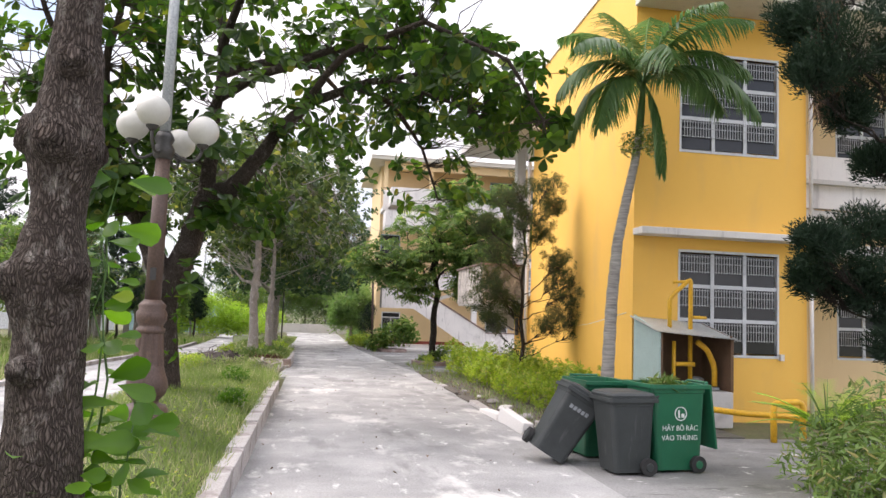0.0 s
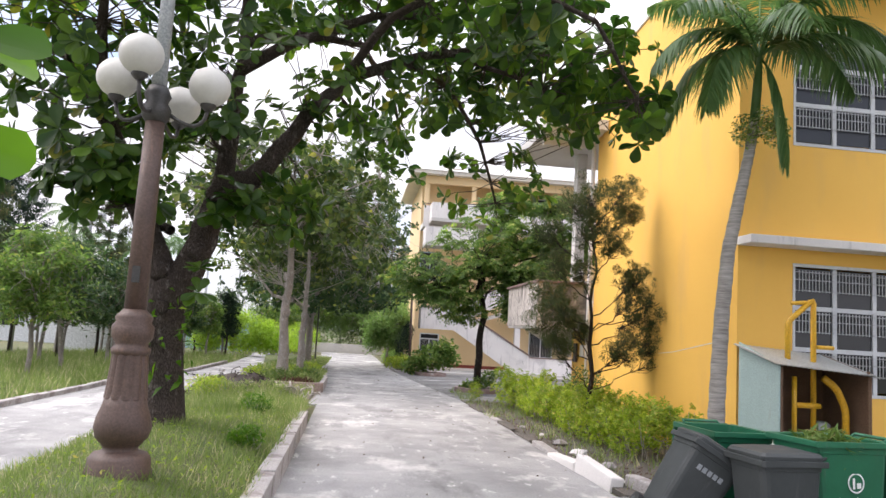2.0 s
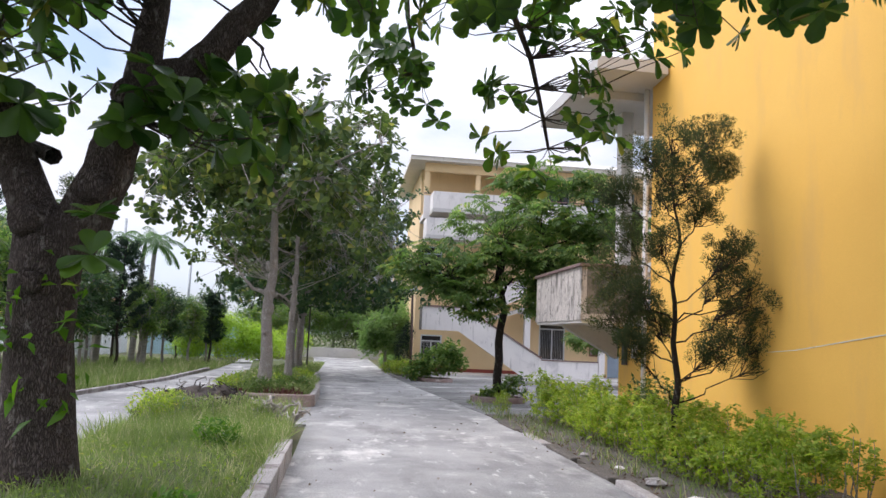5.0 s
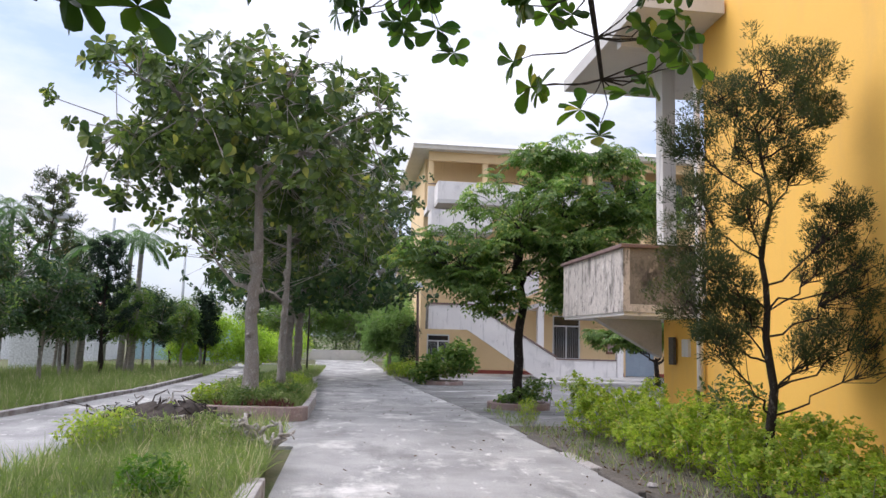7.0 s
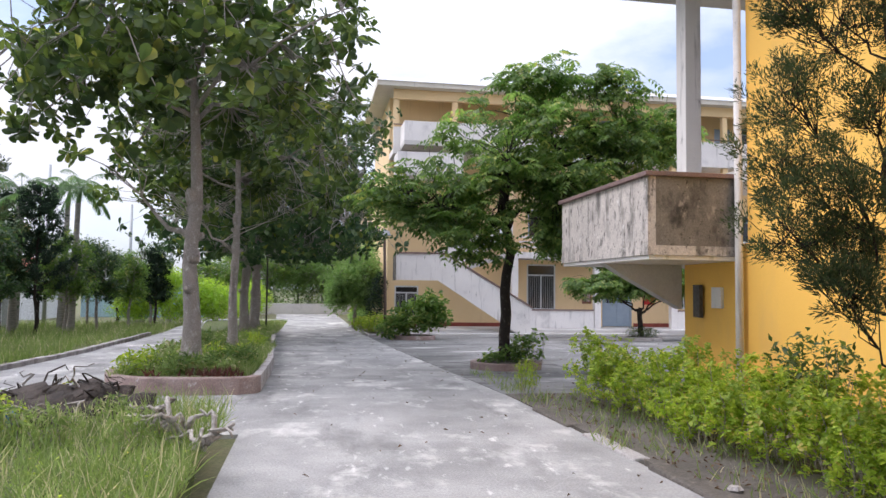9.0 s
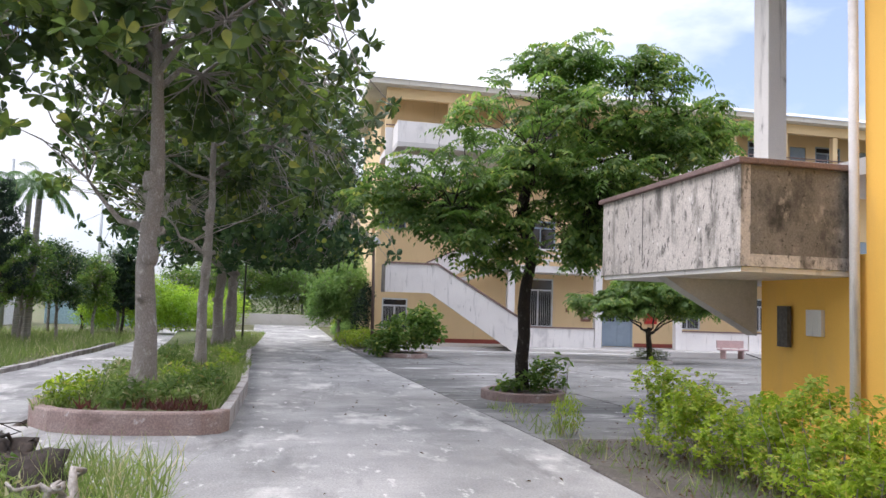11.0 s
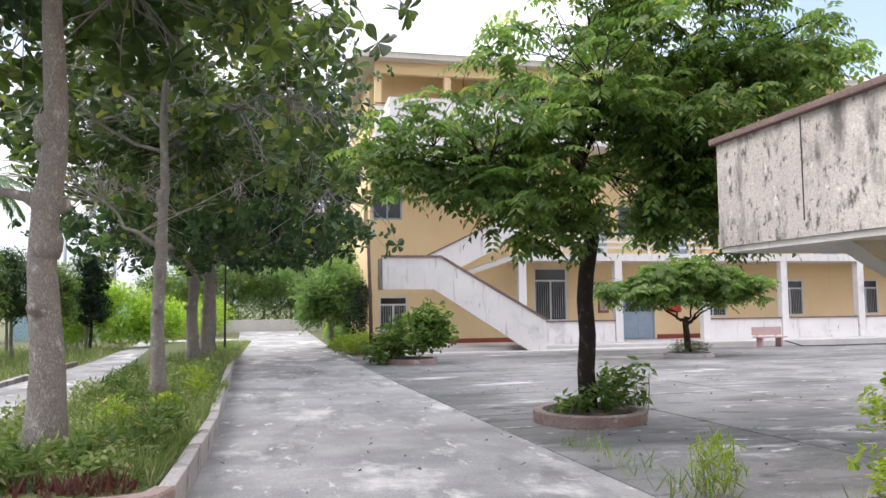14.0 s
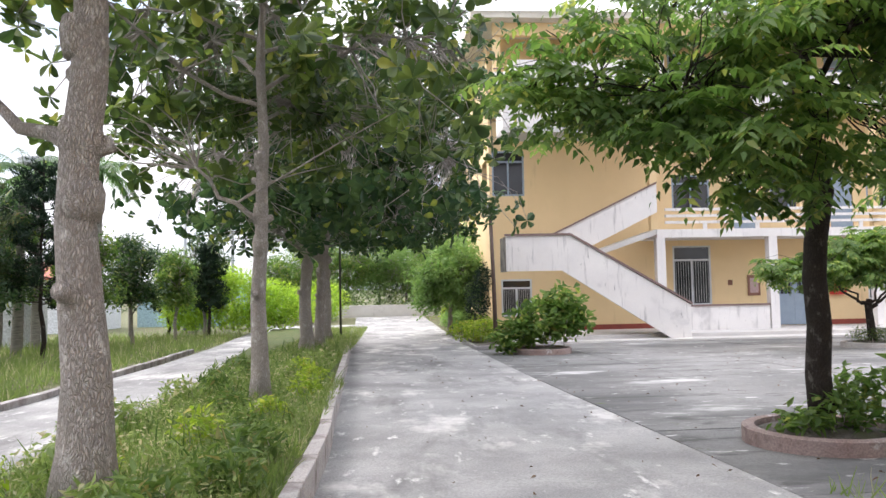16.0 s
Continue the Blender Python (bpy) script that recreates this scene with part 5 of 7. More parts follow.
def pinnate(tips, per, length, pairs, leaf):
    """Feathered leaves: drooping ribs round each tip with paired leaflets."""
    n = len(tips) * per
    base = np.repeat(tips, per, 0) + rng.normal(0, 0.07, (n, 3))
    ang = rng.uniform(0, 2 * np.pi, n)
    d = np.column_stack([np.cos(ang), np.sin(ang), rng.uniform(-0.35, 0.45, n)])
    L = length * rng.uniform(0.7, 1.2, n)
    groups = []
    for k in range(pairs + 1):
        u = (k + 0.7) / (pairs + 0.7)
        p = base + d * (L * u)[:, None] - np.array([0, 0, 1.0]) * (0.45 * L * u * u)[:, None]
        dd = unit(d - np.array([0, 0, 0.9 * u]))
        sd = unit(np.cross(dd, np.tile([0, 0, 1.0], (n, 1))))
        up = np.cross(sd, dd)
        s = leaf * rng.uniform(0.8, 1.2, n) * (0.75 + 0.5 * np.sin(np.pi * u))
        for sg in ((-1, 1) if k < pairs else (0,)):
            a = dd * (0.55 if sg else 1.0) + sd * sg - np.array([0, 0, 0.25])
            groups.append(blades(p, a, up + rng.normal(0, 0.25, (n, 3)), s, s * 0.56, "leaf", 0.12, 0.2))
    return groups


def spray_tree(name, base, trunk, limb_ends, blobs, label, category, leaf, bark, size, per, r0, group="", spread=0.28):
    """A tree of forking limbs whose twigs carry sprays of small leaflets."""
    ob = thing(name, base, label, category, group)
    o = base
    tr_ = rel(trunk, o)
    wood = Mesh().tube(tr_, taper(r0, r0 * 0.62, len(tr_)), 14, 0.14)
    limbs = []
    for j, e in enumerate(limb_ends):
        at = tr_[max(len(tr_) // 2, len(tr_) - 1 - j % 4)]
        l = bez(at - Vector((0, 0, 0.1)), rel([e], o)[0], (rnd.uniform(-0.2, 0.2), rnd.uniform(-0.2, 0.2), -0.25), 7, 0.035)
        limbs.append(l)
        wood.tube(l, taper(r0 * 0.36, 0.012, 8), 8, 0.1, cap=False)
    tips = np.concatenate([ball(n, np.array(c) - np.array(o), r, 0.25) for c, r, n in blobs])
    woody(wood, limbs, tips, 0.010, 4, 0.08)
    part("trunk", wood, bark, ob, smooth=True)
    part("crown", leaf_mesh("crown", pinnate(tips, per, 0.42, 5, size), leaf), None, ob)
    return ob


spray_tree("courtyard_tree", (4.6, 27.1, -0.02), [(4.6, 27.1, -0.02), (4.56, 27.1, 0.6), (4.60, 27.1, 1.1), (4.57, 27.1, 1.6), (4.60, 27.1, 2.0), (4.70, 27.1, 2.5), (4.60, 27.1, 3.0), (4.48, 27.1, 3.5), (4.55, 27.1, 4.1), (4.7, 27.1, 4.7)],
           [(3.0, 26.6, 3.4), (2.2, 27.6, 3.9), (4.2, 25.6, 4.3), (4.9, 27.6, 6.4), (6.4, 26.6, 5.2), (7.9, 27.3, 5.6), (5.9, 28.6, 4.4), (3.6, 28.4, 4.9), (5.6, 26.2, 3.9), (7.2, 26.8, 4.4)],
           [((3.0, 26.9, 3.9), (1.8, 1.6, 0.7), 62), ((4.8, 27.1, 5.1), (2.2, 2.0, 1.1), 90), ((5.4, 27.2, 6.5), (1.5, 1.3, 0.75), 60), ((7.0, 27.1, 5.2), (2.1, 1.7, 0.9), 110), ((6.1, 26.6, 3.9), (1.5, 1.4, 0.7), 100), ((3.3, 26.2, 3.1), (1.3, 1.0, 0.5), 44), ((6.2, 26.3, 3.1), (1.5, 1.1, 0.6), 80), ((4.3, 25.9, 4.0), (1.6, 0.8, 0.5), 40), ((2.0, 27.2, 3.5), (1.0, 1.0, 0.45), 26), ((8.3, 27.2, 5.3), (1.1, 1.0, 0.45), 50), ((7.0, 26.8, 6.4), (0.9, 0.8, 0.5), 30), ((3.9, 26.4, 2.65), (0.8, 0.7, 0.35), 22), ((5.7, 26.8, 2.8), (0.7, 0.7, 0.4), 26), ((6.9, 26.6, 2.7), (0.8, 0.7, 0.35), 22)],
           "courtyard tree with dark trunk and drooping green leaves", "tree", m_leaf_tree, m_bark_black, 0.125, 5, 0.135)
spray_tree("courtyard_tree", (14.0, 40.3, -0.37), [(14.0, 40.3, -0.37), (13.95, 40.3, 0.3), (13.9, 40.3, 0.8), (13.95, 40.3, 1.0)],
           [(12.4, 40.1, 1.9), (15.0, 40.1, 2.2), (13.9, 39.7, 2.4), (16.0, 40.5, 2.1), (12.8, 40.9, 2.3)],
           [((12.6, 40.2, 1.95), (2.0, 1.4, 0.6), 120), ((15.3, 40.3, 2.1), (2.1, 1.4, 0.65), 130), ((13.9, 40.2, 2.6), (1.7, 1.3, 0.5), 80)],
           "low spreading tree in a planter before the classrooms", "tree", m_leaf_tree, m_bark_black, 0.15, 6, 0.13)


def conifer(name, base, height, radius, label, leaf, group="", clumps=46, open_=0.5, bark=None, low=0.25, dead=False, dense=150, r0=0.06, size=0.09, extra=()):
    """A loose conifer: upswept limbs, each ending in clumps of fine foliage."""
    ob = thing(name, base, label, "tree", group)
    tl = [Vector((noise.noise(Vector((i * 0.4, base[0], 1))) * 0.12, noise.noise(Vector((i * 0.4, 2, base[1]))) * 0.12, height * i / 12)) for i in range(13)]
    wood = Mesh().tube(tl, taper(r0, 0.01, 13), 9, 0.1)
    cl, cs = [], []
    for k in range(clumps):
        u = low + (1 - low) * ((k + rnd.random()) / clumps)
        p = tl[0].lerp(tl[-1], u * 0.93)
        a = k * 2.399 + base[0]
        reach = radius * (1.15 - u) ** 0.75 * rnd.uniform(0.45, 1.0)
        e = p + Vector((math.cos(a) * reach, math.sin(a) * reach, (0.55 if open_ > 0.9 else 0.28) * reach + 0.1))
        way = bez(p, e, (0, 0, -0.12 * reach), 5, 0.04)
        wood.tube(way, taper(r0 * 0.32, 0.005, 6), 5, cap=False)
        for q, s in ((way[-1], 1.0), (way[4], 0.85), (way[3], 0.6)):
            if rnd.random() < 1.15 - open_ * 0.5:
                cl.append(tuple(q + Vector((rnd.gauss(0, 0.06), rnd.gauss(0, 0.06), 0.05)))), cs.append(s * rnd.uniform(0.6, 1.15))
    for e, s in extra:
        p = tl[int(12 * low) + 1]
        way = bez(p, Vector(e), (0, 0, -0.1), 6, 0.03)
        wood.tube(way, taper(r0 * 0.4, 0.008, 7), 6, cap=False)
        for q in way[2:]:
            for _ in range(2):
                cl.append(tuple(q + Vector((rnd.gauss(0, 0.13), rnd.gauss(0, 0.13), rnd.gauss(0.1, 0.10))))), cs.append(s * rnd.uniform(0.6, 1.1))
    cl, cs = np.array(cl), np.array(cs)
    n = len(cl)
    R = (0.17 if open_ > 0.9 else 0.20) * radius ** 0.5
    pts = np.repeat(cl, dense, 0) + np.repeat(cs, dense)[:, None] * ball(n * dense, (0, 0, 0), (R, R, R * (1.15 if open_ > 0.9 else 0.75)))
    part("trunk", wood, bark or m_bark_black, ob, smooth=True)
    a = rng.normal(0, 0.7, pts.shape) + [0, 0, 0.7]
    s = size * rng.uniform(0.6, 1.3, len(pts))
    part("crown", leaf_mesh("crown", [blades(pts, a, rng.normal(0, 1, pts.shape), s, s * 0.30, "leaf", 0.2, 0.2)], leaf), None, ob)
    return ob


def tufted_conifer(name, base, height, clumps, label, leaf, r0, tuft=0.092, needles=120, size=0.041, per=35, wide=1.3):
    """An open conifer: bent dark limbs to each clump, twigs within it, and a feathery tuft on every twig."""
    ob = thing(name, base, label, "tree")
    tl = [Vector((noise.noise(Vector((i * 0.4, base[0], 1))) * 0.10, noise.noise(Vector((i * 0.4, 2, base[1]))) * 0.10, height * i / 14 - 0.05)) for i in range(15)]
    wood = Mesh().tube(tl, taper(r0, 0.012, 15), 10, 0.12)
    ends, axes = [], []
    for x, y, z, r in clumps:
        c = Vector((x, y, z))
        reach = math.hypot(x, y)
        start = min(tl, key=lambda p: abs(p.z - max(0.5, z - 0.3 - 0.45 * reach)))
        way = bez(start, c, (0, 0, -0.10 * reach), 7, 0.03)
        wood.tube(way, taper(max(0.009, r0 * 0.22), 0.005, 8), 6, 0.1, cap=False)
        for p in ball(per, (x, y, z), (r * wide, r * wide, r * wide * 0.9)):
            a = way[4 + rnd.randrange(4)]
            tw = bez(a, p, (0, 0, -0.04), 3, 0.05)
            wood.tube(tw, taper(0.006, 0.003, 4), 3, cap=False)
            d = (tw[-1] - tw[-2]).normalized()
            ends.append(tuple(p)), axes.append((d.x, d.y, d.z + 0.5))
    part("trunk", wood, m_bark_black, ob, smooth=True)
    ends, axes = np.array(ends), unit(np.array(axes))
    n = len(ends)
    along = rng.uniform(-1.0, 1.0, (n * needles, 1)) * tuft
    ax = np.repeat(axes, needles, 0)
    off = rng.normal(0, 1, (n * needles, 3))
    off = off - ax * np.sum(off * ax, 1, keepdims=True)
    pts = np.repeat(ends, needles, 0) + ax * along + off * tuft * 0.38
    way = ax * 0.9 + unit(off) * 0.7 + rng.normal(0, 0.25, off.shape)
    ln = size * rng.uniform(0.6, 1.4, len(pts))
    part("crown", leaf_mesh("crown", [blades(pts, way, rng.normal(0, 1, pts.shape), ln, ln * 0.26, "leaf", 0.2, 0.2)], leaf), None, ob)
    return ob


tufted_conifer("juniper_tree", (4.92, 16.1, 0.02), 4.1, [(-0.27, -0.45, 4.65, 0.39), (0.53, -0.09, 4.83, 0.29), (-0.38, 0.27, 4.55, 0.29), (-0.02, -0.36, 4.14, 0.39), (0.72, 0.00, 4.43, 0.19), (-0.15, 0.36, 4.03, 0.35), (-1.04, -0.27, 3.89, 0.22), (0.45, 0.09, 3.78, 0.29), (-0.66, 0.45, 3.35, 0.31), (-0.31, -0.18, 3.12, 0.32), (-0.86, 0.18, 2.73, 0.31), (-0.74, -0.45, 2.40, 0.29), (-0.99, -0.09, 2.09, 0.32), (-0.25, 0.27, 1.99, 0.23), (0.73, -0.36, 3.07, 0.29), (1.57, 0.00, 3.02, 0.32), (0.96, 0.36, 2.68, 0.29), (1.05, -0.27, 2.49, 0.39), (1.66, 0.09, 2.19, 0.32), (1.14, 0.45, 1.97, 0.35), (1.29, -0.18, 1.69, 0.32), (0.65, 0.18, 1.60, 0.25), (-0.83, -0.45, 1.63, 0.21)],
               "tall loose juniper with dark trunk against the yellow wall", m_needle, 0.062)
tufted_conifer("cypress_tree", (7.95, 8.1, 0.0), 8.6, [(-1.31, -0.45, 5.59, 0.63), (-1.71, -0.09, 5.84, 0.27), (-0.19, 0.27, 5.32, 0.57), (-1.58, -0.36, 5.07, 0.33), (-0.81, 0.00, 4.71, 0.27), (-0.13, 0.36, 4.13, 0.27), (-1.44, -0.27, 2.88, 0.30), (-0.50, 0.09, 3.04, 0.43), (-0.66, 0.45, 2.43, 0.47), (-0.56, -0.18, 2.34, 0.37), (-1.28, 0.18, 2.47, 0.21), (-0.39, -0.45, 1.69, 0.40), (0.47, -0.09, 3.23, 0.60), (1.03, 0.27, 4.93, 0.67), (0.11, -0.36, 5.93, 0.67)] + [(0.9 * math.cos(k * 2.4), 0.9 * math.sin(k * 2.4), 6.6 + 0.25 * k, 0.55) for k in range(8)],
               "dark drooping conifer beside the bins", m_needle_dark, 0.12, tuft=0.13, needles=90, size=0.075, per=48, wide=1.0)
dd = thing("dead_branch", (6.75, 8.2, 3.6), "hanging dead brown conifer branch caught in the tree", "branch")
sw = Mesh()
for k in range(9):
    sw.tube(bez((0.1 + rnd.uniform(-0.15, 0.15), rnd.uniform(-0.1, 0.1), 3.0), (rnd.uniform(-0.2, 0.3), rnd.uniform(-0.2, 0.2), rnd.uniform(0.9, 1.8)), (0.08, 0, 0), 6, 0.05), taper(0.015, 0.004, 7), 5, cap=False)
part("stick", sw, m_roots, dd)
pts = np.concatenate([ball(700, (0.08, 0, 2.4), (0.28, 0.25, 0.7)), ball(500, (0.15, 0, 1.5), (0.2, 0.2, 0.5))])
a_ = rng.normal(0, 0.35, pts.shape) - [0, 0, 1.0]
part("dry_foliage", leaf_mesh("dry_foliage", [blades(pts, a_, rng.normal(0, 1, pts.shape), rng.uniform(0.12, 0.3, len(pts)), 0.02, "blade", 0, 0.1)], m_dead), None, dd)
G_FIELD = "slender trees along the field"
for i, (x, y, h, r) in enumerate(((-12.2, 43.6, 5.4, 1.5), (-10.5, 46.3, 4.6, 1.2), (-9.9, 49.2, 4.4, 1.1), (-8.6, 55.0, 4.6, 1.1), (-14.7, 48.8, 5.6, 1.7), (-13.6, 40.0, 5.0, 1.5), (-15.4, 36.5, 5.8, 1.7), (-9.2, 52.2, 4.0, 0.9), (-16.4, 44.0, 6.0, 1.8), (-11.6, 41.2, 4.2, 1.0), (-18.5, 40.0, 6.4, 2.0), (-11.8, 54.5, 4.8, 1.3), (-9.0, 27.0, 4.6, 1.5), (-11.2, 31.0, 5.4, 1.8), (-9.9, 34.5, 4.4, 1.4), (-13.0, 28.5, 5.6, 1.9), (-8.6, 23.5, 4.2, 1.3))):
    ob = thing("field_tree", (x, y, gz(y) - 0.03), "slender dark green tree with a bare grey stem", "tree", G_FIELD)
    tl = trunk_line((0, 0, -0.1), (0.25 * math.sin(i * 2.0), 0, h * 0.8), 8, x)
    wd = Mesh().tube(tl, taper(0.085, 0.03, 9), 8, 0.1)
    lm = [bez(tl[3 + k % 4], (math.cos(k * 2.4) * r * 0.7, math.sin(k * 2.4) * r * 0.7, h * (0.5 + 0.07 * k)), (0, 0, 0.15), 5, 0.04) for k in range(6)]
    for l in lm:
        wd.tube(l, taper(0.03, 0.008, 6), 5, cap=False)
    tp = np.concatenate([ball(34, (math.cos(k * 2.1) * r * 0.45, math.sin(k * 2.1) * r * 0.45, h * (0.48 + 0.10 * (k % 5))), (r * 0.6, r * 0.6, h * 0.13), 0.2) for k in range(6)])
    woody(wd, lm, tp, 0.010, 3)
    part("trunk", wd, m_bark, ob, smooth=True)
    pp = np.repeat(tp, 22, 0) + rng.normal(0, 0.16, (len(tp) * 22, 3))
    part("crown", leaf_mesh("crown", [scatter_leaves(pp, 0.20, 0.42, 0.6, 0.3)], (m_leaf_dark, m_leaf_tree, m_leaf_dark)[i % 3]), None, ob)
G_CON = "conifers along the far field"
for i, (x, y, h, r) in enumerate(((-12.5, 41.3, 9.0, 2.6), (-10.9, 43.9, 6.4, 2.2), (-14.5, 34.0, 8.5, 2.6), (-12.0, 27.0, 7.0, 2.2), (-17.0, 30.0, 9.0, 2.8), (-16.5, 41.0, 9.0, 2.6), (-12.8, 37.0, 5.5, 2.0), (-8.3, 54.5, 4.4, 1.1), (-14.5, 50, 7.0, 2.0), (-17, 38, 7.4, 2.4), (-13.2, 51.0, 5.0, 1.1), (-11.0, 57.5, 4.0, 1.1))):
    conifer("conifer", (x, y, gz(y) - 0.03), h, r, "dark bushy conifer in the overgrown field", m_needle_dark if i % 3 else m_needle, G_CON, clumps=44, open_=0.4, low=0.28, dense=80, size=0.15, r0=0.08)


def palm(base, line, fronds, length, label, group="", nuts=False, r0=0.10, seed=0, shaft=0.6, spec=()):
    """A feather palm: ringed trunk, green crownshaft and arching fronds."""
    ob = thing("palm_tree", base, label, "palm", group)
    tl = rel(line, base)
    wood = Mesh()
    dense, rad = [], []
    n = 44
    for i in range(n + 1):
        u = i / n * (len(tl) - 1)
        k = min(int(u), len(tl) - 2)
        dense.append(tl[k].lerp(tl[k + 1], u - k))
        rad.append((r0 * (1.25 - 0.5 * min(1, i / n * 1.2))) * (1.05 if i % 2 else 0.97))
    wood.tube(dense, rad, 14)
    part("trunk", wood, m_palmbark, ob, smooth=True)
    top = dense[-1]
    part("crownshaft", Mesh().tube([top, top + Vector((0.04, 0, shaft * 0.5)), top + Vector((0.08, 0, shaft))], [r0 * 0.72, r0 * 0.66, r0 * 0.36], 12), m_palm, ob, smooth=True)
    r2 = random.Random(seed)
    for k in range(fronds):
        a = k * 2.399 + seed
        rise = r2.uniform(-0.35, 1.6) if k > 2 else 1.9
        sag, bushy = 0.19 + 0.05 * (rise < 0), 46
        s = top + Vector((0.06, 0, shaft * 0.9))
        L = length * r2.uniform(0.8, 1.1)
        if spec:
            a, rise, L, sag, bushy = radians(spec[k][0]), spec[k][1], spec[k][2], spec[k][3], 76
        rach, p, d = [s], s, Vector((math.cos(a), math.sin(a), rise)).normalized()
        for i in range(11):
            p = p + d * (L / 11)
            rach.append(p)
            d = (d + Vector((0, 0, -sag))).normalized()
        fr = part("frond", Mesh().tube(rach, taper(0.018, 0.004, 12), 5, cap=False), m_palm, ob)
        b, ax, nn = [], [], []
        m = bushy
        for i in range(m):
            u = 0.12 + 0.88 * i / m
            q = u * 11
            j = min(int(q), 10)
            pt = rach[j].lerp(rach[j + 1], q - j)
            dd = (rach[j + 1] - rach[j]).normalized()
            sd = dd.cross(Vector((0, 0, 1))).normalized()
            for sgn in (-1, 1):
                b.append(tuple(pt))
                ax.append(tuple(sd * sgn + dd * 0.75 + Vector((0, 0, r2.uniform(-0.75, -0.15)))))
                nn.append((0, 0, 1))
        b, ax, nn = np.array(b), np.array(ax), np.array(nn, float)
        full = 1.08 if spec else 1.0
        ln = full * length * 0.27 * np.repeat(np.sin(np.pi * np.linspace(0.14, 0.97, m)) ** 0.6, 2) * rng.uniform(0.8, 1.1, 2 * m)
        part("leaf_fringe", leaf_mesh("leaf_fringe", [blades(b, ax, nn, ln, 0.034 * full * length / 2.2, "blade", 0.1, 0.25 + (0.10 if spec else 0.0))], m_palm), None, fr)
    if nuts:
        pts = np.concatenate([ball(420, tuple(top + Vector((dx, dy, dz))), (0.20, 0.16, 0.24)) for dx, dy, dz in ((-0.18, -0.1, -0.15), (0.26, -0.1, -0.12), (0.05, -0.2, -0.05))])
        part("dry_fruit", leaf_mesh("dry_fruit", [scatter_leaves(pts, 0.050, 0.7)], m_grass), None, ob, "dry grey-green fruit clusters")
    return ob


# azimuth, rise, length and sag of each frond
FRONDS = [(150, 0.7, 1.9, 0.30), (172, 1.3, 1.9, 0.25), (135, 2.4, 2.2, 0.17), (60, 3.2, 2.3, 0.14), (-20, 2.2, 2.3, 0.17), (-28, 0.75, 2.35, 0.22), (15, 1.0, 2.2, 0.20),
          (-95, 1.4, 1.8, 0.24), (90, 1.1, 2.0, 0.22), (-160, 1.9, 1.9, 0.22), (-45, -1.3, 1.6, 0.35), (-60, 2.6, 2.0, 0.18), (200, 0.5, 1.6, 0.32), (110, 3.6, 2.0, 0.13), (-10, 1.5, 2.2, 0.20)]
palm((4.96, 11.0, 0.0), [(4.96, 11, 0), (4.97, 11, 1.0), (5.02, 11, 2.2), (5.10, 11, 3.1), (5.26, 11, 3.9), (5.38, 11, 4.45), (5.45, 11, 4.9)], len(FRONDS), 2.3, "slender palm with a ringed grey trunk by the yellow wall", nuts=True, r0=0.092, seed=3, shaft=1.05, spec=FRONDS)
G_PALM = "palms in the far field"
for i, (x, y, h) in enumerate(((-12.2, 45.0, 5.0), (-10.4, 46.8, 5.4), (-13.7, 49.5, 5.4), (-17.0, 52.0, 6.0), (-11.8, 50.0, 5.8), (-15.0, 43.0, 6.2))):
    palm((x, y, gz(y)), [(x, y, gz(y) - 0.1), (x + 0.1, y, h * 0.5), (x + 0.15, y, h)], 12, 2.0, "young palm in the overgrown field", G_PALM, seed=i + 5, r0=0.15)


def bush(name, base, blobs, n, size, label, category, leaf, group="", stems=8, shape="leaf", aspect=0.5, flat=0.6):
    """A leafy shrub on several thin stems."""
    ob = thing(name, base, label, category, group)
    for c, r, k in blobs:
        for _ in range(max(2, int(stems * k))):
            e = Vector(c) + Vector((rnd.uniform(-r[0], r[0]), rnd.uniform(-r[1], r[1]), rnd.uniform(-0.3, 0.7) * r[2])) * 0.8
            part("stem", Mesh().tube(bez((e.x * 0.75 + c[0] * 0.1, e.y * 0.75 + c[1] * 0.1, -0.02), e, (0.03, 0.02, 0), 4, 0.04), taper(0.010, 0.003, 5), 4, cap=False), m_bark, ob)
    pts = np.concatenate([ball(int(n * k), c, r, 0.45) for c, r, k in blobs])
    pts = pts[pts[:, 2] > 0.03]
    if shape == "sprig":
        ups = rng.normal(0, 0.45, pts.shape) + np.array([0, 0, 1.0])
        grp = [rosettes(pts, ups, 7, size, 0.9), rosettes(pts - ups * 0.05, ups, 5, size * 0.9, 1.0)]
    else:
        grp = [scatter_leaves(pts, size, aspect, flat, 0.05, shape)]
    part("leaves", leaf_mesh("leaves", grp, leaf), None, ob)
    return ob


G_H = "hedge shrubs along the yellow wall"
for i in range(15):
    y = 13.0 + i * 0.58
    hgt = 0.74 + 0.13 * math.sin(i * 1.9) + 0.12 * (i > 10)
    x = 4.92 + 0.1 * math.sin(i * 1.3) - 0.02 * i
    bl = [((rnd.uniform(-0.1, 0.1), 0, hgt * 0.62), (0.48, 0.42, hgt * 0.42), 1.0), ((rnd.uniform(-0.3, 0.3), rnd.uniform(-0.2, 0.2), hgt * 0.9), (0.26, 0.26, 0.2), 0.3), ((-0.35, 0.1, hgt * 0.4), (0.3, 0.3, 0.3), 0.3)]
    bush("hedge_shrub", (x, y, 0.02), bl, 140, 0.058, "yellow-green hedge shrub, uneven and leggy, before the wall", "hedge", m_leaf_hedge, G_H, shape="sprig")
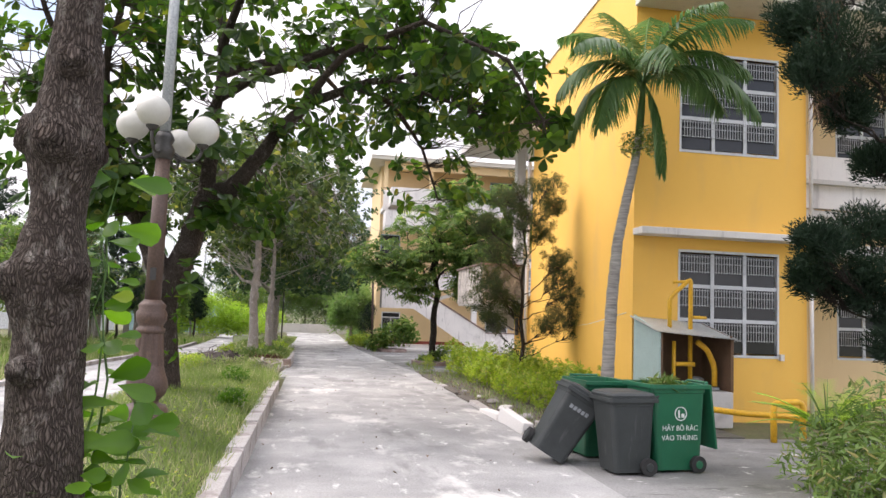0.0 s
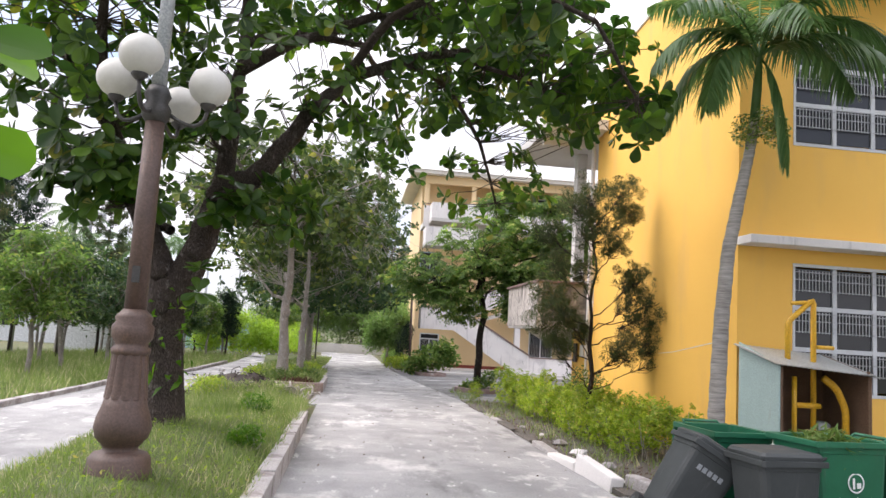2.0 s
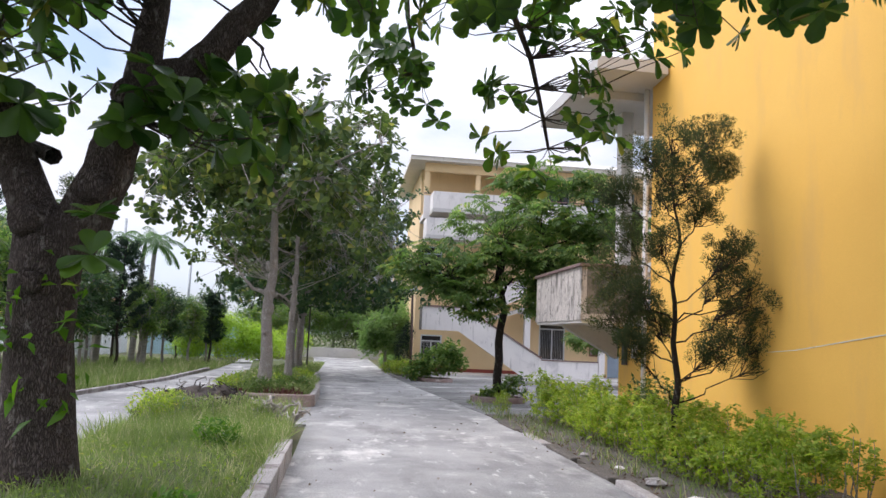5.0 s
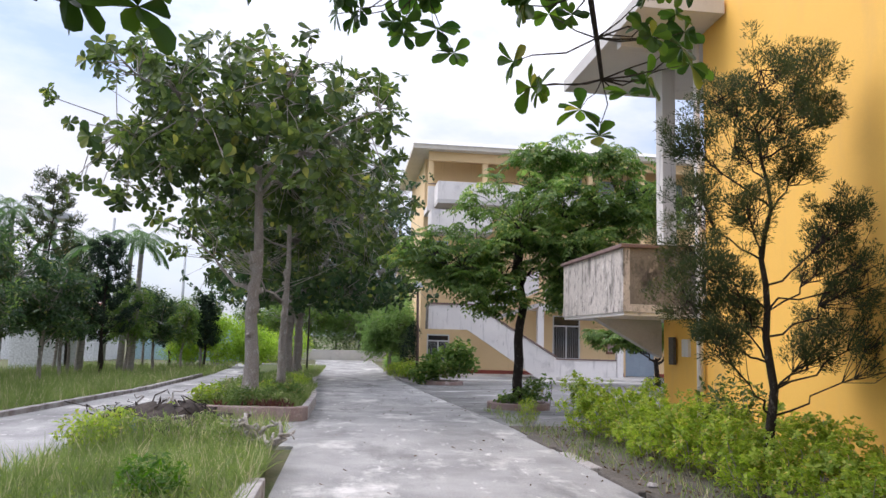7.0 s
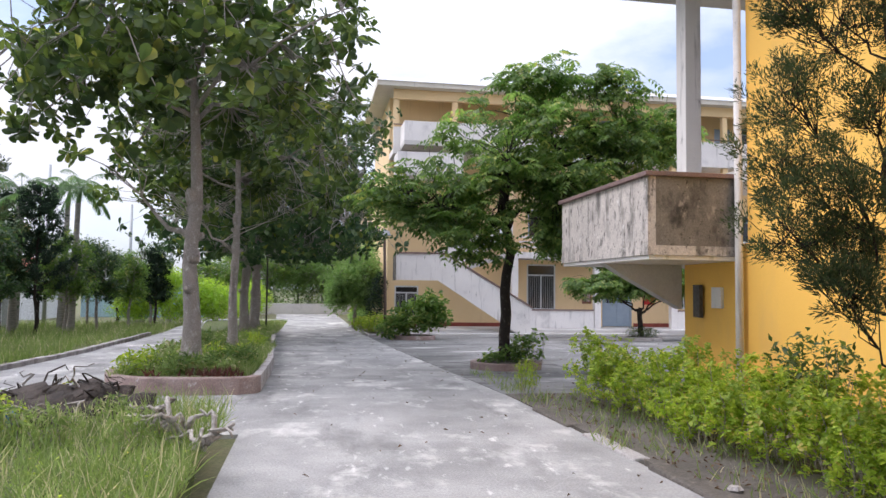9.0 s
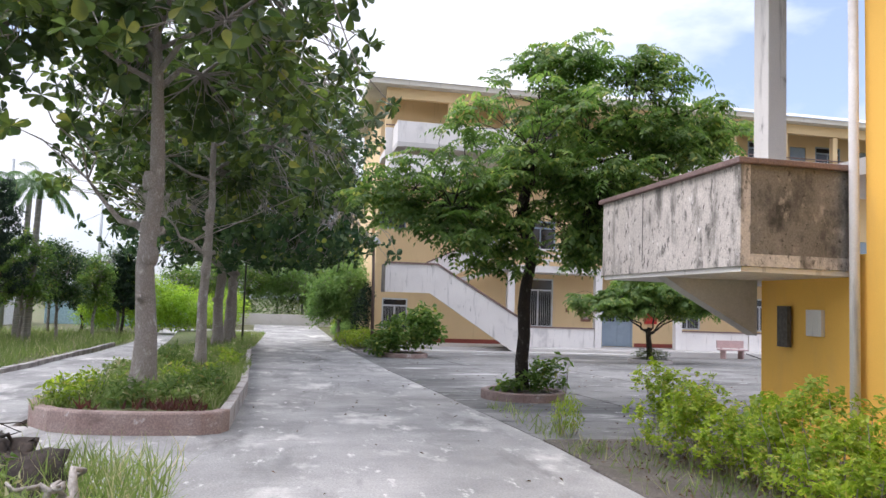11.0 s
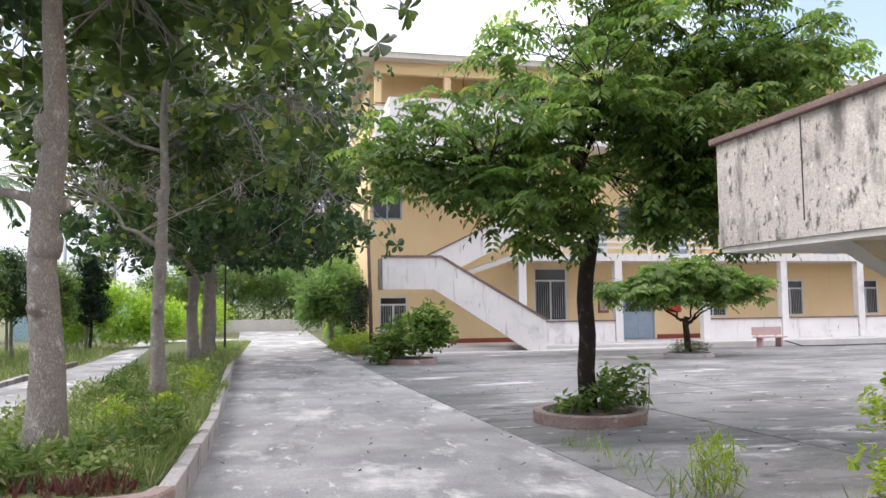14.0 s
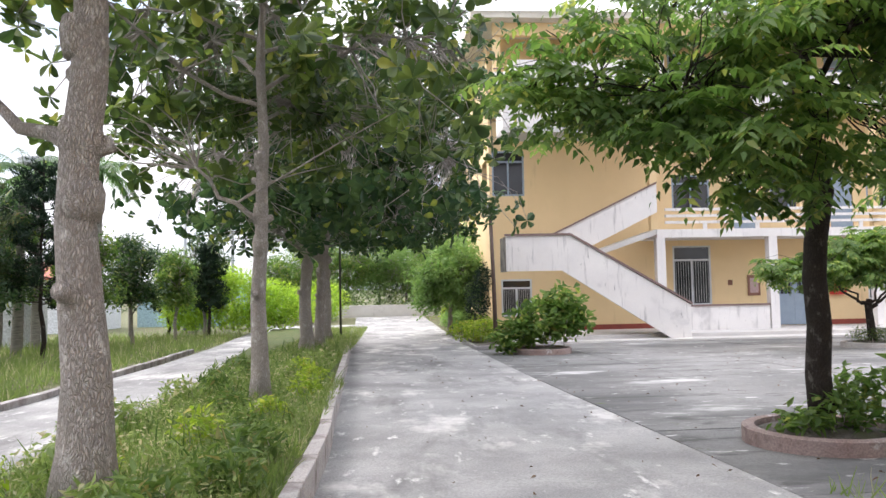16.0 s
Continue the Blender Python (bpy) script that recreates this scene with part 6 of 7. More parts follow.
for i in range(6):
    y = 13.3 + i * 1.2
    bush("hedge_shrub", (5.55, y, 0.02), [((0, 0, 0.55), (0.42, 0.5, 0.38), 1.0)], 85, 0.070, "sparse hedge shrub close to the wall", "hedge", m_leaf_hedge, G_H, shape="sprig")
bush("broadleaf_shrub", (5.35, 5.7, 0.0), [((0, 0, 0.55), (0.8, 0.7, 0.5), 1.0), ((0.8, 0.5, 0.75), (0.7, 0.7, 0.6), 0.9), ((-0.25, -0.5, 0.4), (0.6, 0.6, 0.38), 0.6), ((0.3, -0.9, 0.5), (0.7, 0.6, 0.45), 0.7)], 1300, 0.14, "olive green leggy shrub beside the bins", "shrub", m_leaf_olive, stems=14, aspect=0.26)
cy = thing("cycad", (5.75, 6.7, 0.15), "cycad with stiff upright green fronds beside the bins", "shrub")
part("stem", Mesh().tube([(0, 0, 0), (0, 0, 0.35), (0, 0, 0.5)], [0.14, 0.13, 0.09], 12, 0.2), m_bark, cy)
for k in range(22):
    a = k * 2.4
    way, d, p = [Vector((0, 0, 0.48))], Vector((math.cos(a), math.sin(a), rnd.uniform(0.4, 1.8))).normalized(), Vector((0, 0, 0.48))
    for i in range(7):
        p = p + d * 0.12
        way.append(p)
        d = (d + Vector((0, 0, -0.12))).normalized()
    fr = part("frond", Mesh().tube(way, taper(0.01, 0.003, 8), 4, cap=False), m_palm, cy)
    b, ax = [], []
    for i in range(30):
        q = 0.8 + 6.2 * i / 30
        j = min(int(q), 6)
        pt, dd = way[j].lerp(way[j + 1], q - j), (way[j + 1] - way[j]).normalized()
        sd = dd.cross(Vector((0, 0, 1))).normalized()
        for s in (-1, 1):
            b.append(tuple(pt)), ax.append(tuple(sd * s + dd * 0.5 + Vector((0, 0, 0.15))))
    part("leaf_fringe", leaf_mesh("leaf_fringe", [blades(np.array(b), np.array(ax), np.tile([0, 0, 1.0], (60, 1)), 0.15, 0.018, "blade", 0.1, 0.1)], m_leaf_bright), None, fr)
bush("planter_shrub", (4.45, 41.0, -0.38), [((0, 0, 0.9), (1.15, 0.9, 0.65), 1.0), ((0.6, 0, 1.5), (0.7, 0.6, 0.45), 0.4), ((-0.9, 0, 0.5), (0.7, 0.7, 0.45), 0.4), ((0.9, 0, 0.9), (0.7, 0.6, 0.5), 0.4)], 900, 0.24, "broad-leaved shrub in a low round planter", "shrub", m_leaf_tree, stems=6, shape="obovate", aspect=0.55)
bush("round_shrub", (3.3, 45.6, gz(45) + 0.05), [((0, 0, 0.5), (0.75, 0.8, 0.5), 1.0), ((-0.6, 1.0, 0.4), (0.6, 0.7, 0.4), 0.6)], 1600, 0.12, "clipped bright green shrub beside the road", "shrub", m_leaf_hedge)
bush("tall_dark_shrub", (3.45, 48.5, gz(48) + 0.05), [((0, 0, 1.4), (0.55, 0.6, 1.2), 1.0), ((0.3, 0.3, 2.4), (0.4, 0.4, 0.6), 0.4)], 1600, 0.12, "tall dark shrub by the building's corner", "shrub", m_needle_dark)
bush("bright_bush", (-7.4, 56.5, gz(56)), [((0, 0, 1.7), (2.2, 1.6, 1.6), 1.0), ((1.8, 0.6, 1.4), (1.6, 1.3, 1.3), 0.7), ((-1.3, 0.5, 2.6), (1.6, 1.3, 1.0), 0.6), ((-2.4, 0, 1.2), (1.2, 1.1, 1.0), 0.4)], 4200, 0.24, "vivid yellow-green weeping bush at the field's edge", "shrub", m_leaf_bright, aspect=0.42, flat=0.9)
bush("bright_bush", (-3.6, 60.0, gz(60)), [((0, 0, 1.5), (1.5, 1.2, 1.2), 1.0)], 2200, 0.2, "yellow-green bush across the far road", "shrub", m_leaf_bright, aspect=0.35)
for i, (x, y, r) in enumerate(((-5.5, 66, 1.4), (-5.0, 69.5, 1.3), (4.4, 67, 1.2), (3.7, 60, 1.0), (3.9, 63.5, 1.1), (3.4, 57, 0.9), (-8.5, 63, 1.6), (-11, 60.5, 1.5), (4.0, 62, 1.2))):
    bush("verge_shrub", (x, y, gz(y)), [((0, 0, r * 0.5), (r, r * 0.8, r * 0.6), 1.0), ((r * 0.6, 0, r * 0.4), (r * 0.6, r * 0.6, r * 0.5), 0.4)], 1300, 0.18, "pale green shrub on the far verge", "shrub", m_leaf_far if i % 2 else m_leaf_hedge, "far verge shrubs", stems=4)
for i, (x, r) in enumerate(((-7.5, 2.0), (-4.6, 1.8), (-1.8, 2.1), (1.0, 1.9), (3.6, 2.0), (6.4, 1.8))):
    bush("boundary_shrub", (x, 78.6 + 0.5 * (i % 2), gz(78) - 0.05), [((0, 0, r * 0.7), (r, r * 0.7, r * 0.75), 1.0), ((r * 0.4, 0, r * 1.3), (r * 0.7, r * 0.6, r * 0.6), 0.6)], 1500, 0.24, "tall green shrub behind the boundary wall", "shrub", m_leaf_tree if i % 2 else m_leaf_far, "shrubs behind the boundary wall", stems=4)
G_FAR = "trees beyond the far end of the road"
for i, (x, y, h, r, mt) in enumerate(((4.3, 61.0, 6.0, 2.2, 0), (4.6, 55, 5.4, 2.4, 0), (-3.6, 79.5, 8.0, 3.4, 1), (1.2, 79.0, 7.2, 3.2, 0), (5.0, 69, 6.5, 2.6, 1), (-6.5, 71, 6.0, 3.0, 1), (6.5, 58, 7.0, 2.8, 0), (6.0, 72, 8.0, 3.2, 1), (-1.0, 82, 7.0, 3.6, 0), (4.5, 84, 7.5, 3.6, 1), (-26, 48, 7.5, 3.6, 1), (2.6, 52.5, 4.2, 1.5, 0))):
    z0 = gz(y)
    ob = thing("far_tree", (x, y, z0), "light green tree beyond the end of the road", "tree", G_FAR)
    wd = Mesh().tube(trunk_line((0, 0, -0.2), (0.2, 0, h * 0.7), 8, x), taper(0.13, 0.04, 9), 8, 0.1)
    lm = [bez((0, 0, h * 0.35), (math.cos(k * 1.3) * r * 0.7, math.sin(k * 1.3) * r * 0.7, h * rnd.uniform(0.5, 0.9)), (0, 0, 0.2), 5, 0.04) for k in range(7)]
    for l in lm:
        wd.tube(l, taper(0.05, 0.012, 6), 5, cap=False)
    tp = np.concatenate([ball(60, (math.cos(k * 1.9) * r * 0.5, math.sin(k * 1.9) * r * 0.5, h * (0.42 + 0.10 * (k % 5))), (r * 0.55, r * 0.55, h * 0.15), 0.2) for k in range(7)])
    woody(wd, lm, tp, 0.012, 3)
    part("trunk", wd, m_bark, ob, smooth=True)
    pp = np.repeat(tp, 26, 0) + rng.normal(0, 0.26, (len(tp) * 26, 3))
    part("crown", leaf_mesh("crown", [scatter_leaves(pp, 0.24, 0.45, 0.5, 0.2)], m_leaf_far if mt == 0 else m_leaf_tree), None, ob)


# ---- things ----
# globe lamp post
L0 = (-1.65, 8.2, 0.42)
lp = thing("lamp_post", L0, "brown cast lamp post with three milky globes on a fluted base", "street lamp")
plinth = Mesh().lathe([(0.25, -0.12), (0.265, 0.0), (0.265, 0.07), (0.25, 0.10), (0.245, 0.17), (0.215, 0.215), (0.15, 0.235), (0.135, 0.255), (0.155, 0.285), (0.205, 0.34), (0.228, 0.42), (0.215, 0.50), (0.180, 0.60), (0.158, 0.70)], 32)
part("base", plinth, m_pole, lp, smooth=True)
fl = Mesh()
n_fl = 96
rows = []
for zz, rr in ((0.66, 0.162), (0.76, 0.150), (0.90, 0.140), (1.03, 0.132)):
    rows.append([((rr + 0.012 * abs(math.sin(6 * a))) * math.cos(a), (rr + 0.012 * abs(math.sin(6 * a))) * math.sin(a), zz) for a in [2 * math.pi * k / n_fl for k in range(n_fl + 1)]])
fl.quad_grid(rows)
part("fluted_shaft", fl, m_pole, lp)
part("collar", Mesh().lathe([(0.125, 1.00), (0.155, 1.03), (0.158, 1.07), (0.132, 1.09), (0.136, 1.12), (0.165, 1.16), (0.170, 1.25), (0.140, 1.29), (0.152, 1.33), (0.128, 1.36), (0.088, 1.40)], 28), m_pole, lp, smooth=True)
part("shaft", Mesh().lathe([(0.090, 1.38), (0.088, 2.2), (0.080, 3.12)], 20), m_pole, lp, "brown paint worn pale", smooth=True)
part("upper_pole", Mesh().lathe([(0.064, 3.12), (0.060, 4.4), (0.055, 6.4)], 16), m_polegrey, lp, "grey galvanised upper pole", smooth=True)
part("hub", Mesh().lathe([(0.085, 3.02), (0.115, 3.06), (0.125, 3.14), (0.09, 3.20), (0.115, 3.26), (0.08, 3.34)], 20), m_black, lp, smooth=True)
part("access_hatch", Mesh().box(-0.032, -0.094, 1.62, 0.032, -0.082, 1.76), m_black, lp)
for gx, gy, gzv in ((-0.38, 0.10, 3.42), (-0.07, -0.34, 3.50), (0.42, 0.06, 3.40), (0.10, 0.40, 3.30)):
    arm = part("arm", Mesh().tube(bez((gx * 0.2, gy * 0.2, 3.12), (gx, gy, gzv - 0.22), (gx * 0.15, gy * 0.15, -0.12), 6), [0.018] * 7, 8), m_black, lp, smooth=True)
    part("cup", Mesh().lathe([(0.03, -0.22), (0.07, -0.18), (0.065, -0.14)], 16, (gx, gy, gzv)), m_black, arm, smooth=True)
    part("globe", Mesh().lathe([(0.180 * math.sin(math.pi * k / 14) + 0.001, -0.175 * math.cos(math.pi * k / 14)) for k in range(15)], 24, (gx, gy, gzv)), m_globe, arm, "milky white plastic globe", smooth=True)


# wheeled bins
def wheelie_bin(name, at, turn, lean, w, d, h, body_mat, lid_mat, label, lid="closed", group="wheeled bins at the roadside", wheels=True):
    """A wheeled bin that tapers to its foot, with ribs, rim, lid, handle bar and wheels. Front faces -y."""
    ob = thing(name, at, label, "bin", group)
    ob.rotation_euler = (radians(lean[0]), radians(lean[1]), radians(turn))
    bw, bd = w * 0.84, d * 0.80
    z0, z1 = 0.03, h * 0.93
    t = 0.02

    def ring(u, inset=0.0):
        ww, dd = (bw + (w - bw) * u) / 2 - inset, (bd + (d - bd) * u) / 2 - inset
        z = z0 + (z1 - z0) * u
        c = min(0.06, ww * 0.3)
        pts = []
        for sx, sy, a0 in ((1, 1, 0), (-1, 1, 90), (-1, -1, 180), (1, -1, 270)):
            for k in range(4):
                a = radians(a0 + 30 * k)
                pts.append((sx * (ww - c) + c * math.cos(a), sy * (dd - c) + c * math.sin(a) + (1 - u) * d * 0.06, z))
        return pts

    m = Mesh()
    rows = [ring(u) for u in (0, 0.25, 0.5, 0.75, 0.9)] + [[(x * 1.03, y * 1.03, z) for x, y, z in ring(0.905)], [(x * 1.03, y * 1.03, z) for x, y, z in ring(1.0)]]
    rows += [ring(1.0, t), ring(0.03, t)]
    m.quad_grid([r + [r[0]] for r in rows])
    k = len(m.v)
    m.v += ring(0)
    m.f.append(tuple(reversed(range(k, k + 16))))
    k = len(m.v)
    m.v += ring(0.03, t)
    m.f.append(tuple(range(k, k + 16)))
    part("body", m, body_mat, ob, smooth=False)
    part("rim", Mesh().box(-w / 2 - 0.03, -d / 2 - 0.03, z1 - 0.045, w / 2 + 0.03, -d / 2 - 0.008, z1 + 0.005).box(-w / 2 - 0.03, -d / 2 - 0.008, z1 - 0.045, -w / 2 - 0.008, d / 2 + 0.03, z1 + 0.005).box(w / 2 + 0.008, -d / 2 - 0.008, z1 - 0.045, w / 2 + 0.03, d / 2 + 0.03, z1 + 0.005), body_mat, ob, bevel=0.006)
    hb = Mesh().tube([(-w * 0.32, d / 2 + 0.02, z1 - 0.02), (-w * 0.32, d / 2 + 0.09, z1 + 0.02), (w * 0.32, d / 2 + 0.09, z1 + 0.02), (w * 0.32, d / 2 + 0.02, z1 - 0.02)], [0.016] * 4, 8)
    part("handle_bar", hb, lid_mat, ob, smooth=True)
    if lid == "closed":
        lm = Mesh()
        rr = []
        for u, zz in ((1.05, 0.0), (1.06, 0.03), (0.98, 0.055), (0.6, 0.075), (0.0, 0.08)):
            rr.append([(x * u, y * u, z1 + 0.006 + zz) for x, y, z in ring(1.0)])
        lm.quad_grid([r + [r[0]] for r in rr])
        k = len(lm.v)
        lm.v += rr[0]
        lm.f.append(tuple(reversed(range(k, k + 16))))
        part("lid", lm, lid_mat, ob, smooth=False)
    elif lid == "open":
        part("lid", Mesh().slab([(-w / 2, d / 2 + 0.05, z1), (w / 2, d / 2 + 0.05, z1), (w / 2 - 0.02, d / 2 + 0.16, z1 - d * 1.02), (-w / 2 + 0.02, d / 2 + 0.16, z1 - d * 1.02)], (0, 0.03, 0.005)), lid_mat, ob, "lid hanging open behind", bevel=0.008)
    if wheels:
        for s in (-1, 1):
            wh = part("wheel", Mesh().tube([(s * (bw / 2 + 0.015), d * 0.36, 0.10), (s * (bw / 2 + 0.075), d * 0.36, 0.10)], [0.10, 0.10], 20), m_rubber, ob, smooth=False)
            part("hub_cap", Mesh().tube([(s * (bw / 2 + 0.076), d * 0.36, 0.10), (s * (bw / 2 + 0.084), d * 0.36, 0.10)], [0.05, 0.045], 14), body_mat, wh)
        part("axle", Mesh().tube([(-bw / 2 - 0.01, d * 0.36, 0.10), (bw / 2 + 0.01, d * 0.36, 0.10)], [0.012] * 2, 8), m_black, ob)
    return ob


def text_part(word, size, at, parent, mat, rot=(90, 0, 0)):
    cu = bpy.data.curves.new("lettering", 'FONT')
    cu.body = word
    cu.size = size
    cu.align_x = 'CENTER'
    cu.extrude = 0.0015
    tmp = bpy.data.objects.new("lettering", cu)
    scene.collection.objects.link(tmp)
    bpy.context.view_layer.update()
    me = bpy.data.meshes.new_from_object(tmp.evaluated_get(bpy.context.evaluated_depsgraph_get()))
    bpy.data.objects.remove(tmp)
    me.materials.clear()
    me.materials.append(mat)
    ob = part("lettering", me, mat, parent)
    ob.location = at
    ob.rotation_euler = [radians(a) for a in rot]
    return ob


front = wheelie_bin("wheelie_bin", (4.50, 8.0, 0.0), -82, (0, 0), 0.58, 0.76, 1.12, m_bin_green, m_bin_green, "large green wheeled bin with white lettering, lid open", "open")
for word, z, s in (("HÃY BỎ RÁC", 0.50, 0.085), ("VÀO THÙNG", 0.385, 0.085)):
    u = (z - 0.03) / 0.96
    text_part(word, s, ((0.58 * 0.84 + 0.58 * 0.16 * u) / 2 + 0.006, 0.03, z), front, m_print, (87.5, 0, 90))
em = Mesh()
for k in range(24):
    a0, a1 = 2 * math.pi * k / 24, 2 * math.pi * (k + 1) / 24
    em.slab([(0.085 * math.cos(a0), 0, 0.085 * math.sin(a0)), (0.085 * math.cos(a1), 0, 0.085 * math.sin(a1)), (0.073 * math.cos(a1), 0, 0.073 * math.sin(a1)), (0.073 * math.cos(a0), 0, 0.073 * math.sin(a0))], (0, 0.003, 0))
em.box(-0.035, 0, -0.05, -0.012, 0.003, 0.04).box(0.008, 0, -0.045, 0.05, 0.003, 0.0)
emb = part("emblem", em, m_print, front, "white round emblem")
emb.location, emb.rotation_euler = (0.282, 0.03, 0.70), (radians(-3), 0, radians(90))
wheelie_bin("wheelie_bin", (3.95, 8.85, 0.0), 4, (0, 0), 0.62, 0.74, 1.07, m_bin_green, m_bin_green, "green wheeled bin standing behind the grey ones", "open")
wheelie_bin("wheelie_bin", (3.86, 7.80, 0.0), -84, (0, 0), 0.50, 0.58, 0.95, m_bin_grey, m_bin_grey, "small dark grey wheeled bin with its lid shut", "closed")
tilted = wheelie_bin("wheelie_bin", (3.08, 8.35, 0.085), -4, (0, 31), 0.50, 0.56, 0.95, m_bin_grey, m_bin_grey, "dark grey wheeled bin tipped against its neighbours", "closed")
for i in range(5):
    bx = part("worn_mark", Mesh().box(-0.13 + i * 0.055, -0.262, 0.66, -0.09 + i * 0.055, -0.258, 0.71), m_greyprint, tilted)
pts = ball(700, (0, 0, 0.06), (0.24, 0.30, 0.14))
solo("leaf_heap", leaf_mesh("leaf_heap", [scatter_leaves(pts, 0.13, 0.25, 0.6, 0.1)], m_leaf_olive), None, "heap of cut leaves filling the bin", "leaves", "stuff", at=(4.5, 8.02, 0.92))

# pump shelter with yellow pipes
hut = thing("pump_shelter", (6.05, 11.35, 0.0), "small sheet-metal pump shelter with yellow pipes", "shelter")
part("side_panel", Mesh().slab([(0.0, 0, 0.62), (0.0, 1.08, 0.62), (0.0, 1.08, 1.92), (0.0, 0, 1.62)], (0.02, 0, 0)), m_sheet, hut, "pale green sheet metal")
part("side_panel", Mesh().slab([(1.36, 0, 0.62), (1.36, 1.08, 0.62), (1.36, 1.08, 1.80), (1.36, 0, 1.56)], (0.02, 0, 0)), m_rust, hut)
part("back_panel", Mesh().box(0.02, 1.06, 0.62, 1.36, 1.08, 1.78), m_rust, hut)
rf = Mesh()
rows = []
for j in range(2):
    rows.append([(-0.06 + 1.52 * i / 40, -0.06 + j * 1.2, 1.63 - 0.10 * i / 40 + j * 0.26 + 0.012 * (i % 2)) for i in range(41)])
rf.quad_grid(rows)
rf.quad_grid([[(x, y, z - 0.012) for x, y, z in reversed(r)] for r in rows])
part("roof_sheet", rf, m_tin, hut, "rippled zinc roof sheet")
part("plinth", Mesh().box(0, 0, 0, 1.38, 1.08, 0.62), m_concrete, hut, bevel=0.015)
for x in (0.03, 1.33):
    part("post", Mesh().box(x, 0.003, 0.62, x + 0.03, 0.033, 1.6), m_rust, hut)


def pipe_run(pts, r, sides=12):
    m = Mesh()
    q = [Vector(p) for p in pts]
    out = [q[0]]
    for i in range(1, len(q) - 1):
        a, b = (q[i - 1] - q[i]).normalized(), (q[i + 1] - q[i]).normalized()
        c = r * 1.6
        out += [q[i] + a * c, q[i] + (a + b) * c * 0.29, q[i] + b * c]
    out.append(q[-1])
    return m.tube(out, [r] * len(out), sides)


pp = thing("pipework", (6.05, 11.35, 0.62), "yellow painted pipework inside and above the shelter", "pipes")
part("riser", pipe_run([(0.80, 0.45, 0.05), (0.80, 0.45, 1.98), (0.40, 0.45, 1.62), (0.40, 0.45, 1.0)], 0.04), m_gas, pp, smooth=True)
part("branch_pipe", pipe_run([(0.40, 0.30, 0.45), (0.80, 0.30, 0.45)], 0.04), m_gas, pp, smooth=True)
part("branch_pipe", pipe_run([(0.82, 0.25, 0.85), (1.02, 0.25, 0.72), (1.16, 0.25, 0.42), (1.16, 0.25, 0.08)], 0.05), m_gas, pp, smooth=True)
part("riser", pipe_run([(0.40, 0.28, 0.06), (0.40, 0.28, 0.85)], 0.035), m_gas, pp, smooth=True)
part("top_stub", pipe_run([(0.76, 0.45, 1.93), (0.46, 0.45, 1.90)], 0.028), m_gas, pp, smooth=True)
part("stub", pipe_run([(0.80, 0.36, 1.28), (1.05, 0.36, 1.28)], 0.03), m_gas, pp, smooth=True)
for x in (0.80, 1.16):
    part("flange", Mesh().tube([(x, 0.25 if x > 1 else 0.45, 0.02), (x, 0.25 if x > 1 else 0.45, 0.06)], [0.09, 0.09], 16), m_polegrey, pp)
part("pump_body", Mesh().lathe([(0.10, 0.0), (0.13, 0.04), (0.13, 0.18), (0.06, 0.22)], 16, (0.98, 0.55, 0.0)), m_polegrey, pp, smooth=True)
gp = thing("ground_pipe", (6.2, 10.6, 0.0), "yellow pipe running low in front of the shelter", "pipes")
part("run", pipe_run([(0.0, 0.2, 0.45), (0.9, 0.0, 0.36), (1.9, -0.1, 0.32), (2.0, -0.1, 0.0)], 0.05), m_gas, gp, smooth=True)
part("rail", pipe_run([(1.1, -0.6, 0.0), (1.1, -0.6, 0.60), (1.6, -0.6, 0.62), (1.6, -0.6, 0.0)], 0.05), m_gas, gp, smooth=True)
solo("broken_panel", Mesh().slab([(0, 0, 0), (0.25, 0.1, 0), (0.42, 0.15, 0.38), (0.25, 0.05, 0.42)], (0.02, -0.05, 0.02)), m_white, "broken white board leaning by the shelter", "debris", at=(5.78, 11.1, 0.02))


# round planters
def planter(at, r, h, label, mat):
    ob = thing("round_planter", at, label, "planter", "round tree planters")
    part("ring", Mesh().lathe([(r * 0.96, -0.2), (r, 0.0), (r, h), (r - 0.04, h + 0.015), (r - 0.13, h + 0.01), (r - 0.14, h - 0.06)], 40), mat, ob, smooth=False)
    part("soil", Mesh().lathe([(r - 0.13, 0.0), (r - 0.13, h - 0.05), (r * 0.4, h + 0.02), (0.01, h + 0.05)], 28), m_dirt, ob, smooth=True)
    return ob


planter((4.6, 27.1, gz(27.1)), 0.80, 0.15, "worn reddish round planter ring in the courtyard", m_kerb_red)
bush("planter_weeds", (4.6, 27.1, gz(27.1) + 0.15), [((0.15, -0.25, 0.2), (0.5, 0.35, 0.22), 0.6), ((0.35, 0.0, 0.35), (0.25, 0.3, 0.3), 0.6), ((-0.35, -0.2, 0.12), (0.3, 0.3, 0.12), 0.4)], 420, 0.14, "weeds and seedlings at the tree's foot", "weeds", m_leaf_tree)
bush("planter_weeds", (5.25, 26.9, gz(27.1) + 0.12), [((0, 0, 0.55), (0.25, 0.25, 0.2), 0.5), ((0.05, 0, 0.25), (0.12, 0.12, 0.2), 0.3)], 110, 0.16, "thin seedling at the planter's rim", "weeds", m_leaf_tree)
planter((4.45, 41.0, gz(41)), 0.85, 0.16, "low dark round planter below the shrub", m_kerb_red)
planter((14.0, 40.3, gz(40.3)), 0.85, 0.14, "low round planter below the spreading tree", m_kerb)
bush("planter_weeds", (14.0, 40.3, gz(40.3) + 0.14), [((0, 0, 0.2), (0.75, 0.7, 0.25), 1.0)], 900, 0.14, "tufts of grass in the planter", "weeds", m_leaf_row, aspect=0.2)

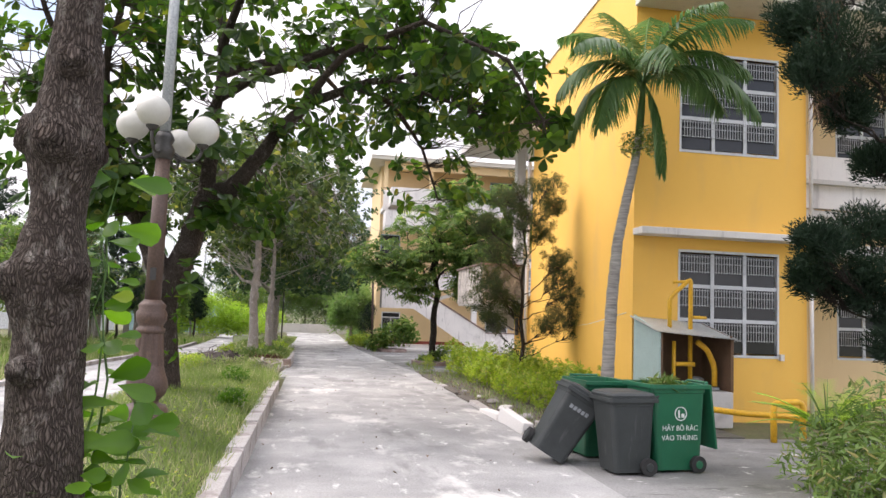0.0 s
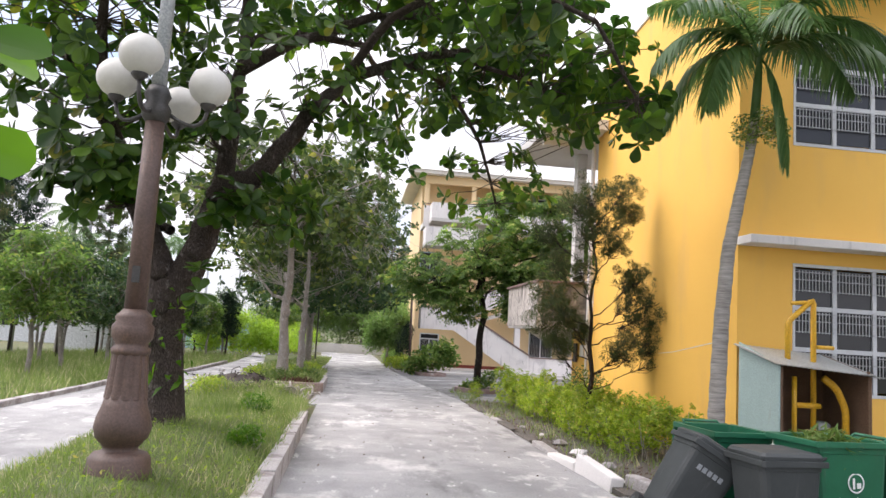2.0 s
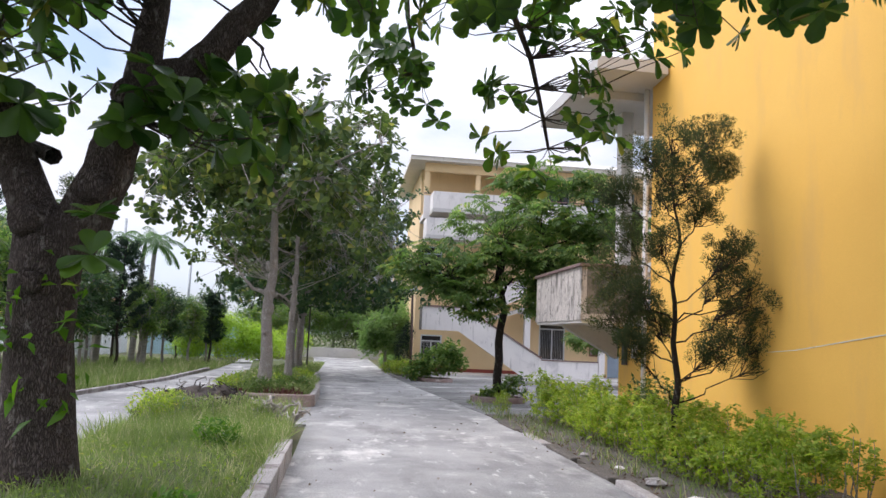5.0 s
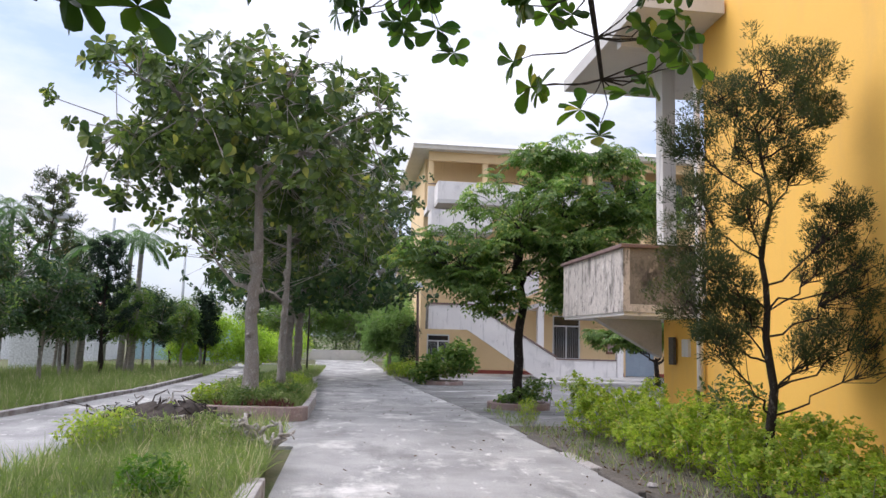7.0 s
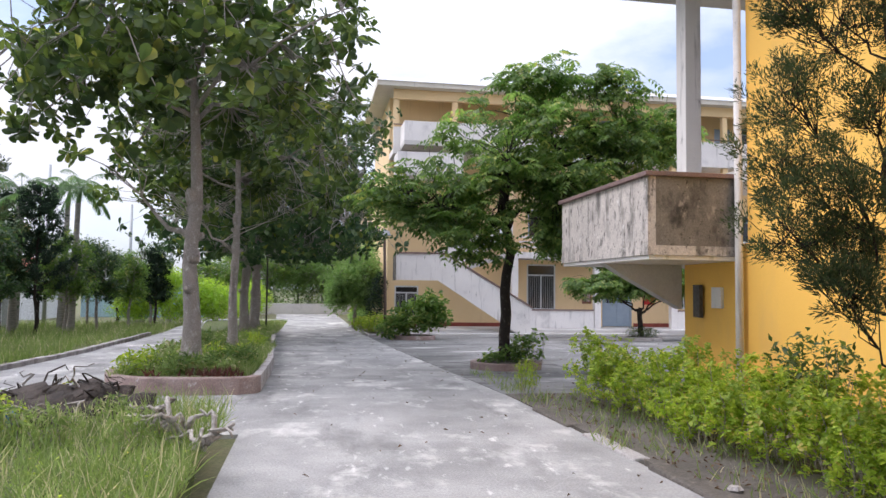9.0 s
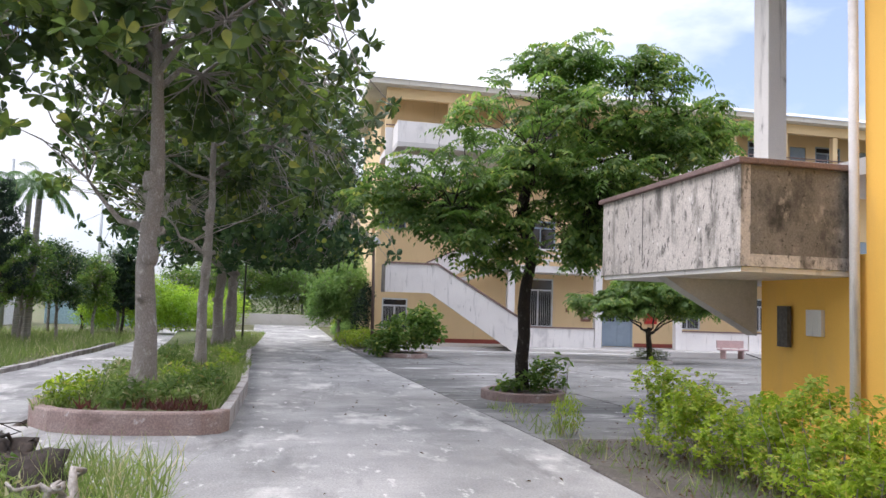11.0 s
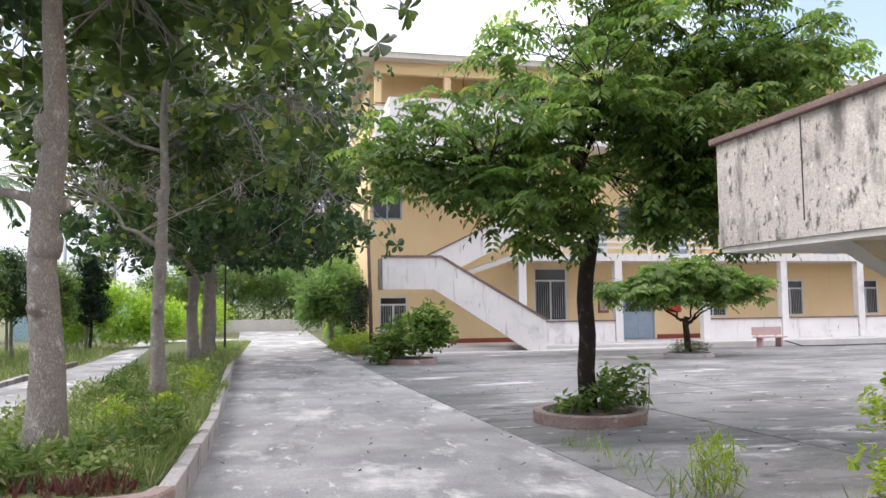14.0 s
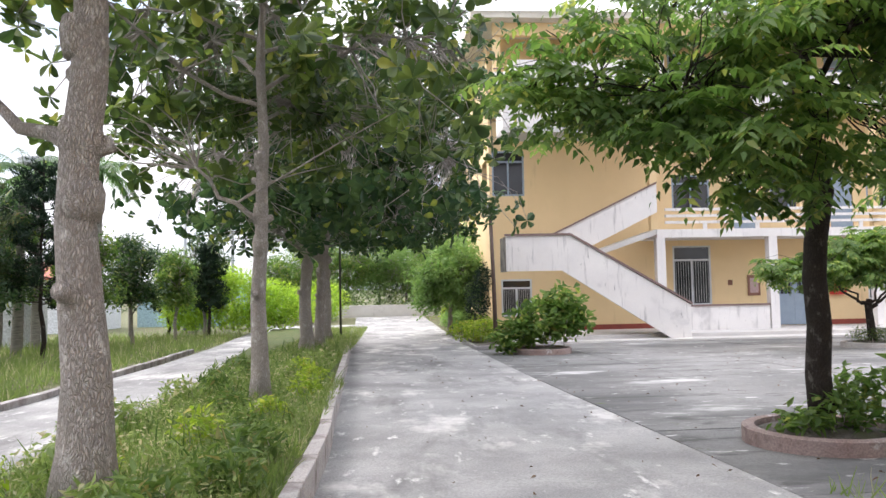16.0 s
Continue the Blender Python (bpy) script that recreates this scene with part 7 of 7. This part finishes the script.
# stone bench and hose by the low wall
bn = thing("stone_bench", (20.6, 45.0, gz(45)), "pinkish stone bench on two feet", "bench")
part("seat", Mesh().box(-0.7, -0.2, 0.40, 0.7, 0.2, 0.46), m_pink, bn, bevel=0.01)
part("backrest", Mesh().box(-0.7, 0.2, 0.5, 0.7, 0.26, 0.85), m_pink, bn, bevel=0.01)
for x in (-0.5, 0.42):
    part("foot", Mesh().box(x, -0.15, 0, x + 0.08, 0.25, 0.40).box(x, 0.2, 0.4, x + 0.08, 0.255, 0.5), m_pink, bn, bevel=0.01)
hose = Mesh().tube([(21.3, 45.0, -0.2), (22.0, 44.8, -0.43), (23, 44.8, -0.44), (26, 44.9, -0.44), (31, 45.0, -0.44)], [0.025] * 5, 8)
solo("hose", hose, m_black, "black hose lying along the wall foot", "hose", smooth=True)

# heap of uprooted stumps and bleached driftwood
hp = thing("root_heap", (-2.35, 19.0, 0.22), "heap of dark uprooted roots and soil in the grass", "stump")
core = Mesh().lathe([(0.85 * math.cos(0.13 * i) + 0.01, 0.42 * math.sin(0.13 * i) - 0.06) for i in range(12)] + [(0.02, 0.37)], 60)
for i, (x, y, z) in enumerate(core.v):
    q = 0.16 * noise.noise(Vector((x * 3, y * 3, z * 4))) + 0.10 * noise.noise(Vector((x * 8, y * 8, z * 8))) + 0.06 * noise.noise(Vector((x * 21, y * 21, z * 21)))
    core.v[i] = (x * 1.15 + q, y * 0.8 + q, z + q * 0.8)
part("core", core, m_roots, hp, smooth=True)
for k in range(56):
    a = rnd.uniform(0, 6.28)
    r = rnd.uniform(0.3, 1.0)
    p = Vector((math.cos(a) * r * 0.8, math.sin(a) * r * 0.6, rnd.uniform(0.08, 0.36)))
    e = p + Vector((rnd.uniform(-0.45, 0.45), rnd.uniform(-0.45, 0.3), rnd.uniform(-0.2, 0.25)))
    part("root", Mesh().tube(bez(p, e, (0, 0, 0.06), 6, 0.16), taper(rnd.uniform(0.008, 0.022), 0.004, 7), 6, 0.25), m_roots if k % 4 else m_drift, hp, smooth=True)
for j in range(3):
    dw = thing("driftwood", (-1.15 + 0.28 * j, 18.1 - 0.35 * j, 0.22), "bleached twisted root lying in the weeds", "driftwood", "bleached roots")
    for k in range(6):
        p = Vector((rnd.uniform(-0.1, 0.1), 0, rnd.uniform(0, 0.12)))
        e = p + Vector((rnd.uniform(-0.4, 0.35), rnd.uniform(-0.3, 0.3), rnd.uniform(0.0, 0.28)))
        part("limb", Mesh().tube(bez(p, e, (0.05, 0, 0.08), 7, 0.09), taper(rnd.uniform(0.022, 0.045), 0.008, 8), 8, 0.3), m_drift, dw, smooth=True)
for i, (x, y, z, r) in enumerate(((-2.75, 18.75, 0.42, 0.22), (-1.75, 19.0, 0.36, 0.20), (-2.2, 19.25, 0.50, 0.18), (-3.0, 19.2, 0.35, 0.24))):
    bush("weed_clump", (x, y, z - 0.12), [((0, 0, r * 0.7), (r, r, r * 0.7), 1.0)], 260, 0.06, "leafy weeds growing over the root heap", "weeds", m_leaf_olive if i % 2 else m_leaf_hedge, "weed clumps", stems=4)
solo("blue_bottle", Mesh().lathe([(0.045, 0), (0.05, 0.02), (0.05, 0.16), (0.02, 0.2), (0.02, 0.23)], 14), m_blueplast, "blue plastic bottle thrown on the heap", "bottle", at=(-2.45, 18.3, 0.27))

# broken kerb along the planting strip
bk = thing("broken_kerb", (0, 0, 0), "broken, tilted kerb stones along the planting strip", "kerb", kind="structure")
for y0, L, tilt, off, h, mt in ((10.15, 0.75, 0.0, 0.45, 0.16, m_kerb), (10.75, 1.1, 0.10, 0.12, 0.13, m_white), (11.9, 1.25, -0.05, 0.0, 0.12, m_white), (13.25, 1.0, 0.03, 0.02, 0.05, m_kerb), (14.6, 1.1, -0.02, 0.03, 0.04, m_dirt), (16.1, 1.2, 0.01, 0.03, 0.035, m_dirt), (17.6, 1.3, 0, 0.0, 0.03, m_kerb), (19.4, 1.3, 0.0, -0.04, 0.03, m_dirt)):
    ob = part("kerb_stone", Mesh().box(-0.09, 0, -0.12, 0.09, L, h), mt, bk, bevel=0.02)
    ob.location, ob.rotation_euler = (3.44 + off, y0, 0), (tilt, tilt, 0.12 if off > 0.1 else 0.03)
part("kerb_stone", Mesh().box(0, 0, -0.1, 0.9, 0.18, 0.16), m_kerb, bk, bevel=0.02).location = (3.75, 9.95, 0)
for i in range(6):
    s = rnd.uniform(0.06, 0.14)
    r = Mesh().lathe([(s * 0.7, 0), (s, s * 0.3), (s * 0.7, s * 0.7), (0.01, s * 0.8)], 7)
    for k, (x, y, z) in enumerate(r.v):
        q = s * 0.4 * noise.noise(Vector((x * 20, y * 20 + i, z * 20)))
        r.v[k] = (x + q, y - q, z + q * 0.5)
    solo("rubble_stone", r, m_kerb if i % 2 else m_white, "broken lump of concrete on the strip", "rubble", group="rubble stones", at=(3.72 + rnd.uniform(-0.1, 0.5), 10.9 + i * 1.1 + (6.5 if i == 6 else 0), 0.02))

# far boundary wall, hoardings and sheds beyond the field
solo("boundary_wall", Mesh().box(-9, 76, -0.7, 7, 76.25, 0.35), m_concrete, "low grey boundary wall at the road's end", "wall", "structure", bevel=0.02)
fs = thing("pale_shed", (-21, 62, -0.6), "long pale shed behind the field trees", "building")
part("wall", Mesh().box(-10, 0, 0, 4, 6, 3.0), m_far, fs)
part("roof", Mesh().slab([(-10.3, -0.5, 3.003), (4.3, -0.5, 3.003), (4.3, 3, 4.0), (-10.3, 3, 4.0)], (0, 0, 0.12)), m_tile, fs)
part("window", Mesh().box(-6, -0.02, 1.2, -4, -0.002, 2.2), m_glass, fs)
part("window", Mesh().box(-1, -0.02, 1.2, 1.5, -0.002, 2.2), m_glass, fs)
solo("hoarding", Mesh().box(-16, 68, -0.7, -7.5, 68.15, 2.0), m_bluewall, "faded blue-green hoarding beyond the field", "fence")
solo("white_cabin", Mesh().box(-17.6, 50.5, -0.6, -14.6, 52.6, 1.7), m_far, "white cabin beyond the field", "cabin", bevel=0.03)
for i, (x, y, h) in enumerate(((-14.5, 56, 8.5), (-11.4, 62, 7), (-19, 47, 9), (-9.2, 64, 6.5))):
    solo("utility_pole", Mesh().lathe([(0.12, -0.6), (0.08, h)], 10), m_polegrey, "thin grey utility pole beyond the field", "pole", group="utility poles", at=(x, y, 0), smooth=True)
wt = thing("flood_mast", (-24, 72, -0.6), "tall mast with a ring platform above the trees", "mast")
part("pole", Mesh().lathe([(0.25, 0), (0.15, 11)], 12), m_polegrey, wt)
part("ring", Mesh().lathe([(1.2, 11), (1.25, 11.1), (1.25, 11.5), (1.2, 11.55)], 20), m_polegrey, wt)
solo("garden_lamp", Mesh().lathe([(0.05, -0.6), (0.04, 3.4), (0.10, 3.45), (0.12, 3.8), (0.02, 3.95)], 10), m_black, "black lamp post at the bed's far end", "street lamp", at=(-2.0, 50.5, 0), smooth=True)


# ---- grass, weeds and litter ----
def tufts(name, xy, hmin, hmax, width, mat, label, zfun, category="grass", lean=0.45, parent=None):
    n = len(xy)
    z = np.array([zfun(a, b) for a, b in xy])
    base = np.column_stack([xy, z])
    ax = rng.normal(0, lean, (n, 3))
    ax[:, 2] = 1.0
    L = rng.uniform(hmin, hmax, n)
    me = leaf_mesh(name, [blades(base, ax, rng.normal(0, 1, (n, 3)) * [1, 1, 0.1], L, width * rng.uniform(0.6, 1.3, n), "blade", 0.0, 0.3)], mat)
    return solo(name, me, None, label, category, "stuff")


def spread(n, x0, x1, y0, y1, clump=0.0):
    xy = np.column_stack([rng.uniform(x0, x1, n), rng.uniform(y0, y1, n)])
    if clump:
        keep = np.array([noise.noise(Vector((a * 1.3, b * 1.3, 3.0))) + rng.uniform(-0.3, 0.6) > clump for a, b in xy])
        xy = xy[keep]
    return xy


tufts("lawn_grass", np.concatenate([spread(16000, -2.95, -0.62, 1.0, 9.0), spread(16000, -2.95, -0.62, 9.0, 17.5)]), 0.05, 0.17, 0.011, m_grass, "ragged light green grass on the raised strip", lambda x, y: 0.20 + crown_of(x, y))
tufts("tall_grass", spread(9000, -2.95, -0.6, 14.0, 20.0, 0.05), 0.16, 0.42, 0.012, m_grass, "taller seeding weeds by the root heap", lambda x, y: 0.18)
tufts("bed_grass", np.concatenate([spread(18000, -2.85, -0.68, 23.3, 32.0), spread(14000, -3.2, -1.1, 32.0, 56.0)]), 0.06, 0.24, 0.013, m_grass, "lush mixed weeds and grass in the raised bed", lambda x, y: gz(y) + 0.2)
tufts("bed_tall_weeds", np.concatenate([spread(1500, -2.8, -0.8, 23.6, 33.0, 0.1), spread(1400, -3.2, -1.2, 33, 50, 0.1)]), 0.16, 0.42, 0.022, m_leaf_olive, "patches of taller olive weeds in the bed", lambda x, y: gz(y) + 0.2)
tufts("field_grass", np.concatenate([spread(16000, -14, -6.25, 14, 34), spread(12000, -16, -6.8, 34, 56)]), 0.15, 0.52, 0.024, m_grass, "tall unmown grass on the field", lambda x, y: gz(y) - 0.05)
tufts("strip_weeds", np.concatenate([spread(2600, 3.6, 5.0, 10.6, 22.0, 0.15), spread(700, 3.3, 3.7, 18, 25, 0.1)]), 0.06, 0.26, 0.012, m_grass, "scattered weeds on the bare strip", lambda x, y: 0.02)
tufts("red_border", spread(260, -2.3, -0.8, 22.95, 23.3, 0.1), 0.08, 0.2, 0.03, m_redleaf, "maroon border plants along the bed's end", lambda x, y: 0.22, "plants")
pts = np.column_stack([np.concatenate([spread(9000, -2.8, -0.75, 23.2, 32), spread(4000, -3.0, -1.0, 32, 46)]), np.zeros(13000)])
pts[:, 2] = [gz(y) + 0.22 + rnd.uniform(0, 0.24) for y in pts[:, 1]]
solo("bed_weeds", leaf_mesh("bed_weeds", [scatter_leaves(pts, 0.060, 0.5, 0.4, -0.1)], m_grass), None, "broad-leaved weeds in the raised bed", "weeds", "stuff")
pts = np.column_stack([spread(2400, -2.9, -0.7, 1.5, 19), np.zeros(2400)])
pts[:, 2] = [0.22 + crown_of(q[0], q[1]) + rnd.uniform(0, 0.10) for q in pts]
solo("lawn_weeds", leaf_mesh("lawn_weeds", [scatter_leaves(pts, 0.05, 0.55, 0.4, -0.1)], m_leaf_hedge), None, "small broad-leaved weeds in the lawn", "weeds", "stuff")
for i, (x, y, r) in enumerate(((-0.95, 10.6, 0.22), (-1.3, 14.6, 0.3), (-2.7, 17.4, 0.4), (-2.6, 18.2, 0.35))):
    bush("weed_clump", (x, y, 0.22 + crown_of(x, y)), [((0, 0, r * 0.6), (r, r, r * 0.6), 1.0)], 500, 0.07, "clump of bright green weeds", "weeds", m_leaf_fresh if i < 2 else m_leaf_hedge, "weed clumps")
for i, (x, y) in enumerate(((-1.9, 17.7), (-2.35, 17.9), (-1.55, 18.2), (-1.2, 17.5), (-2.75, 17.8))):
    bush("weed_clump", (x, y, 0.2), [((0, 0, 0.2), (0.26, 0.22, 0.22), 1.0)], 420, 0.09, "pale seeding weeds before the root heap", "weeds", m_grass, "weed clumps", aspect=0.22, flat=1.6)
for i in range(26):
    y = 23.4 + 12.0 * (i / 26) ** 1.5
    x = -1.75 + 0.85 * math.sin(i * 2.3) - 0.02 * (y - 23)
    r = 0.16 + 0.10 * rnd.random()
    bush("weed_clump", (x, y, gz(y) + 0.18), [((0, 0, r), (r * 1.2, r * 1.2, r), 1.0)], 260, 0.10 if i % 3 else 0.14, "leafy weeds crowding the raised bed", "weeds", (m_leaf_olive, m_grass, m_leaf_hedge)[i % 3], "weed clumps", stems=4, aspect=0.5 if i % 3 else 0.3, flat=0.8)
bush("weed_clump", (3.75, 22.6, 0.02), [((0, 0, 0.25), (0.22, 0.25, 0.28), 1.0)], 500, 0.10, "tall thin grass clump at the yard's edge", "weeds", m_leaf_hedge, "weed clumps", aspect=0.15, flat=2.0)
bush("seedling_tree", (5.3, 17.6, 0.02), [((0, 0, 0.9), (0.5, 0.5, 0.35), 1.0)], 500, 0.09, "young shrub beside the juniper", "shrub", m_leaf_row)
xy = np.concatenate([spread(150, -0.45, 3.3, 2, 46), spread(200, 3.0, 14, 22, 40), spread(900, 3.5, 5.2, 10.5, 22)])
pts = np.column_stack([xy, np.array([gz(b) + (0.03 if a > 3.4 and b < 22.1 else 0.008) for a, b in xy])])
ax = rng.normal(0, 1, pts.shape) * [1, 1, 0.1]
solo("leaf_litter", leaf_mesh("leaf_litter", [blades(pts, ax, np.tile([0, 0, 1.0], (len(pts), 1)) + rng.normal(0, 0.2, pts.shape), rng.uniform(0.02, 0.075, len(pts)), rng.uniform(0.015, 0.04, len(pts)), "obovate", 0.5, -0.2)], m_litter), None, "dry leaves and crumbs scattered on the paving", "litter", "stuff")


# ---- courtyard bays ----
slab_mesh = Mesh().box(0.012, 0.012, -0.1, 2.888, 2.888, 0.0).data("bay", m_yard, bevel=0.006)
for i in range(9):
    for j in range(8):
        y = 22.25 + 2.9 * j
        x = 3.33 - 0.033 * (y - 22) + 2.9 * i
        ob = part("bay", slab_mesh, m_yard, yard)
        ob.location = (x, y, gz(y) + rnd.uniform(-0.008, 0.004))
        ob.rotation_euler = (-0.02, 0, 0.031)
